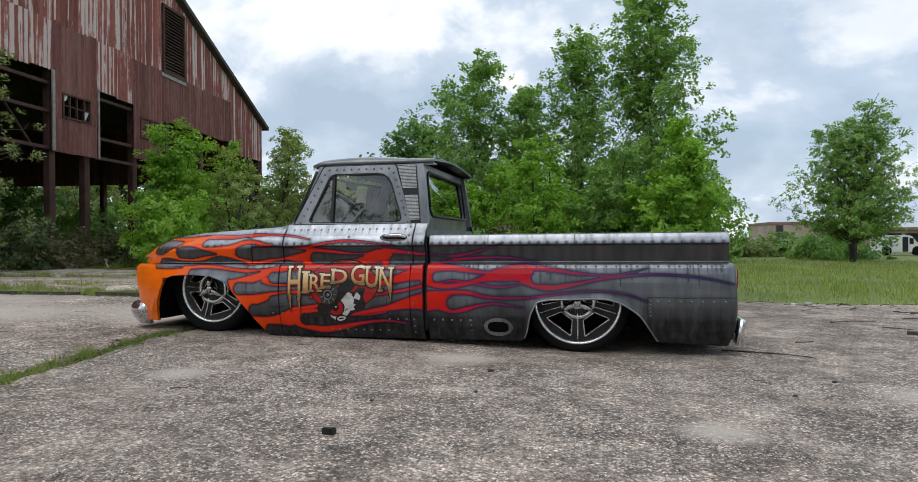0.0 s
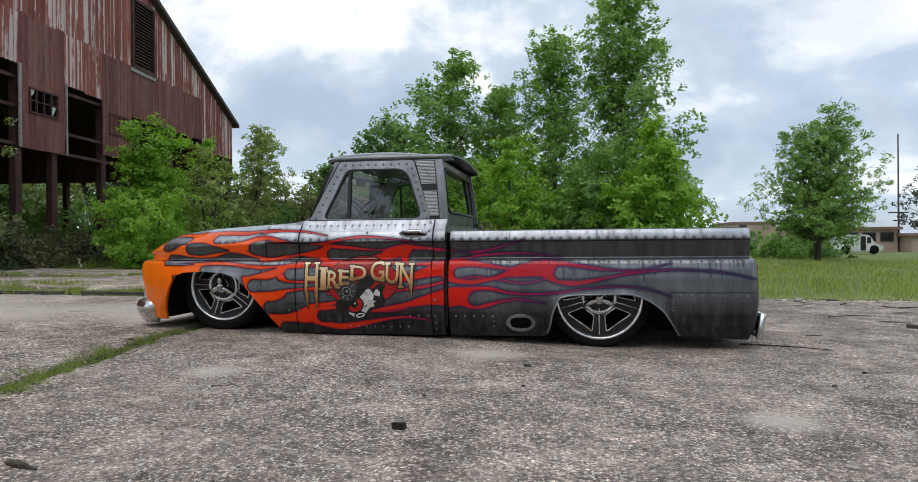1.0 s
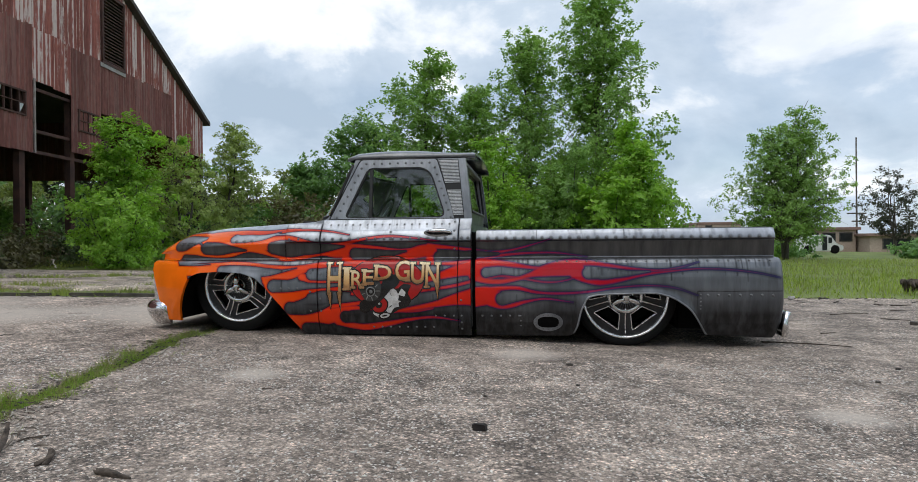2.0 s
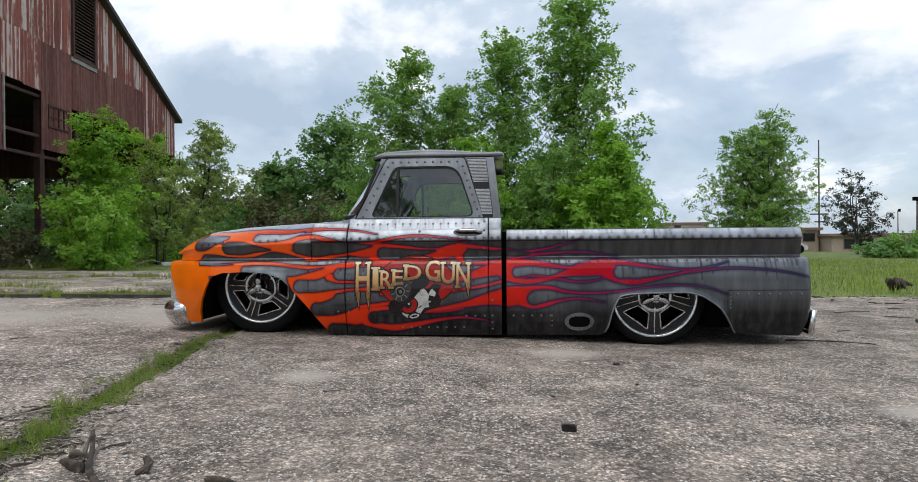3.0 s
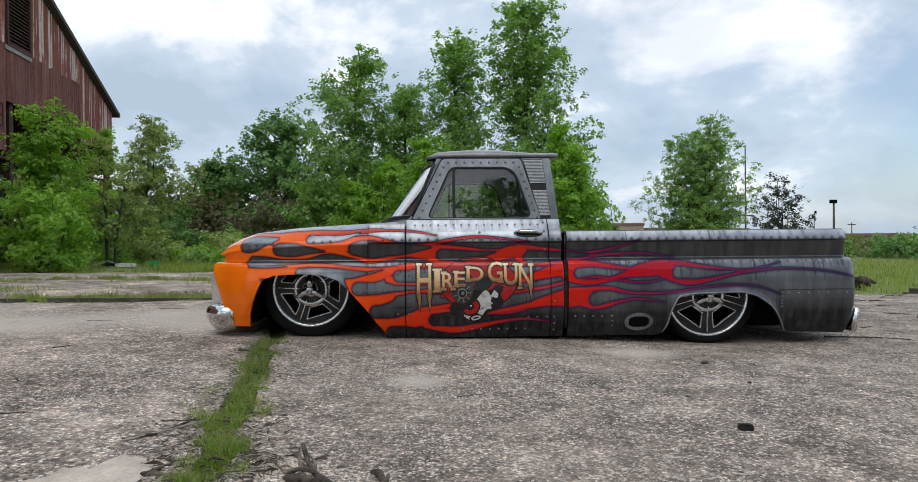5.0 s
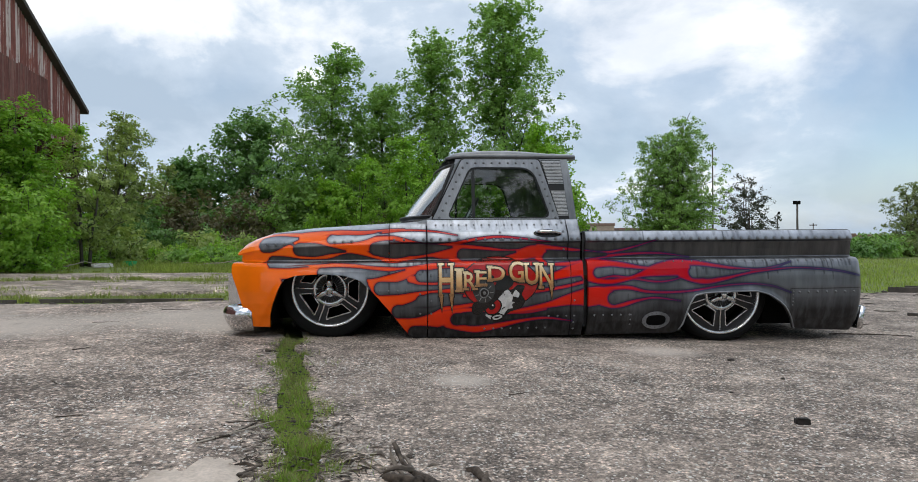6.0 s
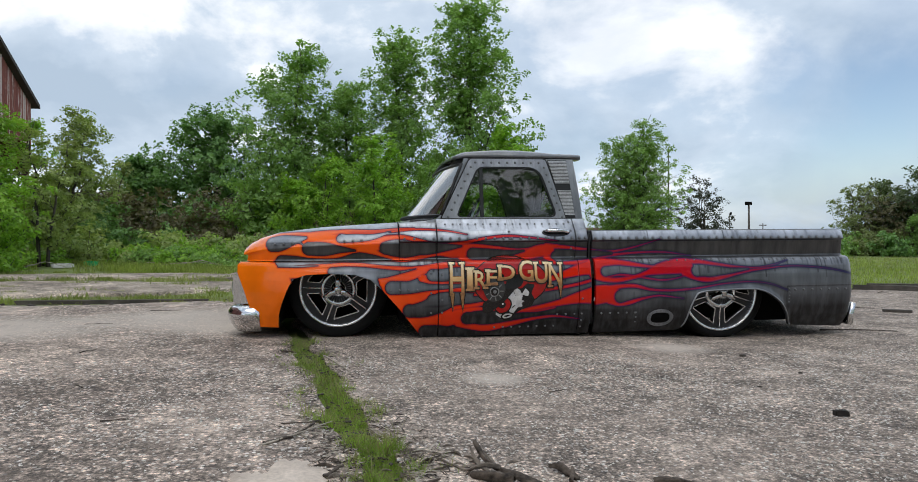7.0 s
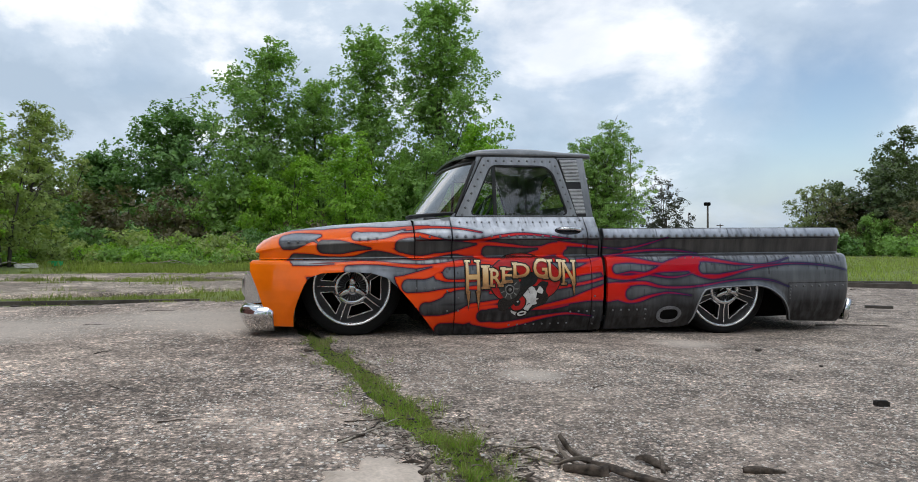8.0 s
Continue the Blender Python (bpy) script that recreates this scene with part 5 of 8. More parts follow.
def at_back(y, z, d):
    return (-1.284 - 0.052 * max(0.0, z - 0.845) / 0.455 - d - 0.035 * ((y - MID_Y) / 0.8) ** 4, y, z)


outer = rounded(((4.80, 0.80), (2 * MID_Y - 4.80, 0.80), (2 * MID_Y - 4.87, 1.30), (4.87, 1.30)), (0.02, 0.02, 0.06, 0.06))
hole = rounded(((4.97, 0.905), (2 * MID_Y - 4.97, 0.905), (2 * MID_Y - 5.0, 1.25), (5.0, 1.25)), (0.07, 0.07, 0.07, 0.07))
back = part("cab_back", mesh_of("cab_back", *framed(outer, hole, at_back, 0.04), STEEL_PLAIN, False), None, truck, "grey cab rear wall with wide window")
pane = part("rear_glass", mesh_of("rear_glass", [at_back(p[0], p[1], 0.02) for p in hole], [tuple(range(len(hole)))], GLASS, False), None, back)
pane.visible_shadow = False
part("rear_seal", mesh_of("rear_seal", *tube([at_back(p[0], p[1], -0.003) for p in hole] + [at_back(hole[0][0], hole[0][1], -0.003)], [0.012] * (len(hole) + 1), 6), SEAL), None, back)
part("cab_back_lower", box((-1.30, 4.75, 0.05), (-1.279, 2 * MID_Y - 4.75, 0.80), 0.004), STEEL_PLAIN, truck)

rows = []
for i in range(41):
    f = i / 40
    x = -2.245 + 0.985 * f
    edge = 1.308 - 0.010 * max(0, 1 - f / 0.12) - 0.0 * f
    top_z = 1.342 + 0.033 * math.sin(math.pi * min(1, f * 1.1 + 0.05)) - 0.03 * max(0, 1 - f / 0.10) ** 2 + 0.006 * (f > 0.82)
    ya = 4.862 + 0.05 * max(0, 1 - f / 0.1) ** 2 + 0.03 * max(0, (f - 0.9) / 0.1) ** 2
    sec = []
    lip = [(x, ya + 0.10, edge + 0.004), (x, ya + 0.004, edge), (x, ya - 0.004, edge + 0.008), (x, ya - 0.003, edge + 0.02)]
    arc = [(x, ya + 0.10 * (1 - math.cos(a)), edge + 0.02 + (top_z - edge - 0.02) * math.sin(a)) for a in [math.pi / 2 * k / 8 for k in range(1, 9)]]
    mid = [(x, ya + 0.1 + (MID_Y - ya - 0.1) * k / 6, top_z + 0.03 * math.sin(math.pi / 2 * k / 6)) for k in range(1, 7)]
    half = lip + arc + mid
    rows.append(half + [(a, 2 * MID_Y - b, c) for a, b, c in reversed(half[:-1])])
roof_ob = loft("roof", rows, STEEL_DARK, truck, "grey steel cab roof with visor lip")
part("headliner", box((-2.20, 4.93, 1.300), (-1.36, 2 * MID_Y - 4.93, 1.312)), HEADLINING, truck)
for row, nm, back_in in ((rows[0], "visor_edge", 0.10), (rows[-1], "rear_lip", -0.10)):
    low = [(p[0], p[1], max(1.300, p[2] - 0.018)) for p in row]
    deep = [(p[0] + back_in, p[1], p[2]) for p in low]
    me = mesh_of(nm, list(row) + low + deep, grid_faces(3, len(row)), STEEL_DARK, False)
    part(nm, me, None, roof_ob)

# floor, firewall, wheel wells, bed
for y0 in (4.83, 2 * MID_Y - 4.86):
    part("inner_trim", box((-2.58, y0, 0.10), (-1.30, y0 + 0.03, 0.84), 0.005), VINYL, truck)
# black floor pan and underbody block, put in to stop light from below
part("floor_pan", box((-2.45, 5.15, 0.05), (0.80, 2 * MID_Y - 5.15, 0.09)), BLACK, truck)
part("underbody", box((0.18, 4.86, 0.03), (0.78, 2 * MID_Y - 4.86, 0.36), 0.02), BLACK, truck)
part("firewall", box((-2.66, 4.80, 0.10), (-2.62, 2 * MID_Y - 4.80, 0.80)), BLACK, truck)
part("engine_block", box((-3.45, 5.2, 0.12), (-2.7, 6.06, 0.62), 0.05), BLACK, truck)
part("radiator_wall", box((-3.60, 4.95, 0.10), (-3.55, 2 * MID_Y - 4.95, 0.62), 0.01), BLACK, truck)
for s in (1, -1):
    for x0, x1, z1 in ((-3.50, -2.46, 0.53), (-0.66, 0.46, 0.44)):
        V, F = [], []
        for k in range(17):
            a = math.pi * k / 16
            for yy in (4.72, 5.12):
                y = yy if s == 1 else 2 * MID_Y - yy
                V.append((((x0 + x1) / 2) - (x1 - x0) / 2 * math.cos(a), y, 0.11 + (z1 - 0.11) * math.sin(a) ** 0.6))
        F = grid_faces(17, 2) + [tuple(range(1, 34, 2))]
        part("wheel_well", mesh_of("wheel_well", V, F, BLACK), None, truck)
part("bed_floor", box((BED0, 4.75, 0.40), (0.80, 2 * MID_Y - 4.75, 0.43)), BED_WOOD, truck)
for y in (4.755, 2 * MID_Y - 4.785):
    part("bed_inner_wall", box((BED0, y, 0.42), (0.80, y + 0.03, 0.758)), STEEL_PLAIN, truck)
part("bed_front_wall", box((BED0, 4.76, 0.05), (BED0 + 0.03, 2 * MID_Y - 4.76, 0.752)), STEEL_PLAIN, truck)
part("tailgate", box((0.775, 4.75, 0.12), (0.815, 2 * MID_Y - 4.75, 0.745), 0.012), STEEL_PLAIN, truck, "grey riveted tailgate")
for y0, y1 in ((4.70, 4.79), (2 * MID_Y - 4.79, 2 * MID_Y - 4.70)):
    part("bed_rail", box((BED0 + 0.002, y0, 0.744), (0.802, y1, 0.759), 0.005), STEEL_PLAIN, truck)


# ---- wheels ----
def lathe(profile_pts, n=64):
    """Vertices and faces of (radius, y) points turned round the y axis."""
    V = [(r * math.cos(2 * math.pi * k / n), y, r * math.sin(2 * math.pi * k / n)) for r, y in profile_pts for k in range(n)]
    return V, [tuple(reversed(f)) for f in grid_faces(len(profile_pts), n, True)]


def make_wheel(x, y, z, tyre_r, rim_r, spin, out=-1, steer=0.0):
    """A five-spoke wheel with a low tyre, outer face towards -y when out is -1."""
    root = (x, y, z)
    m = Matrix.Translation(root) @ Matrix.Rotation(radians(steer), 4, "Z") @ Matrix.Diagonal((1, -out, 1, 1)) @ Matrix.Rotation(radians(spin), 4, "Y")

    def put(nm, V, F, mat, parent, label="", smooth=True):
        if out == 1:
            F = [tuple(reversed(f)) for f in F]
        return part(nm, mesh_of(nm, [m @ Vector(v) for v in V], F, mat, smooth), None, parent, label)

    ri = rim_r - 0.022
    # face: five sectors, each a plate with a rounded window
    V, F, edges = [], [], []
    for s in range(5):
        a0 = 2 * math.pi * s / 5

        def polar(r, a, y):
            return (r * math.cos(a0 + a), y, r * math.sin(a0 + a))
        k = 9
        win = rounded(((0.138, -0.36), (ri - 0.034, -0.44), (ri - 0.034, 0.44), (0.138, 0.36)), (0.022, 0.03, 0.03, 0.022), k)
        sect = []
        for c, (r, a) in enumerate(((0.07, -math.pi / 5), (ri, -math.pi / 5), (ri, math.pi / 5), (0.07, math.pi / 5))):
            for j in range(k):
                t = j / (k - 1) - 0.5
                rr, aa = r, a
                if c in (0, 1):
                    aa = a + (math.pi / 5) * (t if c == 1 and t > 0 else (-t if c == 0 and t < 0 else 0)) * 1.99
                else:
                    aa = a - (math.pi / 5) * (-t if c == 2 and t < 0 else (t if c == 3 and t > 0 else 0)) * 1.99
                sect.append((rr, aa))
        b = len(V)
        n = len(win)

        def dish(r):
            return 0.012 + 0.05 * max(0.0, (ri - r) / ri) * 0.0 + 0.035 * max(0, 1 - (r - 0.07) / 0.12) * -0.6
        V += [polar(r, a, dish(r)) for r, a in sect] + [polar(p[0], p[1], dish(p[0]) - 0.004) for p in win] + [polar(p[0], p[1], 0.055) for p in win]
        for i in range(n):
            q = (i + 1) % n
            F += [(b + i, b + q, b + n + q, b + n + i), (b + n + i, b + n + q, b + 2 * n + q, b + 2 * n + i)]
        edges.append([polar(p[0], p[1], dish(p[0]) - 0.006) for p in win])
    wheel = put("wheel", V, F, GUNMETAL, truck, "five-spoke gunmetal wheel with polished edges", False)
    for loop in edges:
        put("window_rim", *tube(loop + [loop[0]], [0.0046] * (len(loop) + 1), 6), POLISHED, wheel)
    for s in range(5):
        a = 2 * math.pi * (s + 0.5) / 5
        pts = [(r * math.cos(a), yy, r * math.sin(a)) for r, yy in ((0.085, -0.022), (0.12, -0.014), (0.18, 0.0), (ri - 0.01, 0.002))]
        put("spoke_rib", *tube(pts, [0.006, 0.007, 0.006, 0.0045], 6), POLISHED, wheel)
    put("rim", *lathe([(ri, 0.10), (ri - 0.004, 0.03), (ri, 0.010), (ri - 0.002, 0.0), (ri, -0.009), (ri + 0.005, -0.016), (ri + 0.012, -0.019), (ri + 0.019, -0.017), (rim_r + 0.001, -0.011), (rim_r + 0.004, 0.01)]), POLISHED, wheel, "polished rim lip")
    put("brake_drum", *lathe([(0.001, 0.075), (0.20, 0.075), (0.22, 0.11), (0.22, 0.2)], 32), BLACK, wheel)
    put("barrel", *lathe([(ri, 0.012), (ri - 0.012, 0.06), (ri - 0.02, 0.22)]), BLACK, wheel)
    w = 0.245
    sec = [(rim_r - 0.004, -0.002), (rim_r + 0.006, -0.016), (rim_r + 0.35 * (tyre_r - rim_r), -0.026), (tyre_r - 0.016, -0.018), (tyre_r - 0.005, -0.004), (tyre_r, 0.02), (tyre_r, w - 0.04), (tyre_r - 0.01, w - 0.008), (rim_r, w)]
    put("tyre", *lathe(sec, 80), RUBBER, wheel, "low-profile black tyre")
    put("hub_ring", *lathe([(0.128, 0.0), (0.126, -0.016), (0.112, -0.024), (0.100, -0.020), (0.094, -0.006)], 48), CHROME, wheel)
    put("hub_disc", *lathe([(0.094, -0.006), (0.06, -0.016), (0.058, -0.03), (0.001, -0.034)], 48), GUNMETAL, wheel)
    V, F = [], []
    fins = []
    for k in range(30):
        a = 2 * math.pi * k / 30
        fins.append(tube([(r * math.cos(a), yy, r * math.sin(a)) for r, yy in ((0.062, -0.018), (0.092, -0.009))], [0.0028, 0.0028], 4))
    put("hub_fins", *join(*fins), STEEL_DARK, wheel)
    cap = lathe([(0.056, -0.028), (0.055, -0.046), (0.046, -0.056), (0.034, -0.064), (0.030, -0.078), (0.001, -0.082)], 40)
    put("centre_cap", *cap, CHROME, wheel, "chrome knock-off cap")
    for k in range(3):
        a = 2 * math.pi * k / 3 + radians(90 + spin)
        ca, sa = math.cos(a), math.sin(a)
        pts = [(r * ca, yy, r * sa) for r, yy in ((0.025, -0.066), (0.06, -0.062), (0.095, -0.050), (0.116, -0.042))]
        put("spinner_wing", *tube(pts, [0.026, 0.022, 0.018, 0.012], 8), CHROME, wheel)
    return wheel


make_wheel(-3.098, 4.85, 0.348, 0.357, 0.281, 2, -1)
make_wheel(-0.186, 4.76, 0.280, 0.364, 0.307, 54, -1)
make_wheel(-3.115, 2 * MID_Y - 4.85, 0.350, 0.357, 0.281, 40, 1)
make_wheel(-0.182, 2 * MID_Y - 4.76, 0.281, 0.362, 0.301, 10, 1)


# ---- rivets, lettering and fittings ----
def dome(r, h, n=8):
    V = [(r * f * math.cos(2 * math.pi * k / n), -h * g, r * f * math.sin(2 * math.pi * k / n)) for f, g in ((1.0, 0.0), (0.86, 0.6), (0.45, 0.95)) for k in range(n)] + [(0, -h, 0)]
    F = grid_faces(3, n, True) + [(2 * n + k, 2 * n + (k + 1) % n, 3 * n) for k in range(n)]
    return mesh_of("rivet", V, F, RIVET_MAT)


DOMES = {}


def rivet(parent, x, y, z, r):
    if r not in DOMES:
        DOMES[r] = dome(r, r * 0.6)
    ob = part("rivet", DOMES[r], None, parent)
    ob.location = (x, y, z)
    return ob


HOME = {"door": door, "cab_corner": cab_corner, "bed_side": bed_side, "hood": hood, "cowl": cowl, "front_fender": front_fender}
for key, places in RIVETS.items():
    for x, z, r in places:
        rivet(HOME[key], x, float(skin(x, z)) + (0.02 if key == "hood" else -0.0005), z, r)
near_frame = [o for o in truck.children if o.name.startswith("door_frame")][0]
ring = [Vector((-1.437, 0.858)), Vector((-1.560, 1.235)), Vector((-1.600, 1.270)), Vector((-2.085, 1.270)), Vector((-2.120, 1.235)), Vector((-2.300, 0.862))]
for a, b, n in ((ring[0], ring[1], 8), (ring[2], ring[3], 9), (ring[4], ring[5], 8)):
    for k in range(n):
        p = a.lerp(b, k / (n - 1))
        rivet(near_frame, p.x, house_y(p.y) - 0.0005, p.y, 0.0092)


def on_skin(x, z, lift):
    return (x, float(skin(x, z)) - lift, z)


def decal(name, outline_mesh, lift, mat, parent, label=""):
    """Paint on the door: a flat mesh in (x, z), cut into strips so that it follows the skin."""
    bm = bmesh.new()
    bm.from_mesh(outline_mesh)
    zs = [v.co.y for v in bm.verts]
    z = min(zs) + 0.01
    while z < max(zs):
        bmesh.ops.bisect_plane(bm, geom=bm.verts[:] + bm.edges[:] + bm.faces[:], plane_co=(0, z, 0), plane_no=(0, 1, 0))
        z += 0.012
    for v in bm.verts:
        v.co = Vector(on_skin(v.co.x, v.co.y, lift))
    if bm.faces and sum((f.normal.y * f.calc_area() for f in bm.faces), 0.0) > 0:
        bmesh.ops.reverse_faces(bm, faces=bm.faces[:])
    return part(name, bm, mat, parent, label)


def letter_mesh(ch, x0, x1, z0, z1, fat=0.0, bold=0.02):
    cu = bpy.data.curves.new("letter", "FONT")
    cu.body, cu.resolution_u, cu.offset = ch, 3, bold
    ob = bpy.data.objects.new("letter", cu)
    me = bpy.data.meshes.new_from_object(ob)
    xs, ys = [v.co.x for v in me.vertices], [v.co.y for v in me.vertices]
    a, b, c, d = min(xs), max(xs), min(ys), max(ys)
    for v in me.vertices:
        v.co = (x0 - fat + (x1 - x0 + 2 * fat) * (v.co.x - a) / (b - a), z0 - fat + (z1 - z0 + 2 * fat) * (v.co.y - c) / (d - c), 0)
    bpy.data.objects.remove(ob)
    bpy.data.curves.remove(cu)
    return me


def blob_mesh(cx, cz, rx, rz, tilt, wob=0.0, n=48):
    pts = []
    for k in range(n):
        a = 2 * math.pi * k / n
        r = 1 + wob * math.sin(3 * a + cx * 9) + 0.5 * wob * math.sin(5 * a)
        u, v = rx * r * math.cos(a), rz * r * math.sin(a)
        pts.append((cx + u * math.cos(tilt) - v * math.sin(tilt), cz + u * math.sin(tilt) + v * math.cos(tilt), 0))
    return mesh_of("blob", pts, [tuple(range(n))], None, False)


def letter_paint():
    m, nt, p = start("letter_gold")
    vec = coords(nt)
    c, s = nd(nt, "TexCoord"), nd(nt, "SeparateXYZ")
    nt.links.new(c.outputs["Generated"], s.inputs[0])
    up = maths(nt, "ADD", s.outputs[2], maths(nt, "MULTIPLY", maths(nt, "SUBTRACT", noise_at(nt, vec, 45.0, 3.0), 0.5), 0.3))
    nt.links.new(ramp(nt, up, [(0.0, (0.22, 0.10, 0.04)), (0.28, (0.58, 0.31, 0.12)), (0.6, (0.72, 0.47, 0.22)), (0.95, (0.82, 0.65, 0.42))]), p.inputs["Base Color"])
    p.inputs["Roughness"].default_value = 0.15
    return m


INK = surface("black_paint", (0.006, 0.005, 0.005), (0.014, 0.012, 0.012), 30, 90, (0.12, 0.18), relief=0.0)
RED_ART = surface("red_paint", (0.36, 0.006, 0.006), (0.45, 0.010, 0.008), 14, 60, (0.12, 0.18), relief=0.0)
WHITE_ART = surface("off_white_paint", (0.52, 0.50, 0.49), (0.66, 0.65, 0.64), 25, 90, (0.12, 0.18), relief=0.0)
SOOT_ART = surface("charcoal_paint", (0.02, 0.0195, 0.019), (0.05, 0.048, 0.046), 25, 70, (0.12, 0.18), relief=0.0)
GREY_ART = surface("grey_paint", (0.13, 0.125, 0.12), (0.24, 0.235, 0.23), 40, 90, (0.12, 0.18), relief=0.0)
CREAM_ART = surface("cream_paint", (0.72, 0.54, 0.30), (0.86, 0.70, 0.44), 40, 90, (0.12, 0.18), relief=0.0)
BROWN_ART = surface("brown_paint", (0.22, 0.10, 0.04), (0.42, 0.22, 0.09), 40, 90, (0.12, 0.18), relief=0.0)
GOLD = letter_paint()
decal("emblem_rim", blob_mesh(-1.885, 0.395, 0.276, 0.186, 0.0, 0.02), 0.0008, INK, door)
decal("emblem_disc", blob_mesh(-1.885, 0.395, 0.268, 0.178, 0.0, 0.02), 0.0016, RED_ART, door, "red painted disc behind the lettering")


def flat_mesh(points):
    """A painted flat shape with the given corners in (x, z), rounded a little."""
    p = [Vector(q) for q in points]
    near = min((p[i] - p[i - 1]).length for i in range(len(p)))
    return mesh_of("shape", [(q.x, q.y, 0) for q in rounded(points, [near * 0.3] * len(p), 4)], [tuple(range(4 * len(p)))], None, False)


SHAPES = ((0.0024, INK, "black painted backing", ((-1.86, 0.15), (-1.80, 0.19), (-1.73, 0.21), (-1.70, 0.26), (-1.73, 0.31), (-1.70, 0.37), (-1.76, 0.38), (-1.80, 0.34), (-1.88, 0.36))),
          (0.0032, WHITE_ART, "off-white painted shape", ((-1.990, 0.160), (-1.945, 0.130), (-1.875, 0.130), (-1.850, 0.175), (-1.812, 0.225), (-1.790, 0.290), (-1.815, 0.335), (-1.865, 0.362), (-1.905, 0.345), (-1.955, 0.240))),
          (0.0032, WHITE_ART, "off-white painted chip", ((-1.800, 0.300), (-1.752, 0.285), (-1.742, 0.315), (-1.772, 0.345))),
          (0.0032, WHITE_ART, "off-white painted chip", ((-1.835, 0.205), (-1.790, 0.212), (-1.800, 0.240), (-1.775, 0.252), (-1.815, 0.262))))
for lift_up, paint, words, corners in SHAPES:
    decal("emblem_shape", flat_mesh(corners), lift_up, paint, door, words)
for lift_up, paint, words, at in ((0.0036, INK, "black painted ring", (-1.938, 0.228, 0.066, 0.068, 0.0)), (0.0042, RED_ART, "red painted round", (-1.938, 0.228, 0.056, 0.058, 0.0)), (0.0048, INK, "black painted dot", (-1.942, 0.228, 0.026, 0.027, 0.0)), (0.0054, WHITE_ART, "white painted dot", (-1.937, 0.234, 0.007, 0.007, 0.0)),
                                  (0.0042, INK, "black painted ring", (-1.902, 0.146, 0.048, 0.026, 0.2)), (0.0048, WHITE_ART, "off-white painted oval", (-1.902, 0.146, 0.036, 0.017, 0.2)), (0.0052, INK, "black painted bar", (-1.902, 0.146, 0.022, 0.006, 0.2)),
                                  (0.0056, INK, "black painted lobe", (-2.040, 0.215, 0.046, 0.050, -0.3)), (0.0058, INK, "black painted band", (-1.945, 0.298, 0.172, 0.046, 0.77)), (0.0060, INK, "black painted lobe", (-1.850, 0.392, 0.066, 0.052, 0.5)), (0.0060, INK, "black painted lobe", (-1.972, 0.415, 0.048, 0.044, 0.2)),
                                  (0.0062, SOOT_ART, "charcoal painted disc", (-2.000, 0.342, 0.080, 0.090, 0.2)), (0.0066, GREY_ART, "grey painted ring", (-1.998, 0.322, 0.034, 0.036, 0.0)), (0.0070, INK, "black painted ring", (-1.998, 0.322, 0.026, 0.028, 0.0)), (0.0074, GREY_ART, "grey painted dot", (-1.996, 0.322, 0.012, 0.013, 0.0))):
    decal("emblem_shape", blob_mesh(*at, 0.03), lift_up, paint, door, words)
for x0, z0, x1, z1, w in ((-1.866, 0.340, -1.846, 0.292, 0.0014), (-1.870, 0.205, -1.846, 0.222, 0.003), (-1.915, 0.172, -1.884, 0.176, 0.0035), (-1.962, 0.166, -1.930, 0.160, 0.003)):
    d = Vector((z0 - z1, x1 - x0)).normalized() * w
    decal("emblem_line", flat_mesh(((x0 - d.x, z0 - d.y), (x0 + d.x, z0 + d.y), (x1 + d.x, z1 + d.y), (x1 - d.x, z1 - d.y))), 0.0046, INK, door)
for k in range(9):                                 # painted spokes on the charcoal disc
    a = 2 * math.pi * k / 9
    decal("emblem_line", flat_mesh([(-1.998 + r * math.cos(a + e), 0.326 + 1.05 * r * math.sin(a + e)) for r, e in ((0.042, -0.08), (0.068, -0.04), (0.068, 0.04), (0.042, 0.08))]), 0.0066, GREY_ART, door)
SERIFS = {"H": ((0.14, (1,)), (0.86, (1,))), "I": ((0.5, (1, 0)),), "R": ((0.14, (1, 0)), (0.92, (0,))), "E": ((0.12, (1, 0)),), "D": ((0.10, (1, 0)),), "G": ((0.86, (0,)),), "U": ((0.12, (1,)), (0.88, (1,))), "N": ((0.10, (1, 0)), (0.90, (1,)))}


def quad_mesh(a, b, c, d):
    return mesh_of("quad", [(a, c, 0), (b, c, 0), (b, d, 0), (a, d, 0)], [(0, 1, 2, 3)], None, False)


LETTERS = (("H", -2.316, -2.216, 0.303, 0.530), ("I", -2.195, -2.153, 0.337, 0.492), ("R", -2.140, -2.056, 0.350, 0.471), ("E", -2.054, -1.976, 0.371, 0.476), ("D", -1.968, -1.846, 0.408, 0.509), ("G", -1.817, -1.712, 0.400, 0.543), ("U", -1.703, -1.607, 0.379, 0.526), ("N", -1.598, -1.502, 0.354, 0.522))   # letter, x from and to, z from and to
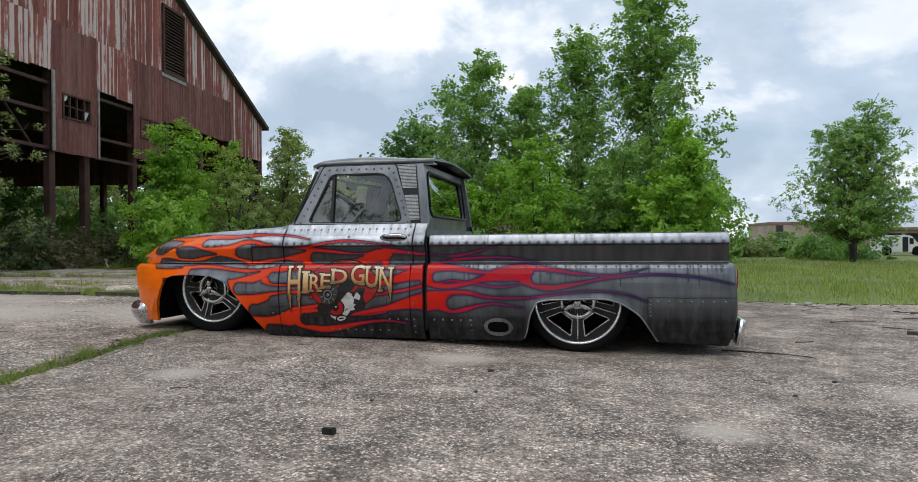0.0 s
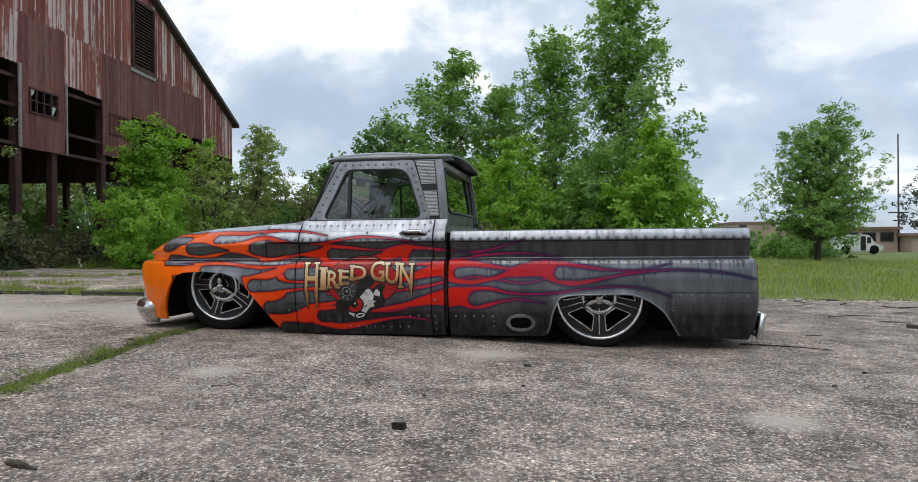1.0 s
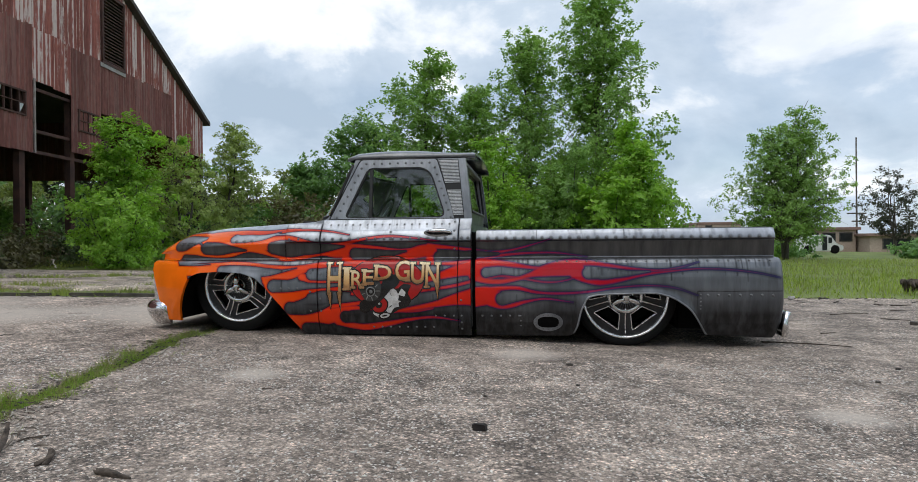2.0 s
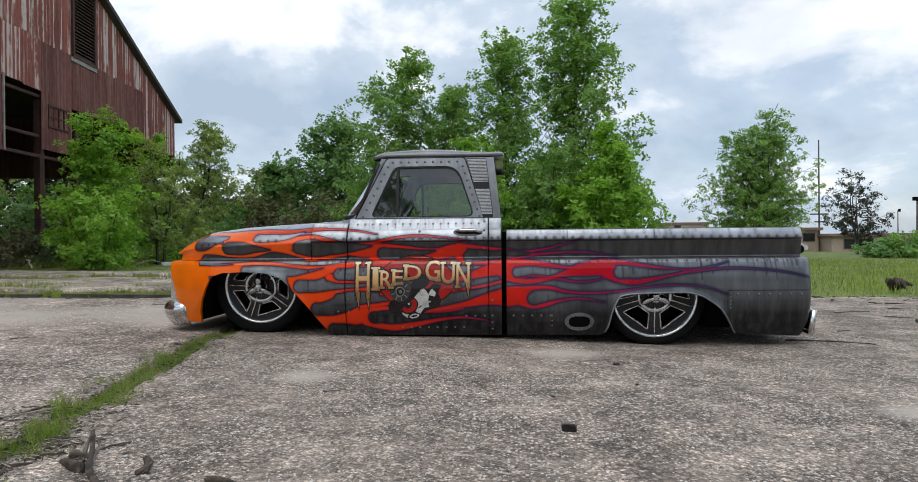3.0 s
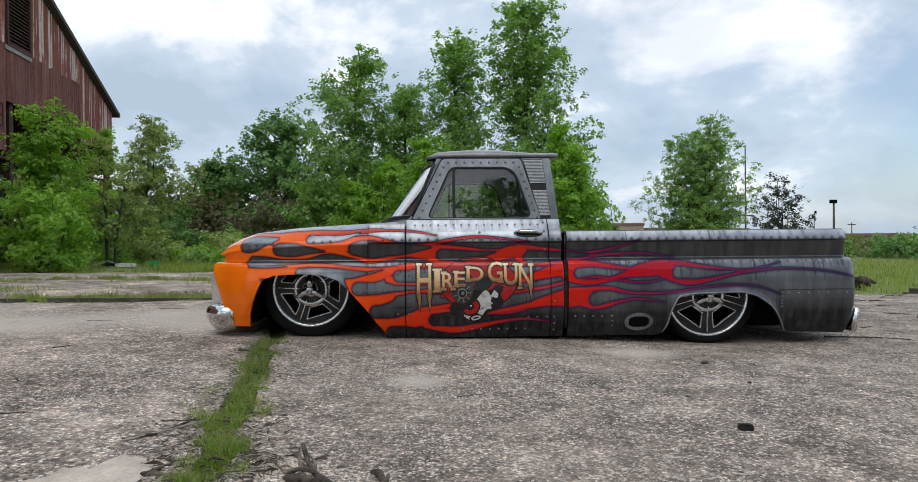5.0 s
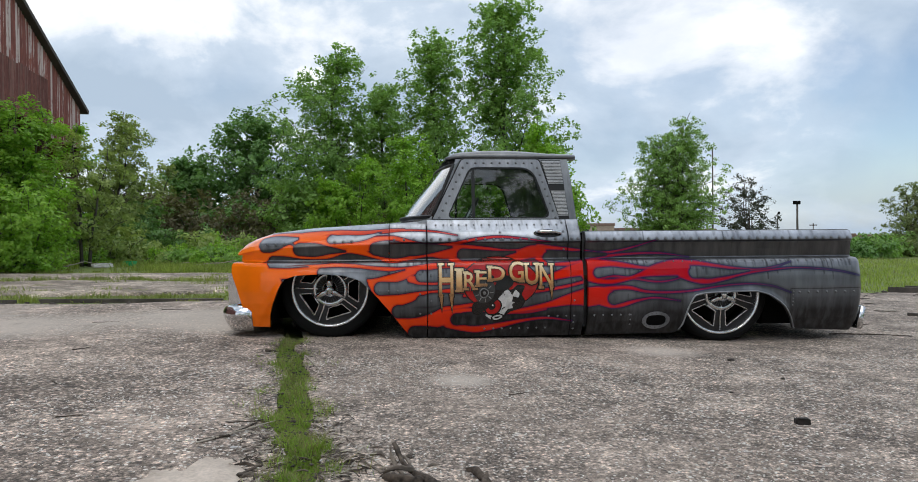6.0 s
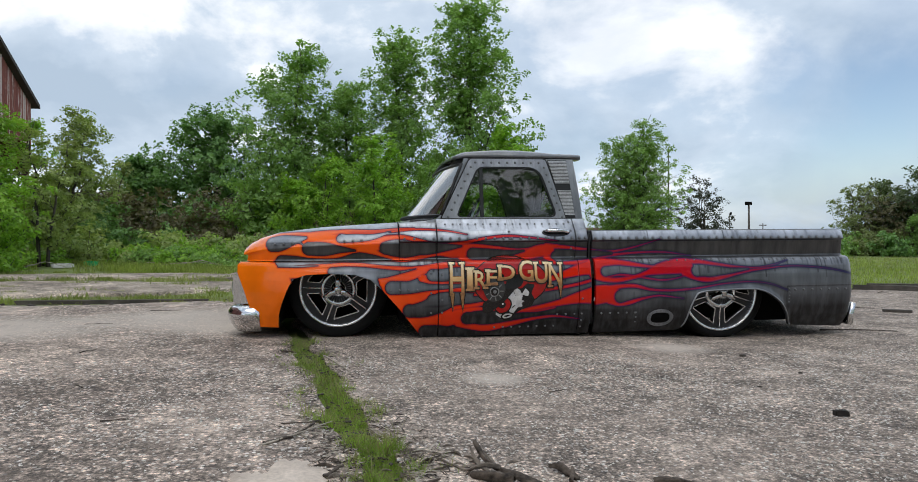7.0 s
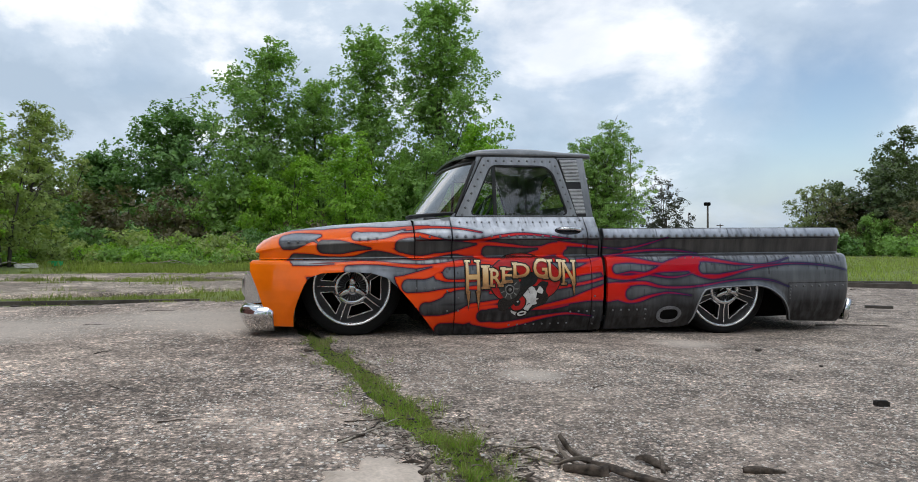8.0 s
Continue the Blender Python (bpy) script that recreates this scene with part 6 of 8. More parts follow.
# the letters stand on a bow
for ch, x0, x1, z0, z1 in LETTERS:
    decal("letter_edge", letter_mesh(ch, x0, x1, z0, z1, 0.010), 0.0082, INK, door)
    for u, ends in SERIFS[ch]:
        for top in ends:
            cx, w = x0 + (x1 - x0) * u, (0.014 if ch != "I" else 0.026)
            za, zb = (z1 - 0.010, z1 + 0.006) if top else (z0 - 0.006, z0 + 0.010)
            decal("serif_edge", quad_mesh(cx - w - 0.014, cx + w + 0.014, za - 0.008, zb + 0.008), 0.0084, INK, door)
            decal("serif", quad_mesh(cx - w - 0.006, cx + w + 0.006, za, zb), 0.0098, CREAM_ART if top else BROWN_ART, door)
    decal("letter_shade", letter_mesh(ch, x0, x1, z0, z1, 0.002), 0.0088, BROWN_ART, door)
    decal("letter", letter_mesh(ch, x0 + 0.002, x1 - 0.002, z0 + 0.004, z1 - 0.001, 0.0, 0.004), 0.0094, GOLD, door, "gold painted letter")
for x, w, za, zb in ((-2.302, 0.015, 0.318, 0.195), (-2.230, 0.015, 0.318, 0.185), (-1.516, 0.013, 0.372, 0.265)):    # legs drawn out to points
    for name, grow_by, lift_up, paint in (("letter_edge", 0.008, 0.0080, INK), ("letter_spike", 0.0, 0.0092, BROWN_ART)):
        decal(name, mesh_of("spike", [(x - w - grow_by, za, 0), (x + w + grow_by, za, 0), (x + 0.006, zb - 2 * grow_by, 0)], [(0, 1, 2)], None, False), lift_up, paint, door)

# door handle; its dark dish is only painted on as a flat black oval
hx, hz = -1.518, 0.742
decal("handle_dish", blob_mesh(hx, hz, 0.105, 0.030, 0.0), 0.002, INK, door)
bar = [on_skin(hx - 0.085, hz + 0.012, 0.012), on_skin(hx - 0.05, hz + 0.014, 0.030), on_skin(hx + 0.05, hz + 0.014, 0.030), on_skin(hx + 0.085, hz + 0.006, 0.022), on_skin(hx + 0.10, hz + 0.0, 0.008)]
part("door_handle", mesh_of("door_handle", *tube(bar, [0.008, 0.012, 0.012, 0.013, 0.010], 10), CHROME), None, door, "chrome push-button door handle")

# oval side pipe port with a riveted ring; its dark hole is a flat black decal
ox, oz = -0.733, 0.102
n = 40
ring_out = [Vector((ox + 0.103 * math.cos(2 * math.pi * k / n), oz + 0.066 * math.sin(2 * math.pi * k / n))) for k in range(n)]
ring_in = [Vector((ox + 0.074 * math.copysign(abs(math.cos(2 * math.pi * k / n)) ** 0.7, math.cos(2 * math.pi * k / n)), oz + 0.040 * math.copysign(abs(math.sin(2 * math.pi * k / n)) ** 0.7, math.sin(2 * math.pi * k / n)))) for k in range(n)]
port = part("exhaust_port", mesh_of("exhaust_port", *framed(ring_out, ring_in, lambda x, z, d: on_skin(x, z, 0.006 - d), 0.012), STEEL_PLAIN, False), None, bed_side, "riveted oval exhaust port ring")
decal("port_hole", mesh_of("hole", [(p.x, p.y, 0) for p in ring_in], [tuple(range(n))], None, False), 0.002, BLACK, port)
for k in range(16):
    a = 2 * math.pi * k / 16
    x, z = ox + 0.089 * math.cos(a), oz + 0.053 * math.sin(a)
    rivet(bed_side, x, float(skin(x, z)) - 0.006, z, 0.0055)

# bright lip round the rear arch, added black block as the shade between cab and bed, sill
pts = [on_skin(x, z + 0.004, 0.001) for x, z in zip(ARCH_R_X[1:], ARCH_R_Z[1:])]
fine = smooth_line([(p[0], p[2], p[1]) for p in pts], 5)
part("arch_lip", mesh_of("arch_lip", *tube([(float(p[0]), float(p[2]), float(p[1])) for p in fine], [0.006] * len(fine), 6), STEEL_PLAIN), None, bed_side)
part("gap_shade_block", box((CAB1 - 0.005, 4.77, 0.03), (BED0 + 0.005, 2 * MID_Y - 4.77, 0.745)), BLACK, truck)
part("sill", box((DOOR0 - 0.08, 4.725, -0.012), (CAB1, 4.80, 0.05), 0.006), BLACK, truck)


def sweep(name, path, section, mat, parent, label=""):
    """A bar with a section (out, z) along a plan path of (x, y, outward x, outward y)."""
    V = [(x + ox_ * o, y + oy_ * o, z) for x, y, ox_, oy_ in path for o, z in section]
    n = len(section)
    F = grid_faces(len(path), n) + [tuple(range(n - 1, -1, -1)), tuple(range((len(path) - 1) * n, len(path) * n))]
    return part(name, mesh_of(name, V, F, mat), None, parent, label)


def bumper_path(x_end, x_front, y_end, sgn, r=0.12, first=1):
    """Plan of a bumper: from the near end round the corner, across, and back."""
    half = [(x_end, y_end, 0.0, -1.0), (x_front - sgn * r, y_end, 0.0, -1.0)] if first == 1 else []
    for k in range(first, 9):
        a = math.pi / 2 * k / 8
        half.append((x_front - sgn * r + sgn * r * math.sin(a), y_end + r - r * math.cos(a), sgn * math.sin(a), -math.cos(a)))
    far = [(x, 2 * MID_Y - y, a, -b) for x, y, a, b in reversed(half)]
    return half + far


C_FRONT = [(0.0, 0.055), (0.012, 0.056), (0.034, 0.080), (0.058, 0.115), (0.073, 0.150), (0.077, 0.178), (0.073, 0.202), (0.058, 0.225), (0.034, 0.238), (-0.012, 0.240), (-0.012, 0.058)]
sweep("front_bumper", bumper_path(-3.635, -3.803, 4.810, -1), C_FRONT, CHROME, truck, "chrome front bumper")
C_REAR = [(0.0, 0.005), (0.014, 0.002), (0.028, 0.02), (0.034, 0.07), (0.040, 0.12), (0.05, 0.155), (0.046, 0.175), (0.02, 0.182), (-0.012, 0.178), (-0.012, 0.01)]
sweep("rear_bumper", bumper_path(0.82, 0.865, 4.654, 1, 0.05, 4), C_REAR, CHROME, truck, "chrome rear bumper")

# grille, lamps and valance at the nose
grille = part("grille", box((-3.77, 4.97, 0.26), (-3.70, 2 * MID_Y - 4.97, 0.54), 0.01), BLACK, truck, "chrome-barred grille")
for k in range(6):
    z = 0.285 + k * 0.046
    part("grille_bar", box((-3.795, 5.0, z - 0.008), (-3.76, 2 * MID_Y - 5.0, z + 0.008), 0.004), CHROME, grille)
for s in (1, -1):
    yc = 5.07 if s == 1 else 2 * MID_Y - 5.07
    y0, y1 = yc - 0.14, yc + 0.14
    surround = part("lamp_surround", box((-3.842, y0 - 0.03, 0.225), (-3.69, y1 + 0.03, 0.470), 0.018), CHROME, truck, "chrome headlamp surround")
    lamp_v, lamp_f = lathe([(0.001, -0.035), (0.05, -0.03), (0.085, -0.012), (0.092, 0.0), (0.10, 0.004), (0.10, 0.02)], 32)
    turn = Matrix.Translation((-3.842, yc, 0.35)) @ Matrix.Rotation(radians(-90), 4, "Z")
    part("headlamp", mesh_of("headlamp", [turn @ Vector(v) for v in lamp_v], lamp_f, SATIN), None, surround)
part("valance", box((-3.72, 4.96, 0.08), (-3.62, 2 * MID_Y - 4.96, 0.25), 0.02), BLACK, truck)
part("nose_panel", box((-3.745, 4.95, 0.535), (-3.64, 2 * MID_Y - 4.95, 0.64), 0.012), surface("orange_paint", (0.80, 0.16, 0.008), (0.86, 0.19, 0.01), 4, 50, (0.3, 0.4), relief=0.0, coat=0.3), truck, "orange nose panel")
for s in (1, -1):
    y = 4.735 if s == 1 else 2 * MID_Y - 4.735
    lamp = part("tail_lamp", box((0.828, min(y, y + s * 0.07), 0.36), (0.868, max(y, y + s * 0.07), 0.52), 0.012), CHROME, truck, "chrome-rimmed tail lamp")
    part("lens", box((0.865, min(y + s * 0.012, y + s * 0.058), 0.375), (0.875, max(y + s * 0.012, y + s * 0.058), 0.505), 0.004), RED_ART, lamp)

# inside the cab
seat = part("seat_base", box((-2.0, 4.90, 0.30), (-1.45, 2 * MID_Y - 4.90, 0.52), 0.05), VINYL, truck, "dark vinyl bench seat")
part("seat_back", box((-1.50, 4.90, 0.48), (-1.36, 2 * MID_Y - 4.90, 0.93), 0.05), VINYL, truck)
part("dashboard", box((-2.42, 4.84, 0.62), (-2.22, 2 * MID_Y - 4.84, 0.845), 0.03), VINYL, truck)
wheel_ring = [Matrix.Translation((-2.06, 5.22, 0.86)) @ Matrix.Rotation(radians(-62), 4, "Y") @ Vector((0.19 * math.cos(2 * math.pi * k / 32), 0.19 * math.sin(2 * math.pi * k / 32), 0)) for k in range(33)]
steer = part("steering_wheel", mesh_of("steering_wheel", *tube(wheel_ring, [0.012] * 33, 8, False), VINYL), None, truck)
part("steering_column", mesh_of("steering_column", *tube([(-2.06, 5.22, 0.86), (-2.3, 5.22, 0.74)], [0.03, 0.03], 10), VINYL), None, steer)
for k in range(3):
    part("spoke", mesh_of("spoke", *tube([(-2.06, 5.22, 0.86), wheel_ring[k * 10 + 3]], [0.01, 0.008], 6), SATIN), None, steer)
part("rear_view_mirror", box((-2.22, 5.52, 1.17), (-2.20, 5.74, 1.23), 0.008), SEAL, truck)
# ---- trees, bushes and grass ----
def leaves_mesh(name, pts, size, rng, mat, axis):
    """A crown: one folded leaf of two faces for each point."""
    n = len(pts)
    out = pts - np.array(axis)                      # leaves turn outwards and up to the light
    out /= np.linalg.norm(out, axis=1)[:, None] + 1e-6
    nrm = rng.normal(size=(n, 3)) * 0.62 + out * 0.75 + np.array([0, 0, 0.55])
    nrm /= np.linalg.norm(nrm, axis=1)[:, None]
    a = np.cross(nrm, rng.normal(size=(n, 3)))
    a /= np.linalg.norm(a, axis=1)[:, None]
    b = np.cross(nrm, a)
    s = (size * rng.uniform(0.65, 1.35, n))[:, None]
    tip, foot = pts + a * s * 0.62, pts - a * s * 0.55
    l, r = pts + b * s * 0.36 + nrm * s * 0.08, pts - b * s * 0.36 + nrm * s * 0.08
    v = np.stack([foot, l, tip, r], 1).reshape(-1, 3)
    k = np.arange(n)[:, None] * 4
    loops = np.concatenate([k + [0, 1, 2], k + [0, 2, 3]], 1).reshape(-1)
    me = bpy.data.meshes.new(name)
    me.vertices.add(len(v)), me.loops.add(len(loops)), me.polygons.add(2 * n)
    me.vertices.foreach_set("co", v.astype(np.float32).ravel())
    me.loops.foreach_set("vertex_index", loops.astype(np.int32))
    me.polygons.foreach_set("loop_start", (np.arange(2 * n) * 3).astype(np.int32))
    me.update(calc_edges=True)
    me.materials.append(mat)
    return me


PROFILES = {"poplar": ((0, 0.2, 0.45, 0.65, 0.8, 0.92, 1), (1.3, 1.55, 1.5, 1.22, 0.88, 0.55, 0.16)), "broad": ((0, 0.2, 0.4, 0.55, 0.74, 0.87, 1), (1.3, 1.4, 1.25, 1.15, 1.12, 0.72, 0.2)),
            "column": ((0, 0.25, 0.5, 0.75, 1), (0.7, 1.0, 0.85, 0.55, 0.12)), "egg": ((0, 0.12, 0.28, 0.5, 0.7, 0.86, 1), (0.62, 0.92, 1.0, 0.88, 0.66, 0.4, 0.1)),
            "round": ((0, 0.2, 0.5, 0.75, 0.9, 1), (0.8, 1.0, 0.95, 0.75, 0.48, 0.15))}


def profile(kind, f):
    """The crown's half-width at a share f of its height."""
    return float(np.interp(f, *PROFILES[kind]))


def grow(name, label, x, y, height, radius, mat, seed, kind="egg", base=0.2, stems=1, limbs=26, leaves=9000, leaf=0.17, clump=0.34, trunk=0.13, category="tree", group="", fork=False):
    """A tree or bush: wandering stems, rising limbs with side twigs, and leaves in small bunches round the twigs."""
    rng, r = np.random.default_rng(seed), random.Random(seed)
    z0 = float(ground_z(x, y)) - 0.08
    t = thing(name, (x, y, z0), label, category, group)
    wood, spots = [], []
    for s in range(stems):
        a = 2 * math.pi * (s + r.random()) / stems
        out = 0.0 if stems == 1 else (0.02 if fork else 0.12) * radius
        foot = Vector((x + out * math.cos(a), y + out * math.sin(a), z0))
        lean = Vector((math.cos(a), math.sin(a), 0)) * ((0.27 if fork else 0.45) * radius if stems > 1 else 0.08 * radius)
        h = height * ((r.uniform(0.80, 0.88) if fork else r.uniform(0.78, 0.96)) if s else 1.0) * 0.95
        line = []
        for k in range(9):
            f = k / 8
            g = max(0.0, f - 0.1) / 0.9 if fork else f
            line.append(foot + lean * g**(0.8 if fork else 1.3) + Vector((r.gauss(0, 0.015) * height * g, r.gauss(0, 0.015) * height * g, h * f)))
        wood.append(tube(line, [trunk * (1 - 0.88 * k / 8) / stems**0.35 for k in range(9)], 7))
        count = max(4, limbs // stems)
        for k in range(count):
            f = base + (0.97 - base) * ((k + r.random()) / count)
            g = (f - base) / (1 - base)
            reach = radius * profile(kind, g) * r.uniform(0.5 if kind in ("poplar", "broad") else 0.7, 1.05) * (0.86 if fork else 0.72 if stems > 1 else 1)
            az = k * 2.39996 + r.uniform(-0.5, 0.5)
            reach *= 1 + (0.26 if kind in ("poplar", "broad") else 0.12) * math.sin(2 * az + 13 * f + seed)      # lobes
            rise = r.uniform(0.5, 1.1) * (1.5 if kind in ("column", "poplar", "broad") else 1.0)
            f0 = max(base * 0.7, f - rise * reach / h)
            i, j = min(7, int(f0 * 8)), min(7, int(f * 8))
            p = line[i].lerp(line[i + 1], f0 * 8 - i)
            tip = line[j].lerp(line[j + 1], f * 8 - j) + Vector((math.cos(az), math.sin(az), 0)) * reach
            limb = []
            for q in range(5):
                w = q / 4
                limb.append(p.lerp(tip, w) + Vector((r.gauss(0, 0.05), r.gauss(0, 0.05), r.gauss(0, 0.04) + 0.12 * reach * math.sin(math.pi * w))) * (q > 0))
            thick = trunk * (1 - 0.8 * f) * 0.42 / stems**0.3
            wood.append(tube(limb, [max(0.006, thick * (1 - 0.85 * q / 4)) for q in range(5)], 4, False))
            for q in range(1, 5):
                spots.append((limb[q], 0.55 + 0.45 * q / 4))
                for _ in range(2):
                    e = limb[q] + Vector((r.gauss(0, 1), r.gauss(0, 1), r.gauss(0.25, 0.7))).normalized() * reach * r.uniform(0.14, 0.30)
                    wood.append(tube([limb[q], e], [max(0.005, thick * 0.3), 0.004], 3, False))
                    spots.append((e, 0.95))
        spots += [(line[8], 0.7), (line[7], 0.9)]
    part("trunk", mesh_of("trunk", *join(*wood), BARK), None, t, "grey-brown trunk and limbs")
    pos = np.array([tuple(p) for p, _ in spots])
    wide = np.array([w for _, w in spots]) * rng.uniform(0.4, 1.35, len(spots))
    bunches = max(40, leaves // 16)
    pick = rng.choice(len(spots), size=bunches, p=wide**2 / (wide**2).sum())
    off = rng.normal(size=(bunches, 3))
    off *= (rng.random(bunches) ** 0.45 / np.linalg.norm(off, axis=1))[:, None]
    middle = pos[pick] + off * np.array([1, 1, 0.8]) * (clump * 1.2 * wide[pick])[:, None]
    jit = rng.normal(size=(leaves, 3))
    jit *= (rng.random(leaves) ** 0.4 / np.linalg.norm(jit, axis=1))[:, None]
    pts = middle[rng.integers(0, bunches, leaves)] + jit * np.array([1, 1, 0.75]) * leaf * 1.75
    pts[:, 2] = np.maximum(pts[:, 2], z0 + 0.12)
    part("crown", leaves_mesh("crown", pts, leaf, rng, mat, (x, y, z0 + 0.4 * height)), None, t)
    return t


def by_shed(u, w):
    p = on_wall(u, 0, w)
    return p.x, p.y


grow("poplar", "tall slender green poplar with open upper crown", -5.5, 29.0, 9.6, 1.8, LEAF, 11, "poplar", 0.10, 1, 54, 28000, 0.125, 0.52)
grow("poplar", "slender mid-height green poplar in a thicket", -3.4, 31.0, 8.4, 1.4, LEAF, 12, "poplar", 0.10, 1, 44, 21000, 0.125, 0.5)
grow("poplar", "tall dark green poplar with a narrow top", -1.0, 31.0, 11.2, 1.7, LEAF, 13, "poplar", 0.10, 1, 60, 30000, 0.125, 0.52)
grow("poplar", "tallest poplar with a broad broken crown", 1.9, 29.0, 12.4, 2.05, LEAF, 14, "broad", 0.10, 1, 72, 38000, 0.13, 0.54, 0.17)
grow("young_tree", "bright green young tree at a thicket edge", 3.4, 25.0, 5.8, 1.6, LEAF_BRIGHT, 15, "egg", 0.06, 2, 60, 20000, 0.105, 0.32, 0.08)
grow("young_tree", "bright green young tree before the poplars", -2.2, 24.0, 5.0, 1.5, LEAF_BRIGHT, 16, "column", 0.06, 2, 36, 11000, 0.10, 0.28, 0.07)
grow("young_tree", "light green young tree before the poplars", -4.6, 26.0, 4.4, 2.0, LEAF_BRIGHT, 17, "egg", 0.05, 3, 36, 13000, 0.10, 0.32, 0.07)
grow("young_tree", "green young tree in a thicket", 0.6, 26.0, 5.0, 2.0, LEAF, 18, "egg", 0.05, 3, 36, 13000, 0.10, 0.32, 0.07)
grow("young_tree", "fresh green young tree low in a thicket", 1.9, 24.5, 3.6, 1.5, LEAF_BRIGHT, 19, "egg", 0.05, 3, 26, 5000, 0.14, 0.3, 0.06)
grow("round_tree", "lone tree with a rounded egg-shaped crown and forked trunk", 10.1, 30.5, 7.45, 2.6, LEAF_SOFT, 21, "egg", 0.20, 5, 180, 42000, 0.088, 0.27, 0.15, fork=True)
grow("sparse_tree", "thin dark tree with a sparse crown", 23.5, 48.0, 6.4, 2.4, LEAF_GREY, 22, "round", 0.28, 3, 54, 4200, 0.14, 0.26, 0.11, fork=True)
grow("dark_tree", "broad dark green tree", -11.5, 41.5, 8.9, 3.9, LEAF_DARK, 23, "round", 0.18, 1, 56, 24000, 0.19, 0.46, 0.2)
grow("dark_tree", "lower dark green tree beside a taller one", -15.6, 42.0, 5.9, 2.5, LEAF_DARK, 24, "round", 0.15, 1, 44, 19000, 0.19, 0.44, 0.17)
grow("pale_tree", "open pale green tree beside the shed", -13.5, 25.5, 5.9, 2.0, LEAF_PALE, 25, "egg", 0.18, 2, 46, 14000, 0.09, 0.3, 0.09)
grow("pale_tree", "thin pale tree with few leaves", -10.6, 17.5, 3.9, 1.2, LEAF_PALE, 26, "egg", 0.25, 2, 32, 5000, 0.075, 0.2, 0.06)
grow("young_tree", "bright green sapling clump before the shed", -11.05, 15.6, 4.2, 1.0, LEAF_BRIGHT, 27, "column", 0.05, 3, 40, 13000, 0.085, 0.24, 0.06)
grow("young_tree", "leafy green sapling beside the shed", -12.3, 19.0, 4.0, 1.3, LEAF_BRIGHT, 28, "egg", 0.05, 3, 34, 10000, 0.09, 0.25, 0.06)
grow("bush", "dense green bush before the shed", -10.2, 14.0, 2.1, 1.2, LEAF_BRIGHT, 29, "round", 0.03, 4, 36, 9000, 0.075, 0.22, 0.04, "bush")
grow("shade_tree", "grey-green branch-hung tree close by the shed", -11.9, 10.2, 4.9, 1.6, LEAF_OLIVE, 30, "egg", 0.1, 2, 34, 4200, 0.065, 0.2, 0.08)
grow("far_tree", "large dark tree at the field's edge", 35.2, 40.0, 8.0, 3.0, LEAF_DEEP, 31, "round", 0.12, 2, 60, 15000, 0.17, 0.5, 0.25)
grow("far_tree", "tall dark tree behind others at the field's edge", 40.5, 40.5, 10.4, 4.0, LEAF_DEEP, 33, "round", 0.1, 2, 60, 16000, 0.18, 0.55, 0.27)
grow("far_tree", "dark green tree among others at the field's edge", 34.2, 41.8, 5.8, 2.5, LEAF_DEEP, 40, "round", 0.04, 3, 56, 11000, 0.15, 0.45, 0.15)
grow("far_tree", "dark green tree before taller ones at the field's edge", 36.8, 39.0, 6.2, 2.6, LEAF_DEEP, 41, "round", 0.04, 3, 56, 11000, 0.15, 0.45, 0.15)
grow("willow", "feathery pale grey-green tree at the field's edge", 31.6, 42.4, 5.4, 2.4, LEAF_OLIVE, 32, "round", 0.05, 3, 70, 12000, 0.11, 0.36, 0.12)
grow("thicket_bush", "bare brown-grey thicket at the field's edge", 33.0, 40.4, 4.9, 2.7, LEAF_BROWN, 35, "round", 0.03, 4, 80, 13000, 0.10, 0.38, 0.1, "bush")
grow("thicket_bush", "brown-green thicket at the field's edge", 35.6, 38.0, 4.2, 2.7, LEAF_BROWN, 36, "round", 0.03, 4, 70, 12000, 0.11, 0.38, 0.1, "bush")
grow("bush", "olive bush below dark trees", 34.6, 36.8, 2.8, 1.7, LEAF_OLIVE, 37, "round", 0.04, 3, 40, 8000, 0.11, 0.32, 0.06, "bush")
grow("bush", "yellow-green bush below dark trees", 33.2, 37.8, 3.1, 1.3, LEAF, 38, "round", 0.04, 3, 40, 7000, 0.11, 0.3, 0.06, "bush")
grow("bush", "low olive bush at the field's edge", 31.2, 39.6, 2.0, 1.8, LEAF_OLIVE, 39, "round", 0.04, 3, 40, 7000, 0.11, 0.32, 0.05, "bush")
grow("bush", "bright yellow-green bush in the field", 29.0, 29.0, 3.6, 1.7, LEAF_BRIGHT, 34, "round", 0.04, 3, 40, 9000, 0.1, 0.32, 0.06, "bush")

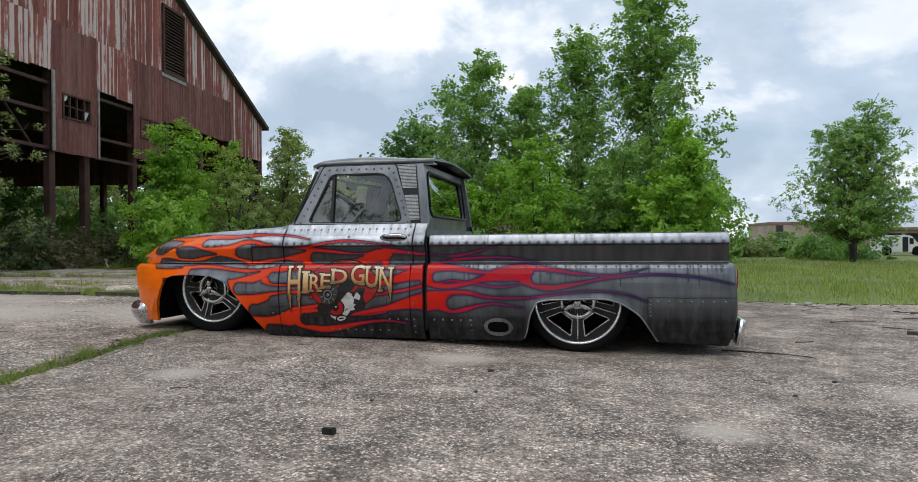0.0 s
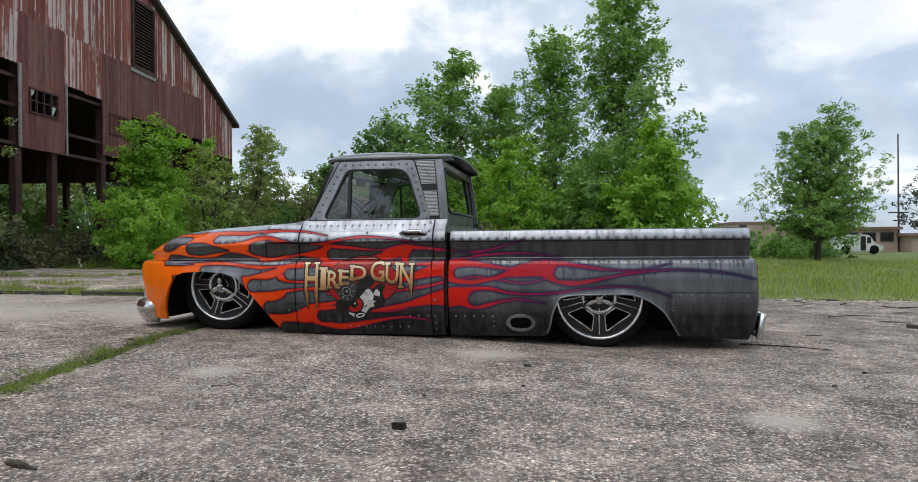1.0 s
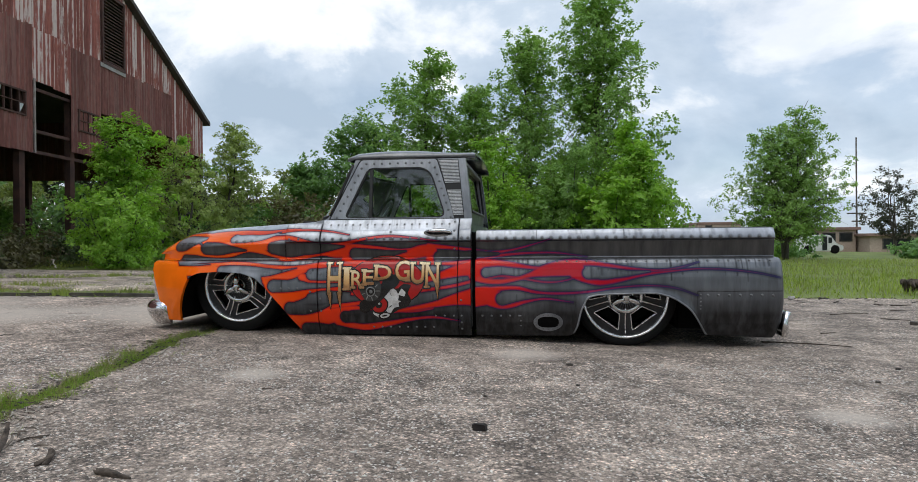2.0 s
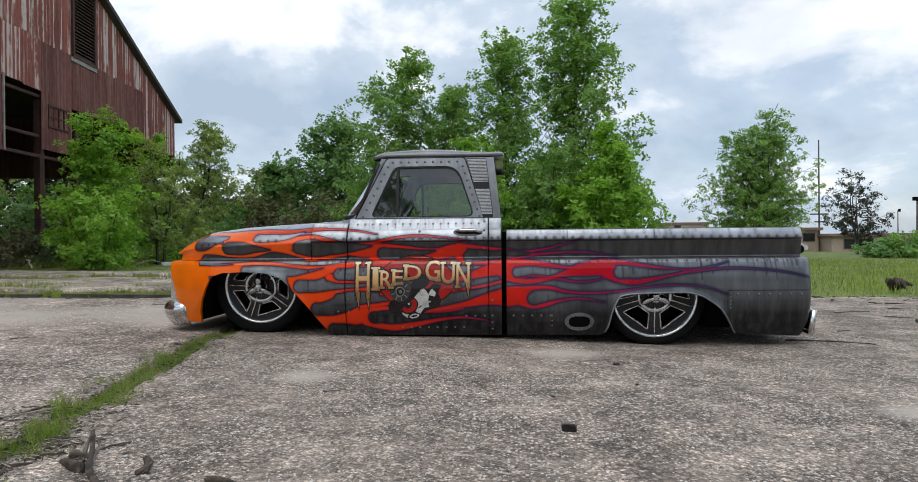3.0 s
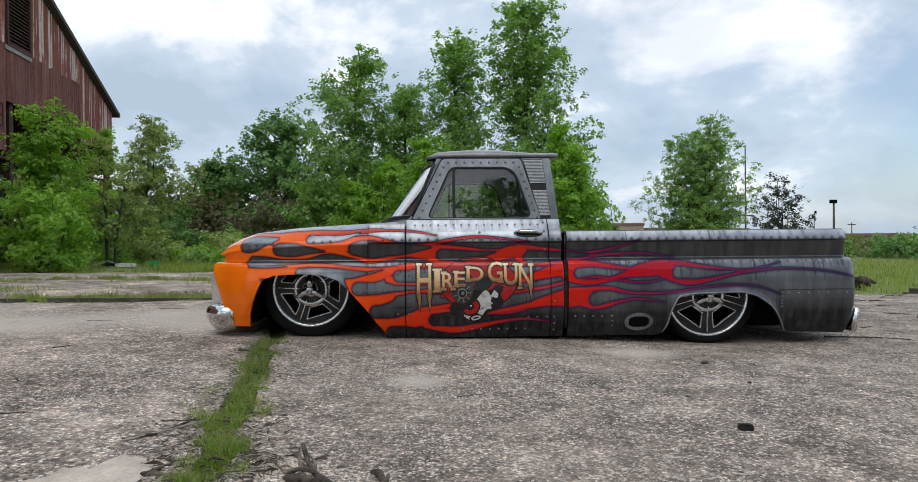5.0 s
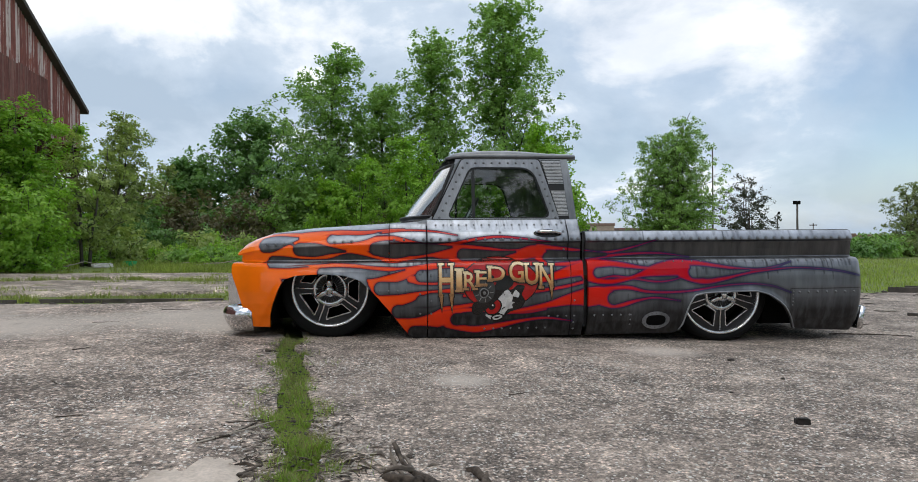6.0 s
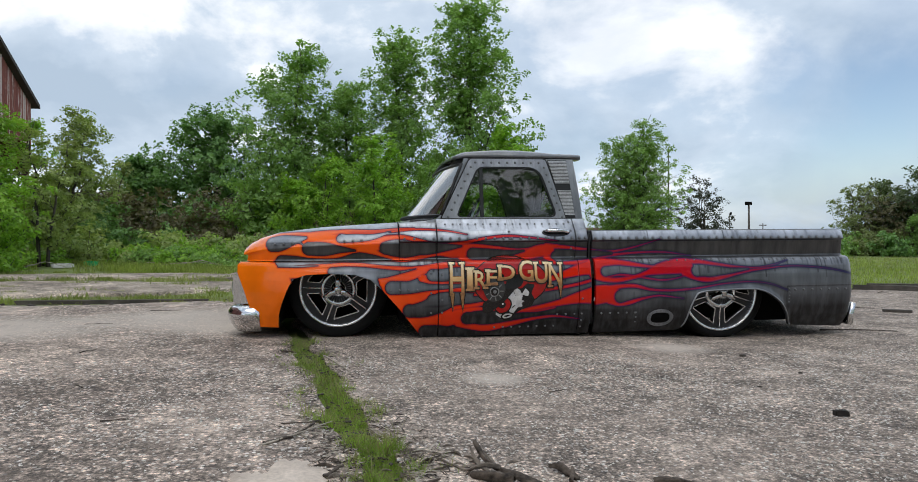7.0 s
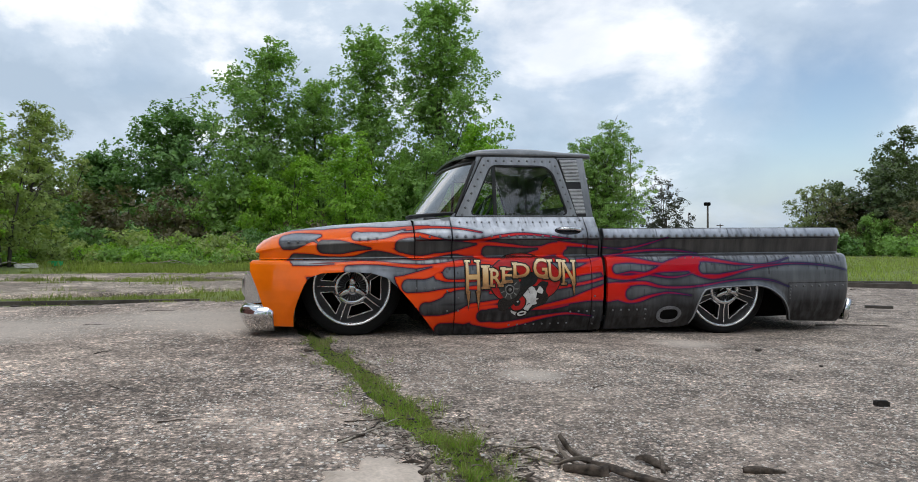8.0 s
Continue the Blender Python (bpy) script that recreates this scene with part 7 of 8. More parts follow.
rng = random.Random(5)
for k in range(26):
    x = -17 + k * 0.62 + rng.uniform(-0.5, 0.5)
    y = rng.uniform(18.5, 24.0) + (4 if x < -13 else 0)
    if x < -11.8:
        continue
    grow("bush", "wild green bush in the undergrowth", x, y, rng.uniform(0.5, 1.0) * (1 + 0.12 * (y - 18.5)), rng.uniform(1.0, 1.7), (LEAF_PALE if k % 2 else LEAF_BRIGHT) if y < 21 else rng.choice([LEAF_DARK, LEAF_BROWN, LEAF_OLIVE]), 100 + k, "round", 0.03, 3, 24, 3600, 0.1, 0.28, 0.035, "bush", "undergrowth bushes")
for k in range(18):
    x, y = by_shed(5.5 + k * 0.72, rng.uniform(0.4, 2.6))
    grow("bush", "dark weedy bush at the shed's open side", x, y, rng.uniform(0.5, 1.3), rng.uniform(0.7, 1.2), rng.choice([LEAF_DEEP, LEAF_DARK, LEAF_BROWN]), 540 + k, "round", 0.02, 3, 24, 2400, 0.075, 0.22, 0.03, "bush", "bushes along the shed")
for k in range(16):
    x, y = rng.uniform(-12.0, -4.2), rng.uniform(16.4, 18.6)
    grow("weed_heap", "low heap of bright vines and weeds", x, y + 1.2, rng.uniform(0.25, 0.55), rng.uniform(0.6, 1.2), (LEAF_BRIGHT, LEAF, LEAF_BRIGHT, LEAF_PALE)[k % 4], 500 + k, "round", 0.02, 3, 24, 2200, 0.075, 0.2, 0.02, "weeds", "weed heaps")
for k in range(22):
    x = -16 + k * 0.93 + rng.uniform(-0.4, 0.4)
    grow("thicket_bush", "dark thicket bush between the trees", x, rng.uniform(27, 35), rng.uniform(2.4, 4.4) * (0.72 if x < -7 else 1.0), rng.uniform(1.6, 2.3), rng.choice([LEAF_DARK, LEAF_BROWN, LEAF_DEEP] if x < -7 else [LEAF, LEAF, LEAF_BRIGHT]), 140 + k, "round", 0.03, 3, 28, 4300, 0.15, 0.44, 0.05, "bush", "thicket bushes")
for k in range(24):
    x = 5.5 + k * 1.15 + rng.uniform(-0.5, 0.5)
    if 12.9 < x < 18.0:
        continue
    grow("bush", "scrubby olive bush at the field's far edge", x, rng.uniform(34, 42), rng.uniform(0.9, 1.8), rng.uniform(1.3, 2.2), rng.choice([LEAF, LEAF_OLIVE, LEAF_DARK]), 170 + k, "round", 0.03, 3, 18, 1700, 0.17, 0.36, 0.04, "bush", "far bushes")
for k in range(16):
    x, y = by_shed(1 + k * 1.5, -rng.uniform(7, 18))
    grow("bush", "wild bush growing inside the open shed", x, y, rng.uniform(1.8, 3.0), rng.uniform(1.5, 2.2), rng.choice([LEAF, LEAF_DARK, LEAF_PALE]), 190 + k, "round", 0.03, 3, 18, 1500, 0.18, 0.42, 0.04, "bush", "bushes in the shed")
# dark leaf colours on these trees stand in for the dimness through the shed
for k in range(10):
    x, y = by_shed(4 + k * 2.8, -36.5 - rng.uniform(0, 3))
    grow("far_tree", "green tree behind the shed", x, y, rng.uniform(5, 8), rng.uniform(2.8, 3.6), rng.choice([LEAF_DARK, LEAF_OLIVE]), 210 + k, "round", 0.03, 3, 24, 2600, 0.32, 0.65, 0.12, "tree", "trees behind the shed")
for k in range(14):
    x, y = by_shed(-rng.uniform(3.5, 8.0), 1.0 - k * 2.7)
    grow("far_tree", "green tree along the shed's far side", x, y, rng.uniform(3.6, 5.6), rng.uniform(2.0, 2.8), rng.choice([LEAF_OLIVE, LEAF_DARK, LEAF_GREY]), 260 + k, "round", 0.03, 3, 24, 2800, 0.22, 0.5, 0.1, "tree", "trees along the shed")
for k in range(17):
    a = radians(29 + 2.0 * k)
    grow("far_tree", "green tree beyond the shed", -1.6 - (58 + rng.uniform(0, 6)) * math.sin(a), 0.3 + 61 * math.cos(a), rng.uniform(7.0, 9.5), rng.uniform(3.0, 3.8), rng.choice([LEAF_DARK, LEAF_GREY, LEAF_OLIVE]), 300 + k, "round", 0.03, 3, 20, 2000, 0.4, 0.8, 0.14, "tree", "trees beyond the shed")
# trees added out of view, to mirror dark in the windows and bed side
for k, (x, y, h) in enumerate(((-25, -24, 9), (-17.5, -27, 9), (-7.4, -17.5, 12), (1.8, -18, 12.5), (5.6, -16.5, 12), (10.4, -16.5, 11), (15.5, -15.5, 12), (21.5, -19, 11))):
    grow("reflected_tree", "green tree out of view, placed for its reflection", x, y, h, 0.36 * h, LEAF_DARK, 230 + k, "round", 0.12, 1, 30, 9000, 0.22, 0.55, 0.17, "tree", "trees across the yard")


# ---- grass, litter and far things ----
R = np.random.default_rng(77)


def stuff(name, me, label, category):
    return tagged(part(name, me), label, category, kind="stuff")


def scatter(n, x0, x1, y0, y1, keep=None):
    x, y = R.uniform(x0, x1, n), R.uniform(y0, y1, n)
    if keep is not None:
        k = keep(x, y)
        x, y = x[k], y[k]
    return np.stack([x, y, ground_z(x, y) - 0.03], 1)


def patchy(x, y, s=1.0, cut=0.0):
    return np.array([noise.noise((a * s, b * s, 1.7)) for a, b in zip(x, y)]) > cut


# grass in the joint between the slabs
n = 52000
y = R.uniform(-1.0, 4.75, n)
w = crack_half(y) * (1.3 + 0.35 * np.sin(y * 2.3 + 1) + 0.3 * np.sin(y * 7.1) + 0.25 * np.sin(y * 17.3)) + 0.03 + 0.035 * np.clip(2.6 - y, 0, 1)
x = crack_x(y) + np.where(R.random(n) < 0.55, R.normal(0, 0.62, n), R.uniform(-0.85, 0.85, n)) * w
tuft = np.array([noise.noise((a * 11, b * 11, 4.0)) for a, b in zip(x, y)])
h = R.uniform(0.015, 0.065, n) * np.clip(0.8 + 1.5 * tuft, 0.25, 1.9)
worn = np.array([noise.noise((a * 6, b * 4, 9.0)) for a, b in zip(x, y)])          # bare, trodden spots in the strip
h = np.where(worn + 0.25 * tuft < -0.13, 0.012, h * np.clip(1.0 + 0.6 * worn, 0.7, 1.4))
b = np.stack([x, y, ground_z(x, y) - 0.02], 1)
stuff("joint_grass", blades_mesh("joint_grass", b, h * 0.72, R.uniform(0.0009, 0.002, n), R.uniform(0.3, 0.97, n), R, GRASS_JOINT), "short green grass growing in a paving joint", "grass")
b2 = b[::4] + np.array([0.0, 0.01, 0.0])
stuff("joint_grass_dry", blades_mesh("joint_grass_dry", b2, h[::4] * 1.1, R.uniform(0.001, 0.002, len(b2)), R.uniform(0.3, 0.9, len(b2)), R, GRASS_DRY), "dry straw-coloured grass in a paving joint", "grass")
# dead stalks, bark shreds and straw lying along the joint
for name, m, count, label in (("joint_straw", TWIG_PALE, 260, "bleached straw and shreds beside the grassy joint"), ("joint_bark", TWIG, 520, "dark bark shreds and stalks beside the grassy joint")):
    y = np.concatenate([R.uniform(0.9, 4.6, count // 3), R.normal(2.1, 0.28, count - count // 3)])
    side = R.choice([-1, 1], count)
    x = crack_x(y) + side * (crack_half(y) + np.abs(R.normal(0.03, 0.07, count)))
    a, n2 = R.uniform(0, 6.28, count), R.uniform(0.006, 0.03, count)
    z = ground_z(x, y) + R.uniform(0.001, 0.010, count)
    d = np.stack([np.cos(a) * n2, np.sin(a) * n2, R.uniform(-0.1, 0.25, count) * n2], 1)
    s = np.stack([-np.sin(a), np.cos(a), np.zeros(count)], 1) * R.uniform(0.0012, 0.0045, count)[:, None]
    c = np.stack([x, y, z], 1)
    up = np.array([0, 0, 0.003])
    V = np.stack([c - d - s, c - d + s, c + d + s * 0.4, c + d - s * 0.4, c + up], 1).reshape(-1, 3)
    F = [(5 * k + i, 5 * k + (i + 1) % 4, 5 * k + 4) for k in range(count) for i in range(4)]
    stuff(name, mesh_of(name, V, F, m, False), label, "litter")
# field grass beyond the paving
b = scatter(120000, -1.0, 34.0, 7.5, 34.0, lambda x, y: (y > apron_edge(x) + 0.15 + 0.2 * np.sin(x * 5)) & (y < 33) & (R.random(len(x)) < np.clip(1.6 - y / 24, 0.25, 1)))
stuff("field_grass", blades_mesh("field_grass", b, R.uniform(0.03, 0.15, len(b)) * np.clip(0.9 + 1.3 * np.array([noise.noise((a * 0.9, c * 0.9, 7.0)) for a, c in b[:, :2]]), 0.35, 1.7) * np.clip(0.4 + (b[:, 1] - apron_edge(b[:, 0])) / 2.0, 0.3, 1.0), R.uniform(0.004, 0.010, len(b)), R.uniform(0.1, 0.75, len(b)), R, GRASS_FIELD), "green field grass", "grass")
b = scatter(12000, -1.0, 34.0, 7.5, 34.0, lambda x, y: y > apron_edge(x) + 0.3)
stuff("field_stalks", blades_mesh("field_stalks", b, R.uniform(0.10, 0.24, len(b)), R.uniform(0.002, 0.005, len(b)), R.uniform(0.1, 0.6, len(b)), R, GRASS_DRY), "pale seed stalks in the field grass", "grass")
# strips of weeds between the old slabs


def strip(x, y):
    d = y - apron_edge(x)
    d = d + 0.3 * np.sin(x * 1.1) + 0.2 * np.sin(x * 2.3 + y)
    weedy = (d > 0.05) & (d < 1.45) | (d > 3.5) & (d < 4.8) | (d > 6.4)
    return weedy & patchy(x, y, 1.1, 0.08)


b = scatter(64000, -18.0, 0.0, 6.0, 19.0, strip)
stuff("strip_grass", blades_mesh("strip_grass", b, R.uniform(0.015, 0.06, len(b)), R.uniform(0.003, 0.007, len(b)), R.uniform(0.1, 0.8, len(b)), R, GRASS), "weedy grass between old slabs", "grass")
b = scatter(60000, -18.0, 0.0, 6.0, 19.0, strip)
stuff("strip_straw", blades_mesh("strip_straw", b, R.uniform(0.02, 0.08, len(b)), R.uniform(0.002, 0.005, len(b)), R.uniform(0.2, 0.9, len(b)), R, GRASS_DRY), "dry weeds between old slabs", "grass")
# separate tufts standing along the edges of the slabs
cx = R.uniform(-16.0, 0.5, 260)
cy = apron_edge(cx) + R.choice([0.12, 0.5, 1.3, 1.6, 3.5, 4.2, 4.6, 6.7, 7.2], 260) + R.normal(0, 0.3, 260)
big = R.uniform(0.35, 1.0, 260)
k = R.integers(0, 260, 26000)
b = np.stack([cx[k] + R.normal(0, 0.16, len(k)) * big[k], cy[k] + R.normal(0, 0.09, len(k)) * big[k]], 1)
b = np.column_stack([b, ground_z(b[:, 0], b[:, 1]) - 0.02])
stuff("weed_tufts", blades_mesh("weed_tufts", b, R.uniform(0.03, 0.14, len(b)) * big[k], R.uniform(0.003, 0.007, len(b)), R.uniform(0.1, 0.8, len(b)), R, GRASS), "clumped green weed tufts between old slabs", "grass")
b = scatter(44000, -19.0, 2.0, 14.5, 24.0, lambda x, y: patchy(x, y, 0.7, -0.12))
stuff("verge_grass", blades_mesh("verge_grass", b, R.uniform(0.05, 0.24, len(b)), R.uniform(0.005, 0.012, len(b)), R.uniform(0.1, 0.8, len(b)), R, GRASS), "bright rank grass below the bushes", "grass")
b = scatter(26000, -8.5, -2.5, 12.8, 18.5, lambda x, y: (y - 12.8 > -0.55 * (x + 4.6)) & patchy(x, y, 0.9, -0.2))
stuff("tall_grass", blades_mesh("tall_grass", b, R.uniform(0.05, 0.20, len(b)), R.uniform(0.004, 0.010, len(b)), R.uniform(0.1, 0.7, len(b)), R, GRASS_FIELD), "fresh tall grass before the young trees", "grass")


def pebbles(name, n, x0, x1, y0, y1, lo, hi, mat, label, keep=None):
    """Loose chips: small squashed lumps lying on the paving, in one mesh."""
    x, y = R.uniform(x0, x1, n), R.uniform(y0, y1, n)
    if keep is not None:
        k = keep(x, y)
        x, y = x[k], y[k]
    n = len(x)
    s = lo + (hi - lo) * R.random(n) ** 3
    c = np.stack([x, y, ground_z(x, y)], 1)
    oct_ = np.array([(1, 0, 0), (0, 1, 0), (-1, 0, 0), (0, -1, 0), (0, 0, 0.42), (0, 0, -0.5)], float)
    a = R.uniform(0, 6.28, n)
    rot = np.stack([np.stack([np.cos(a), -np.sin(a)], 1), np.stack([np.sin(a), np.cos(a)], 1)], 1)
    V = oct_[None] * (s[:, None, None] * R.uniform(0.5, 1.2, (n, 6, 1)))
    V[:, :, :2] = np.einsum("nij,nkj->nki", rot, V[:, :, :2] * np.array([1.0, 0.65]))
    V = (V + c[:, None]).reshape(-1, 3)
    tri = np.array([(0, 1, 4), (1, 2, 4), (2, 3, 4), (3, 0, 4), (1, 0, 5), (2, 1, 5), (3, 2, 5), (0, 3, 5)])
    F = (np.arange(n)[:, None, None] * 6 + tri[None]).reshape(-1)
    me = bpy.data.meshes.new(name)
    me.vertices.add(len(V)), me.loops.add(len(F)), me.polygons.add(len(F) // 3)
    me.vertices.foreach_set("co", V.astype(np.float32).ravel())
    me.loops.foreach_set("vertex_index", F.astype(np.int32))
    me.polygons.foreach_set("loop_start", (np.arange(len(F) // 3) * 3).astype(np.int32))
    me.update(calc_edges=True)
    me.materials.append(mat)
    return stuff(name, me, label, "gravel")


PEBBLE = surface("stone_chip", (0.50, 0.465, 0.43), (0.90, 0.87, 0.82), 60, 200, (0.8, 0.9), relief=0.0)
PEBBLE_DARK = surface("dark_chip", (0.04, 0.035, 0.03), (0.10, 0.085, 0.075), 60, 200, (0.8, 0.9), relief=0.0)
pebbles("stone_chips", 27000, -5.4, 1.8, 1.2, 3.9, 0.0030, 0.0115, PEBBLE, "pale loose stone chips on paving", lambda x, y: np.abs(x - crack_x(y)) > crack_half(y) + 0.02)
pebbles("dark_chips", 3000, -6.0, 4.0, 1.4, 7.0, 0.0015, 0.006, PEBBLE_DARK, "dark crumbs and grit on paving")
pebbles("edge_litter", 9000, -12.0, 9.0, 5.5, 11.0, 0.008, 0.06, PEBBLE_DARK, "dark leaf litter and rubble along the paving's edge", lambda x, y: np.abs(y - apron_edge(x) - 0.02) < 0.16 * R.random(len(x)) ** 0.5)
pebbles("joint_litter", 9000, -4.2, -2.3, 1.2, 4.7, 0.003, 0.016, PEBBLE_DARK, "crumbs and dead leaves beside the grassy joint", lambda x, y: np.abs(x - crack_x(y)) < crack_half(y) * (1 + 2.2 * R.random(len(x))))


def twig(name, pts, r0, mat, label, seed=0, wob=0.009, sides=6, lift=0.0):
    """A stick through (x, y, height above the paving) points, crooked and tapering."""
    rr = random.Random(seed)
    line = []
    for i in range(len(pts) - 1):
        for k in range(9):
            p = Vector(pts[i]).lerp(Vector(pts[i + 1]), k / 9)
            line.append(p + Vector((rr.gauss(0, wob), rr.gauss(0, wob), abs(rr.gauss(0, wob * 0.3)))) * 0.35)
    line.append(Vector(pts[-1]))
    r0 *= 0.62
    line = [Vector((p.x, p.y, float(ground_z(p.x, p.y)) + p.z + r0 * 0.8)) for p in line]
    n = len(line)
    me = mesh_of(name, *tube(line, [r0 * (1 - 0.6 * k / n) * rr.uniform(0.78, 1.18) for k in range(n)], sides), mat)
    return tagged(part(name, me), label, "stick")


# ---- sticks, stones and boards on the paving ----
def driftwood(name, pts, mat, label, seed, rings=10):
    """A gnarled dead branch through (x, y, height, radius) points: fluted, twisted, with torn ends."""
    rr = random.Random(seed)
    p = [np.array(q, float) for q in pts]
    p = [2 * p[0] - p[1]] + p + [2 * p[-1] - p[-2]]
    line = []
    for i in range(1, len(p) - 2):
        for k in range(rings):
            t = k / rings
            line.append(0.5 * (2 * p[i] + (p[i + 1] - p[i - 1]) * t + (2 * p[i - 1] - 5 * p[i] + 4 * p[i + 1] - p[i + 2]) * t * t + (3 * p[i] - p[i - 1] - 3 * p[i + 1] + p[i + 2]) * t**3))
    line.append(p[-2])
    mid = [Vector((q[0], q[1], float(ground_z(q[0], q[1])) + q[2] + 0.55 * max(q[3], 0.002))) for q in line]
    V, F = tube(mid, [1.0] * len(mid), 12)
    ph = rr.uniform(0, 6.28)
    for i, q in enumerate(line):
        r0 = max(0.0015, 0.80 * q[3]) * (1 + 0.18 * noise.noise((i * 0.35, seed, 0)))
        for k in range(12):
            a = 2 * math.pi * k / 12
            flute = 1 + 0.22 * math.sin(3 * a + i * 0.11 + ph) + 0.14 * math.sin(5 * a - i * 0.07) + 0.16 * noise.noise((i * 0.5, k * 1.3, seed + 0.5))
            end = 0.0 if 1 < i < len(line) - 2 else rr.uniform(-0.6, 0.6) * r0
            d = V[i * 12 + k] - mid[i]
            ahead = (mid[min(i + 1, len(mid) - 1)] - mid[max(i - 1, 0)]).normalized()
            V[i * 12 + k] = mid[i] + d * r0 * flute + ahead * end
    return tagged(part(name, mesh_of(name, V, F, mat)), label, "branch")


driftwood("dead_branch", [(-2.602, 1.978, 0.068, 0.006), (-2.592, 1.962, 0.050, 0.009), (-2.572, 1.925, 0.022, 0.009), (-2.540, 1.865, 0.012, 0.010), (-2.505, 1.805, 0.012, 0.012), (-2.46, 1.745, 0.006, 0.0125), (-2.40, 1.68, 0.006, 0.011), (-2.32, 1.61, 0.0, 0.009), (-2.22, 1.55, 0.0, 0.007)], TWIG, "gnarled dead branch lying on paving", 3)
driftwood("dead_branch", [(-2.545, 1.87, 0.02, 0.009), (-2.585, 1.865, 0.030, 0.008), (-2.615, 1.885, 0.018, 0.006), (-2.640, 1.92, 0.002, 0.004), (-2.70, 2.03, 0.0, 0.003)], TWIG_GREY, "pale curled side branch on paving", 4)
driftwood("dead_branch", [(-2.385, 1.895, 0.010, 0.006), (-2.362, 1.875, 0.012, 0.012), (-2.345, 1.84, 0.004, 0.012), (-2.325, 1.80, 0.0, 0.008)], TWIG, "short knotty dead branch on paving", 5)
driftwood("dead_branch", [(-2.330, 1.845, 0.022, 0.004), (-2.335, 1.825, 0.010, 0.008), (-2.352, 1.79, 0.0, 0.008)], TWIG, "upright broken stub of dead wood", 6)
driftwood("dead_branch", [(-2.625, 1.865, 0.0, 0.013), (-2.58, 1.83, 0.004, 0.018), (-2.52, 1.80, 0.0, 0.02)], TWIG, "thick broken root piece on paving", 7)
driftwood("bark_strip", [(-2.612, 1.985, 0.055, 0.003), (-2.606, 1.955, 0.030, 0.006), (-2.592, 1.92, 0.010, 0.007), (-2.57, 1.88, 0.002, 0.005)], TWIG_GREY, "peeled grey bark strip beside a dead branch", 9)
driftwood("bark_strip", [(-2.580, 1.970, 0.036, 0.003), (-2.560, 1.945, 0.026, 0.005), (-2.548, 1.90, 0.012, 0.006), (-2.535, 1.85, 0.012, 0.004)], TWIG_GREY, "peeled grey bark strip beside a dead branch", 10)
driftwood("dead_branch", [(-2.12, 1.745, 0.006, 0.010), (-2.07, 1.735, 0.004, 0.014), (-2.00, 1.725, 0.0, 0.006)], TWIG, "short dark dead branch on paving", 8)
for k in range(34):                                # torn bark and splinters round the branch
    rr = random.Random(900 + k)
    x, y = (-2.70 + rr.gauss(0, 0.075), 1.98 + rr.gauss(0, 0.11)) if k < 24 else (-3.03 + rr.gauss(0, 0.05), 1.95 + rr.gauss(0, 0.14))
    a, n = rr.choice((0.4, 2.7)) + rr.gauss(0, 0.5), rr.uniform(0.025, 0.10)
    driftwood("splinter", [(x, y, 0.0, 0.002), (x + 0.5 * n * math.cos(a), y + 0.5 * n * math.sin(a), rr.uniform(0, 0.006), rr.uniform(0.003, 0.007)), (x + n * math.cos(a + 0.2), y + n * math.sin(a + 0.2), 0.0, 0.002)], TWIG if k % 3 else TWIG_GREY, "broken splinter of dead wood on paving", 900 + k, 5)
twig("stick", [(-3.27, 2.237, 0), (-3.17, 2.33, 0.006), (-3.05, 2.47, 0.01)], 0.007, TWIG_PALE, "forked bleached stick on paving", 88, 0.005)
twig("stick", [(-2.765, 2.138, 0), (-2.679, 2.06, 0), (-2.612, 1.923, 0)], 0.005, TWIG_PALE, "thin pale stick on paving", 6)
twig("stick", [(-3.154, 3.95, 0), (-3.08, 3.72, 0), (-3.005, 3.47, 0)], 0.009, TWIG_PALE, "bleached stick beside the grassy joint", 7, 0.008)
twig("stick", [(-3.273, 2.246, 0), (-3.184, 2.311, 0), (-3.10, 2.48, 0.01)], 0.011, TWIG, "dark broken stick on paving", 8)
twig("stick", [(-3.17, 2.42, 0), (-3.13, 2.30, 0), (-3.119, 2.168, 0)], 0.007, TWIG_PALE, "pale split stick on paving", 9)
twig("stick", [(-3.425, 3.219, 0), (-3.235, 3.283, 0)], 0.004, TWIG_PALE, "thin straw-coloured stick on paving", 10)
twig("stick", [(-3.236, 2.5, 0), (-3.02, 2.504, 0)], 0.004, TWIG, "thin dark twig on paving", 11)
twig("stick", [(-3.369, 2.256, 0), (-3.293, 2.276, 0)], 0.003, TWIG_PALE, "thin yellow twig on paving", 12)
twig("stick", [(-3.051, 1.89, 0), (-3.0, 1.985, 0.005)], 0.012, TWIG, "strip of dark bark on paving", 13)
twig("stick", [(-2.766, 1.97, 0), (-2.697, 2.059, 0)], 0.007, TWIG, "short dark twig on paving", 14)
twig("stick", [(-3.418, 4.13, 0), (-3.332, 4.08, 0)], 0.014, TWIG, "dark bark piece beside the truck", 15)
twig("stick", [(0.80, 4.93, 0), (0.95, 4.89, 0.0), (1.13, 4.82, 0.0), (1.32, 4.71, 0)], 0.012, TWIG, "long thin dark stick behind the truck", 16, 0.006)
twig("stick", [(2.137, 7.98, 0), (2.431, 8.34, 0)], 0.007, TWIG, "dark twig near the field's edge", 17)
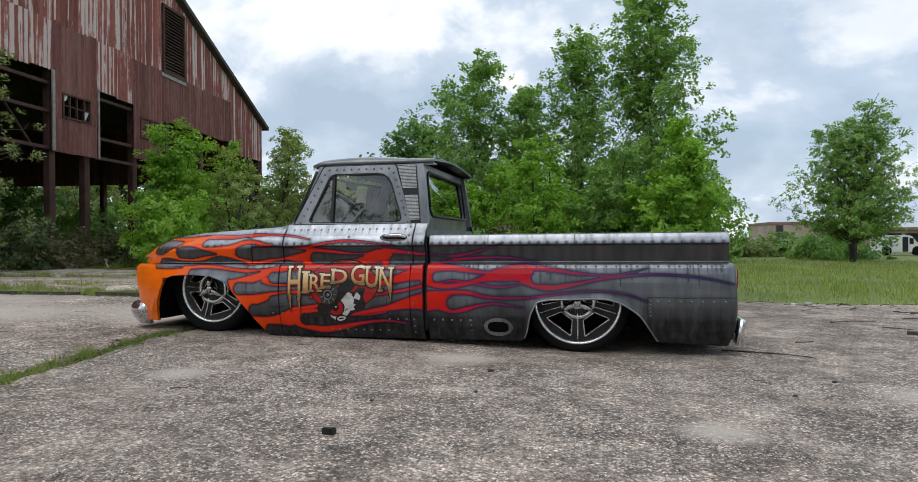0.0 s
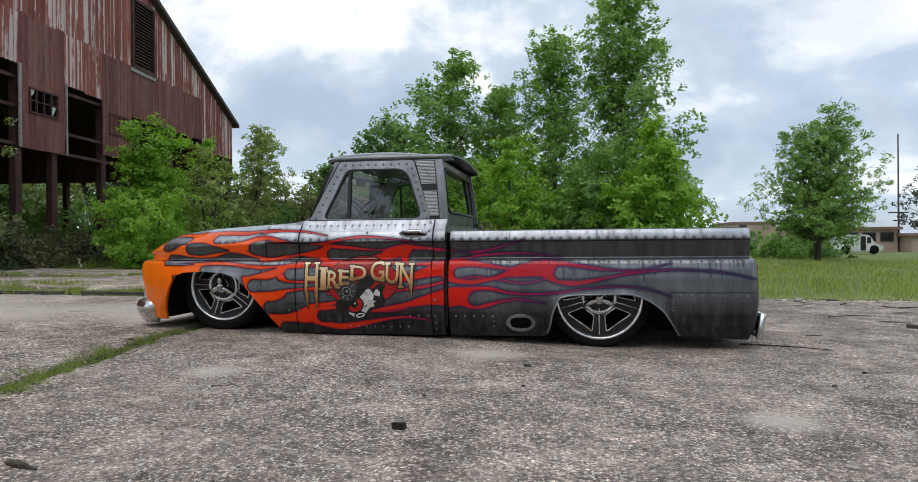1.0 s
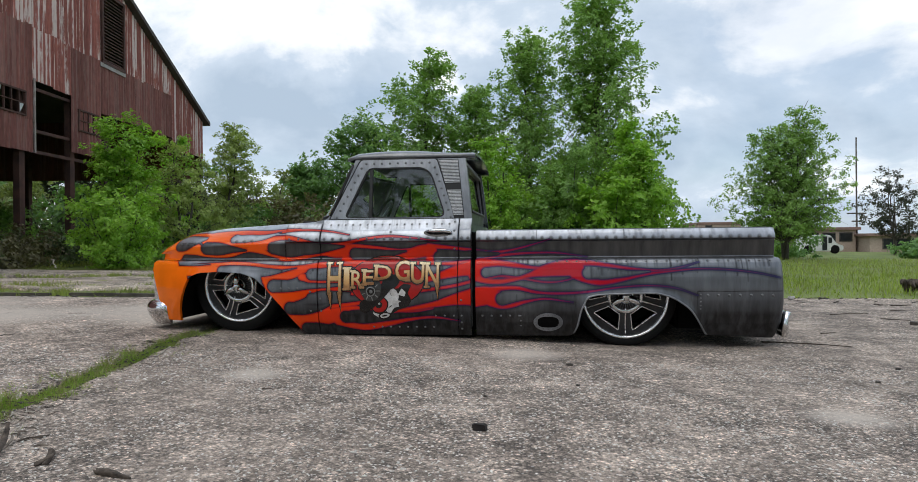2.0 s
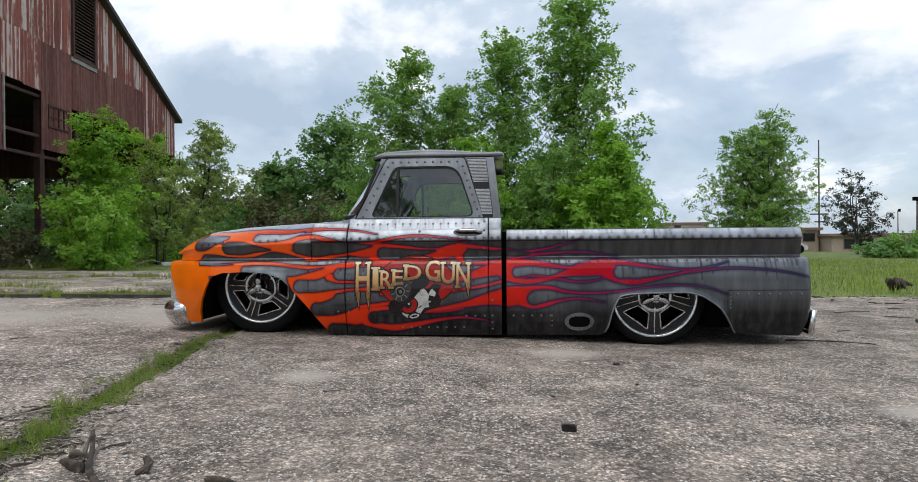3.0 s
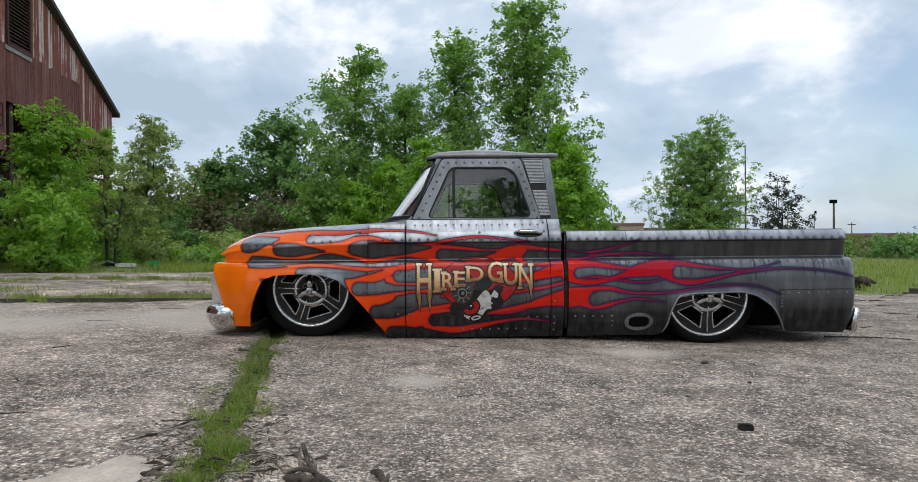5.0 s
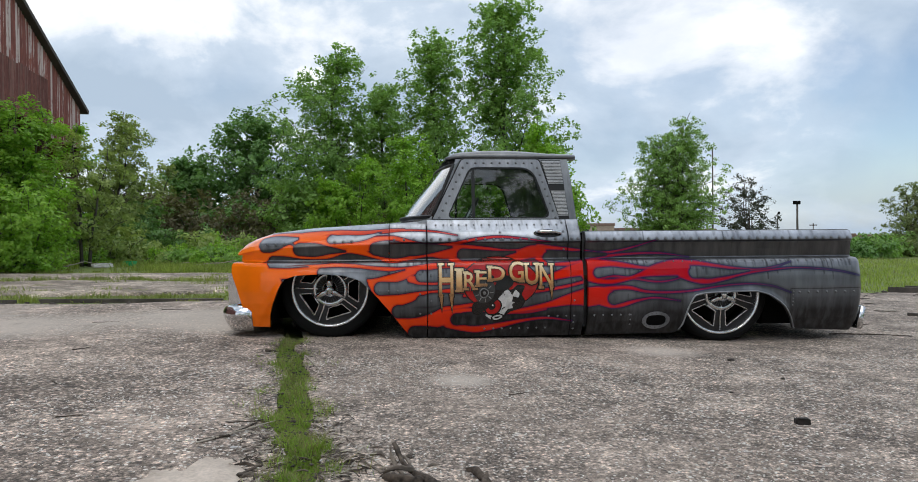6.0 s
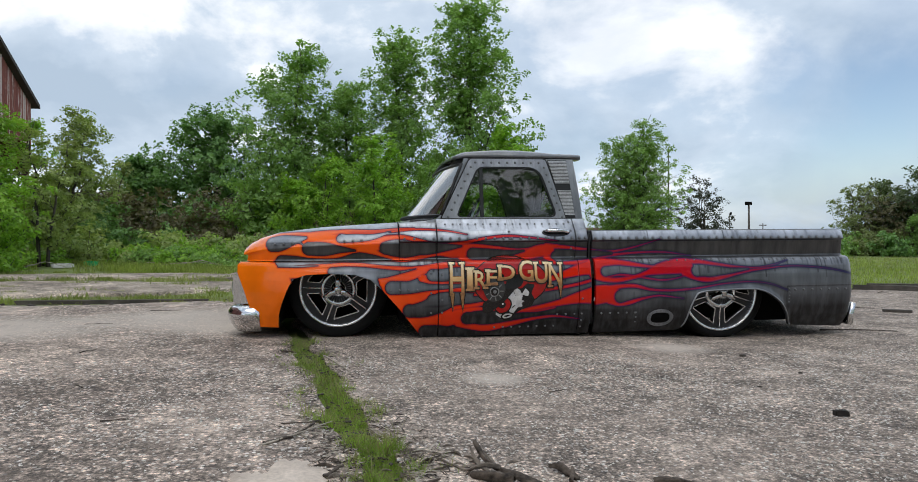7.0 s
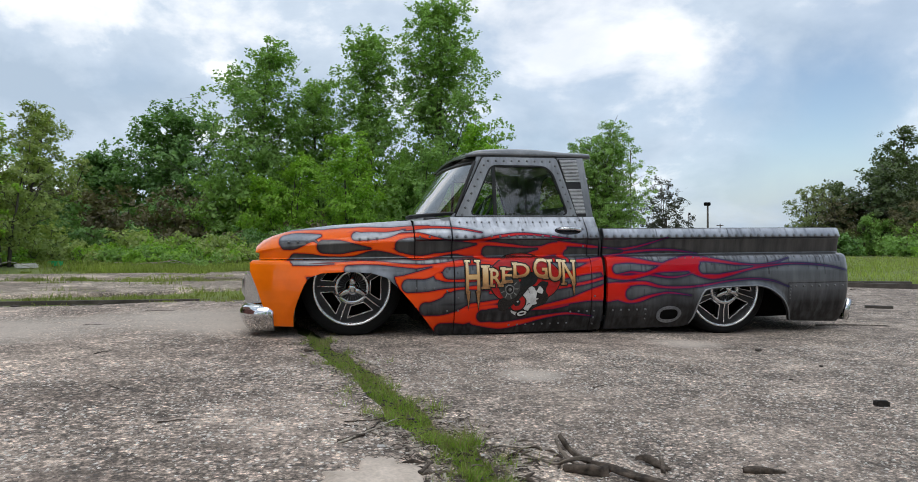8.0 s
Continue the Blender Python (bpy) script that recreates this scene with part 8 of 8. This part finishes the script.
twig("stick", [(2.07, 6.85, 0), (2.30, 6.92, 0.01), (2.522, 7.06, 0)], 0.009, TWIG, "dark crooked twig on paving", 18)
twig("stick", [(2.417, 6.60, 0), (2.618, 6.47, 0)], 0.007, TWIG, "thin dark twig on paving", 19)
twig("stick", [(3.094, 8.158, 0), (3.198, 8.05, 0)], 0.012, TWIG, "short dark stick at the field's edge", 20)
twig("stick", [(3.2, 7.99, 0), (3.5, 8.12, 0)], 0.016, TWIG, "dark stick at the field's edge", 21)
twig("stick", [(-2.096, 2.894, 0), (-2.0, 2.952, 0)], 0.004, TWIG, "flat dark scrap on paving", 22)
for k, (x, y, a, n) in enumerate(((-2.1, 4.3, 0.4, 0.09), (-4.6, 4.2, 1.0, 0.12), (-4.2, 3.2, 2.2, 0.1), (-5.1, 5.6, 0.2, 0.2), (-3.9, 2.6, 0.3, 0.09), (1.4, 5.4, 0.5, 0.16), (1.8, 4.2, 2.6, 0.12), (-4.9, 6.6, 0.15, 0.25), (2.9, 7.4, 0.4, 0.22), (4.1, 7.6, 2.9, 0.3), (3.6, 6.7, 0.1, 0.2))):
    twig("twig", [(x, y, 0), (x + n * math.cos(a), y + n * math.sin(a), 0)], 0.004 + 0.002 * (k % 3), TWIG, "small dark twig on paving", 30 + k)


for k, (x, y, a, n, h) in enumerate(((-7.6, 16.6, 0.3, 1.5, 0.25), (-7.2, 16.9, -0.4, 1.1, 0.35), (-8.4, 17.2, 0.1, 1.3, 0.2), (-5.9, 17.4, 0.8, 0.9, 0.3), (-9.7, 14.6, 0.6, 0.8, 0.4), (-10.6, 12.6, 2.4, 0.9, 0.5))):
    twig("dead_branch", [(x, y, 0.05), (x + n * 0.5 * math.cos(a), y + n * 0.5 * math.sin(a), h * 0.45), (x + n * math.cos(a), y + n * math.sin(a), 0.04)], 0.022, TWIG_PALE, "bleached dead branch lying in the weeds", 60 + k, 0.06)


for k in range(26):
    rr = random.Random(400 + k)
    x = rr.uniform(0.9, 6.5)
    y = float(apron_edge(x)) - abs(rr.gauss(0, 0.35)) - 0.05
    a, n = rr.uniform(-0.5, 0.9), rr.uniform(0.08, 0.35)
    twig("twig", [(x, y, 0), (x + 0.5 * n * math.cos(a), y + 0.5 * n * math.sin(a), 0.01), (x + n * math.cos(a + 0.3), y + n * math.sin(a + 0.3), 0)], rr.uniform(0.005, 0.011), TWIG, "dark twig strewn along the paving's edge", 420 + k, 0.006)


def lump(name, x, y, size, mat, label, seed, category="stone"):
    """A small broken lump: a bevelled block with knocked corners."""
    rr = random.Random(seed)
    bm = bmesh.new()
    add_box(bm, (-0.5, -0.5, 0.0), (0.5, 0.5, 1.0), 0.12)
    turn = Matrix.Rotation(rr.uniform(-0.4, 0.4), 3, "Z")
    z = float(ground_z(x, y)) - 0.002
    for v in bm.verts:
        c = Vector((v.co.x * size[0], v.co.y * size[1], v.co.z * size[2])) * (1 + rr.uniform(-0.08, 0.08))
        v.co = turn @ c + Vector((x, y, z))
    return tagged(part(name, bm, mat), label, category)


CHAR = surface("charred_wood", (0.012, 0.010, 0.009), (0.03, 0.024, 0.02), 30, 120, (0.7, 0.9), relief=0.5)
lump("wood_block", -1.032, 2.375, (0.052, 0.035, 0.026), CHAR, "small charred wood block on paving", 1, "wood block")
lump("stone", -0.632, 3.72, (0.035, 0.025, 0.018), PEBBLE_DARK, "small dark stone on paving", 2)
lump("stone", -0.62, 3.2, (0.018, 0.014, 0.010), PEBBLE_DARK, "tiny dark stone on paving", 3)
lump("stone", -1.05, 2.9, (0.016, 0.012, 0.010), PEBBLE_DARK, "tiny dark stone on paving", 4)
lump("stone", 0.9, 3.5, (0.02, 0.016, 0.012), PEBBLE_DARK, "tiny dark stone on paving", 5)
lump("stone", 1.2, 3.9, (0.024, 0.018, 0.012), PEBBLE_DARK, "small dark stone on paving", 6)
lump("paper_scrap", -2.82, 2.042, (0.03, 0.016, 0.004), WHITE_ART, "white paper scrap beside the grassy joint", 7, "litter")
lump("paper_scrap", -2.853, 2.434, (0.026, 0.014, 0.004), WHITE_ART, "white paper scrap on paving", 8, "litter")
lump("paper_scrap", -3.13, 2.19, (0.034, 0.02, 0.005), WHITE_ART, "white scrap among sticks", 9, "litter")
lump("stone", 2.40, 8.75, (0.07, 0.05, 0.04), WHITE_ART, "pale stone at the field's edge", 10)
lump("stone", 2.2, 8.6, (0.05, 0.04, 0.03), PEBBLE, "pale stone at the field's edge", 11)
for k in range(7):                                 # a heap of broken roots in the grass
    rr = random.Random(950 + k)
    x, y, a, n = 4.72 + rr.gauss(0, 0.10), 10.55 + rr.gauss(0, 0.06), rr.uniform(0, 6.28), rr.uniform(0.15, 0.32)
    driftwood("dead_branch", [(x, y, 0.0, 0.03), (x + 0.5 * n * math.cos(a), y + 0.5 * n * math.sin(a), rr.uniform(0.03, 0.16), 0.045), (x + n * math.cos(a), y + n * math.sin(a), rr.uniform(0.0, 0.12), 0.015)], TWIG, "broken root in a small dark heap on the grass", 950 + k, 5)
lump("bucket", -7.05, 17.6, (0.34, 0.2, 0.16), surface("red_plastic", (0.6, 0.05, 0.02), (0.7, 0.07, 0.03), 4, 40, (0.3, 0.5)), "red-orange plastic scrap in the weeds", 13, "litter")
lump("bag", -9.45, 17.4, (0.28, 0.2, 0.12), surface("green_plastic", (0.03, 0.35, 0.12), (0.04, 0.45, 0.16), 4, 40, (0.3, 0.5)), "green plastic scrap in the weeds", 14, "litter")
lump("bag", -9.6, 16.2, (0.45, 0.25, 0.1), WHITE_ART, "white plastic scrap in the weeds", 15, "litter")


def board(name, x0, y0, x1, y1, w, h, mat, label, lift=0.0):
    """A weathered beam lying on the ground between two points."""
    a, b = Vector((x0, y0, float(ground_z(x0, y0)) + lift)), Vector((x1, y1, float(ground_z(x1, y1)) + lift))
    d = (b - a).normalized()
    s = Vector((-d.y, d.x, 0)) * w / 2
    n = 14
    V = []
    for k in range(n + 1):
        p = a.lerp(b, k / n)
        j = 0.1 * noise.noise((p.x * 3, p.y * 3, 0))
        V += [p - s * (1 + j) - Vector((0, 0, 0.02)), p - s * (1 - j) + Vector((0, 0, h * (1 + j))), p + s * (1 + j) + Vector((0, 0, h * (1 - j))), p + s - Vector((0, 0, 0.02))]
    F = grid_faces(n + 1, 4, True) + [(3, 2, 1, 0), tuple(range(4 * n, 4 * n + 4))]
    return tagged(part(name, mesh_of(name, V, F, mat, False)), label, "timber")


OLD_TIMBER = surface("old_timber", (0.05, 0.043, 0.038), (0.12, 0.105, 0.09), 6, 60, (0.85, 0.95), relief=0.5)
board("timber_edging", -6.5, 7.50, -4.6, 7.66, 0.05, 0.022, OLD_TIMBER, "long weathered timber edging beside paving")
board("timber_edging", -9.2, 7.05, -6.7, 7.42, 0.05, 0.02, OLD_TIMBER, "long weathered timber edging beside paving")
board("timber", 4.75, 9.4, 6.0, 8.75, 0.12, 0.075, OLD_TIMBER, "dark square timber lying at the field's edge")
board("timber", 5.6, 10.1, 6.9, 9.9, 0.09, 0.05, OLD_TIMBER, "dark square timber lying in the grass")
board("timber", 2.44, 6.15, 2.66, 6.02, 0.06, 0.03, OLD_TIMBER, "short dark board on paving")


def patch(name, cx, cy, rx, ry, tilt, mat, label, seed, h=0.004):
    """A bare or stained spot: a thin worn skin with a ragged outline on the paving."""
    rr = random.Random(seed)
    n, rings = 96, 6
    ph = [rr.uniform(0, 6.28) for _ in range(4)]
    V = []
    for q in range(rings):
        f = 1 - q / rings
        for k in range(n):
            a = 2 * math.pi * k / n
            r = f * (1 + 0.16 * math.sin(2 * a + ph[0]) + 0.11 * math.sin(3 * a + ph[1]) + 0.09 * math.sin(7 * a + ph[2]) + 0.06 * math.sin(13 * a + ph[3]) + 0.035 * math.sin(29 * a + ph[0]) + 0.03 * rr.uniform(-1, 1))
            u, v = rx * r * math.cos(a), ry * r * math.sin(a)
            x, y = cx + u * math.cos(tilt) - v * math.sin(tilt), cy + u * math.sin(tilt) + v * math.cos(tilt)
            V.append((x, y, float(ground_z(x, y)) + (0.008 + h * min(1, q / 2) if q else -0.004)))
    V.append((cx, cy, float(ground_z(cx, cy)) + 0.008 + h))
    F = [tuple(f) for f in grid_faces(rings, n, True)] + [((rings - 1) * n + k, (rings - 1) * n + (k + 1) % n, rings * n) for k in range(n)]
    return tagged(part(name, mesh_of(name, V, F, mat)), label, "paving", kind="structure")


patch("bare_patch", -3.20, 1.76, 0.155, 0.34, 0.05, PALE_PATCH, "pale bare concrete patch beside the joint", 1, 0.006)

# ---- beyond the field ----
PALE_WALL = surface("pale_plaster", (0.36, 0.27, 0.225), (0.52, 0.41, 0.345), 0.6, 8, (0.85, 0.95))
ROOF_RED = surface("faded_red_roof", (0.20, 0.12, 0.10), (0.28, 0.18, 0.15), 0.5, 8, (0.85, 0.95))
WHITE_VAN = surface("white_van_paint", (0.62, 0.63, 0.63), (0.78, 0.78, 0.77), 2, 20, (0.4, 0.5))
GREY_WALL = surface("grey_wall", (0.30, 0.31, 0.32), (0.42, 0.43, 0.44), 0.5, 6, (0.8, 0.9))
DARK_GLASS = surface("dark_window", (0.02, 0.022, 0.025), (0.035, 0.037, 0.04), 2, 20, (0.1, 0.2), relief=0.0)


def low_house(x0, x1, y0, depth, top, mat, label, windows, eave=0.35):
    zg = float(ground_z((x0 + x1) / 2, y0)) - 0.3
    h = thing("low_building", ((x0 + x1) / 2, y0, zg), label, "building")
    part("wall", box((x0, y0, zg), (x1, y0 + depth, top - 0.25)), mat, h)
    part("roof", box((x0 - eave, y0 - eave, top - 0.25), (x1 + eave, y0 + depth, top), 0.02), ROOF_RED, h, "faded brown-red flat roof")
    # dark panels on the solid wall stand in for the gloom of openings and bays
    for a, b, c, d in windows:
        w = part("window", box((a, y0 - 0.05, c), (b, y0 - 0.01, d)), OLD_TIMBER, h)
        part("pane", box((a + 0.08, y0 - 0.07, c + 0.08), (b - 0.08, y0 - 0.045, d - 0.08)), DARK_GLASS, w)
    return h


low_house(13.9, 17.6, 62.0, 8.0, 2.0, PALE_WALL, "low pale derelict building with a dark opening", [(14.5, 15.1, 0.9, 1.75)], 0.06)
low_house(18.4, 22.2, 63.0, 7.0, 1.55, PALE_WALL, "low pale wall of a ruined building", [(19.6, 20.4, 0.4, 1.1)], 0.06)
low_house(22.4, 27.3, 62.0, 8.0, 1.42, PALE_WALL, "long low building with dark open bays", [(22.8, 24.2, 0.15, 0.95), (24.5, 25.6, 0.15, 0.95), (25.9, 27.0, 0.15, 0.95)], 0.3)
low_house(27.5, 40.0, 60.0, 6.0, 0.85, PALE_WALL, "low open-sided pale building", [(28.5, 31.0, -0.5, 0.4), (32.0, 34.5, -0.5, 0.4)])
low_house(39.0, 66.0, 74.0, 8.0, 0.75, GREY_WALL, "long low grey building with a red-brown roof", [(44.0, 48.0, -1.0, 0.2), (52, 55, -1.0, 0.2)])
low_house(16.0, 21.5, 56.0, 0.3, -0.05, GREY_WALL, "grey block wall beyond the field", [], 0.02)

VX, VY = 19.3, 50.0
vz = float(ground_z(VX, VY))
van = thing("panel_van", (VX, VY, vz), "derelict white panel van with an open side door", "van")
bm = bmesh.new()
outline = [(-1.75, 0.30), (1.55, 0.30), (1.75, 0.42), (1.72, 0.78), (1.10, 0.92), (0.72, 1.58), (0.45, 1.66), (-1.62, 1.66), (-1.75, 1.50)]
outline = [(0.82 * a, 0.85 * b) for a, b in outline]
fr = [bm.verts.new((VX + a, VY - 0.75, vz - 0.1 + b)) for a, b in outline]
bk = [bm.verts.new((VX + a, VY + 0.75, vz - 0.1 + b)) for a, b in outline]
bm.faces.new(fr), bm.faces.new(bk[::-1])
for k in range(len(fr)):
    bm.faces.new((fr[k], bk[k], bk[(k + 1) % len(fr)], fr[(k + 1) % len(fr)]))
bmesh.ops.bevel(bm, geom=bm.edges[:], offset=0.05, segments=2, affect="EDGES")
part("body", bm, WHITE_VAN, van)
# the doorway's dark inside is a flat panel laid on the body
part("door_opening", box((VX - 0.02, VY - 0.765, vz + 0.22), (VX + 0.32, VY - 0.745, vz + 1.2), 0.005), DARK_GLASS, van, "flat dark panel for an open side doorway")
part("cab_window", box((VX + 0.40, VY - 0.765, vz + 0.72), (VX + 0.64, VY - 0.745, vz + 1.12), 0.005), DARK_GLASS, van)
for dx in (-0.95, 0.85):
    V, F = lathe([(0.001, -0.05), (0.17, -0.05), (0.29, -0.04), (0.31, 0.0), (0.31, 0.16), (0.001, 0.17)], 24)
    part("wheel", mesh_of("wheel", [(v[0] + VX + dx, v[1] + VY - 0.72, v[2] + vz + 0.29) for v in V], F, RUBBER), None, van)


def pole(name, x, y, height, r, label, category, cross=(), lamp_heads=0):
    z = float(ground_z(x, y)) - 0.1
    t = thing(name, (x, y, z), label, category)
    part("post", mesh_of("post", *tube([(x, y, z), (x, y, z + height)], [r, r * 0.7], 8), OLD_TIMBER), None, t)
    for zz, w in cross:
        part("crossarm", box((x - w, y - 0.06, z + zz), (x + w, y + 0.06, z + zz + 0.12)), OLD_TIMBER, t)
    for k in range(lamp_heads):
        s = -1 if k % 2 else 1
        part("lamp_head", box((x + min(0.1, s * 0.36), y - 0.15, z + height - 0.17), (x + max(0.1, s * 0.36) - 0.1, y + 0.15, z + height + 0.17), 0.03), BLACK, t)
    return t


pole("utility_pole", 27.6, 62.5, 10.2, 0.085, "tall wooden utility pole beyond the field", "pole", ((3.4, 0.8), (2.7, 0.4)))
pole("floodlight_mast", 35.0, 60.5, 4.75, 0.12, "dark floodlight mast with two lamp heads", "lamp post", (), 2)
pole("street_lamp", 44.5, 80.0, 4.6, 0.07, "thin far street lamp", "lamp post", (), 1)
pole("utility_pole", 42.2, 82.0, 4.2, 0.08, "far wooden utility pole", "pole", ((3.8, 0.7),))
pole("utility_pole", 50.5, 82.0, 3.4, 0.08, "far wooden utility pole", "pole", ((3.1, 0.5),))
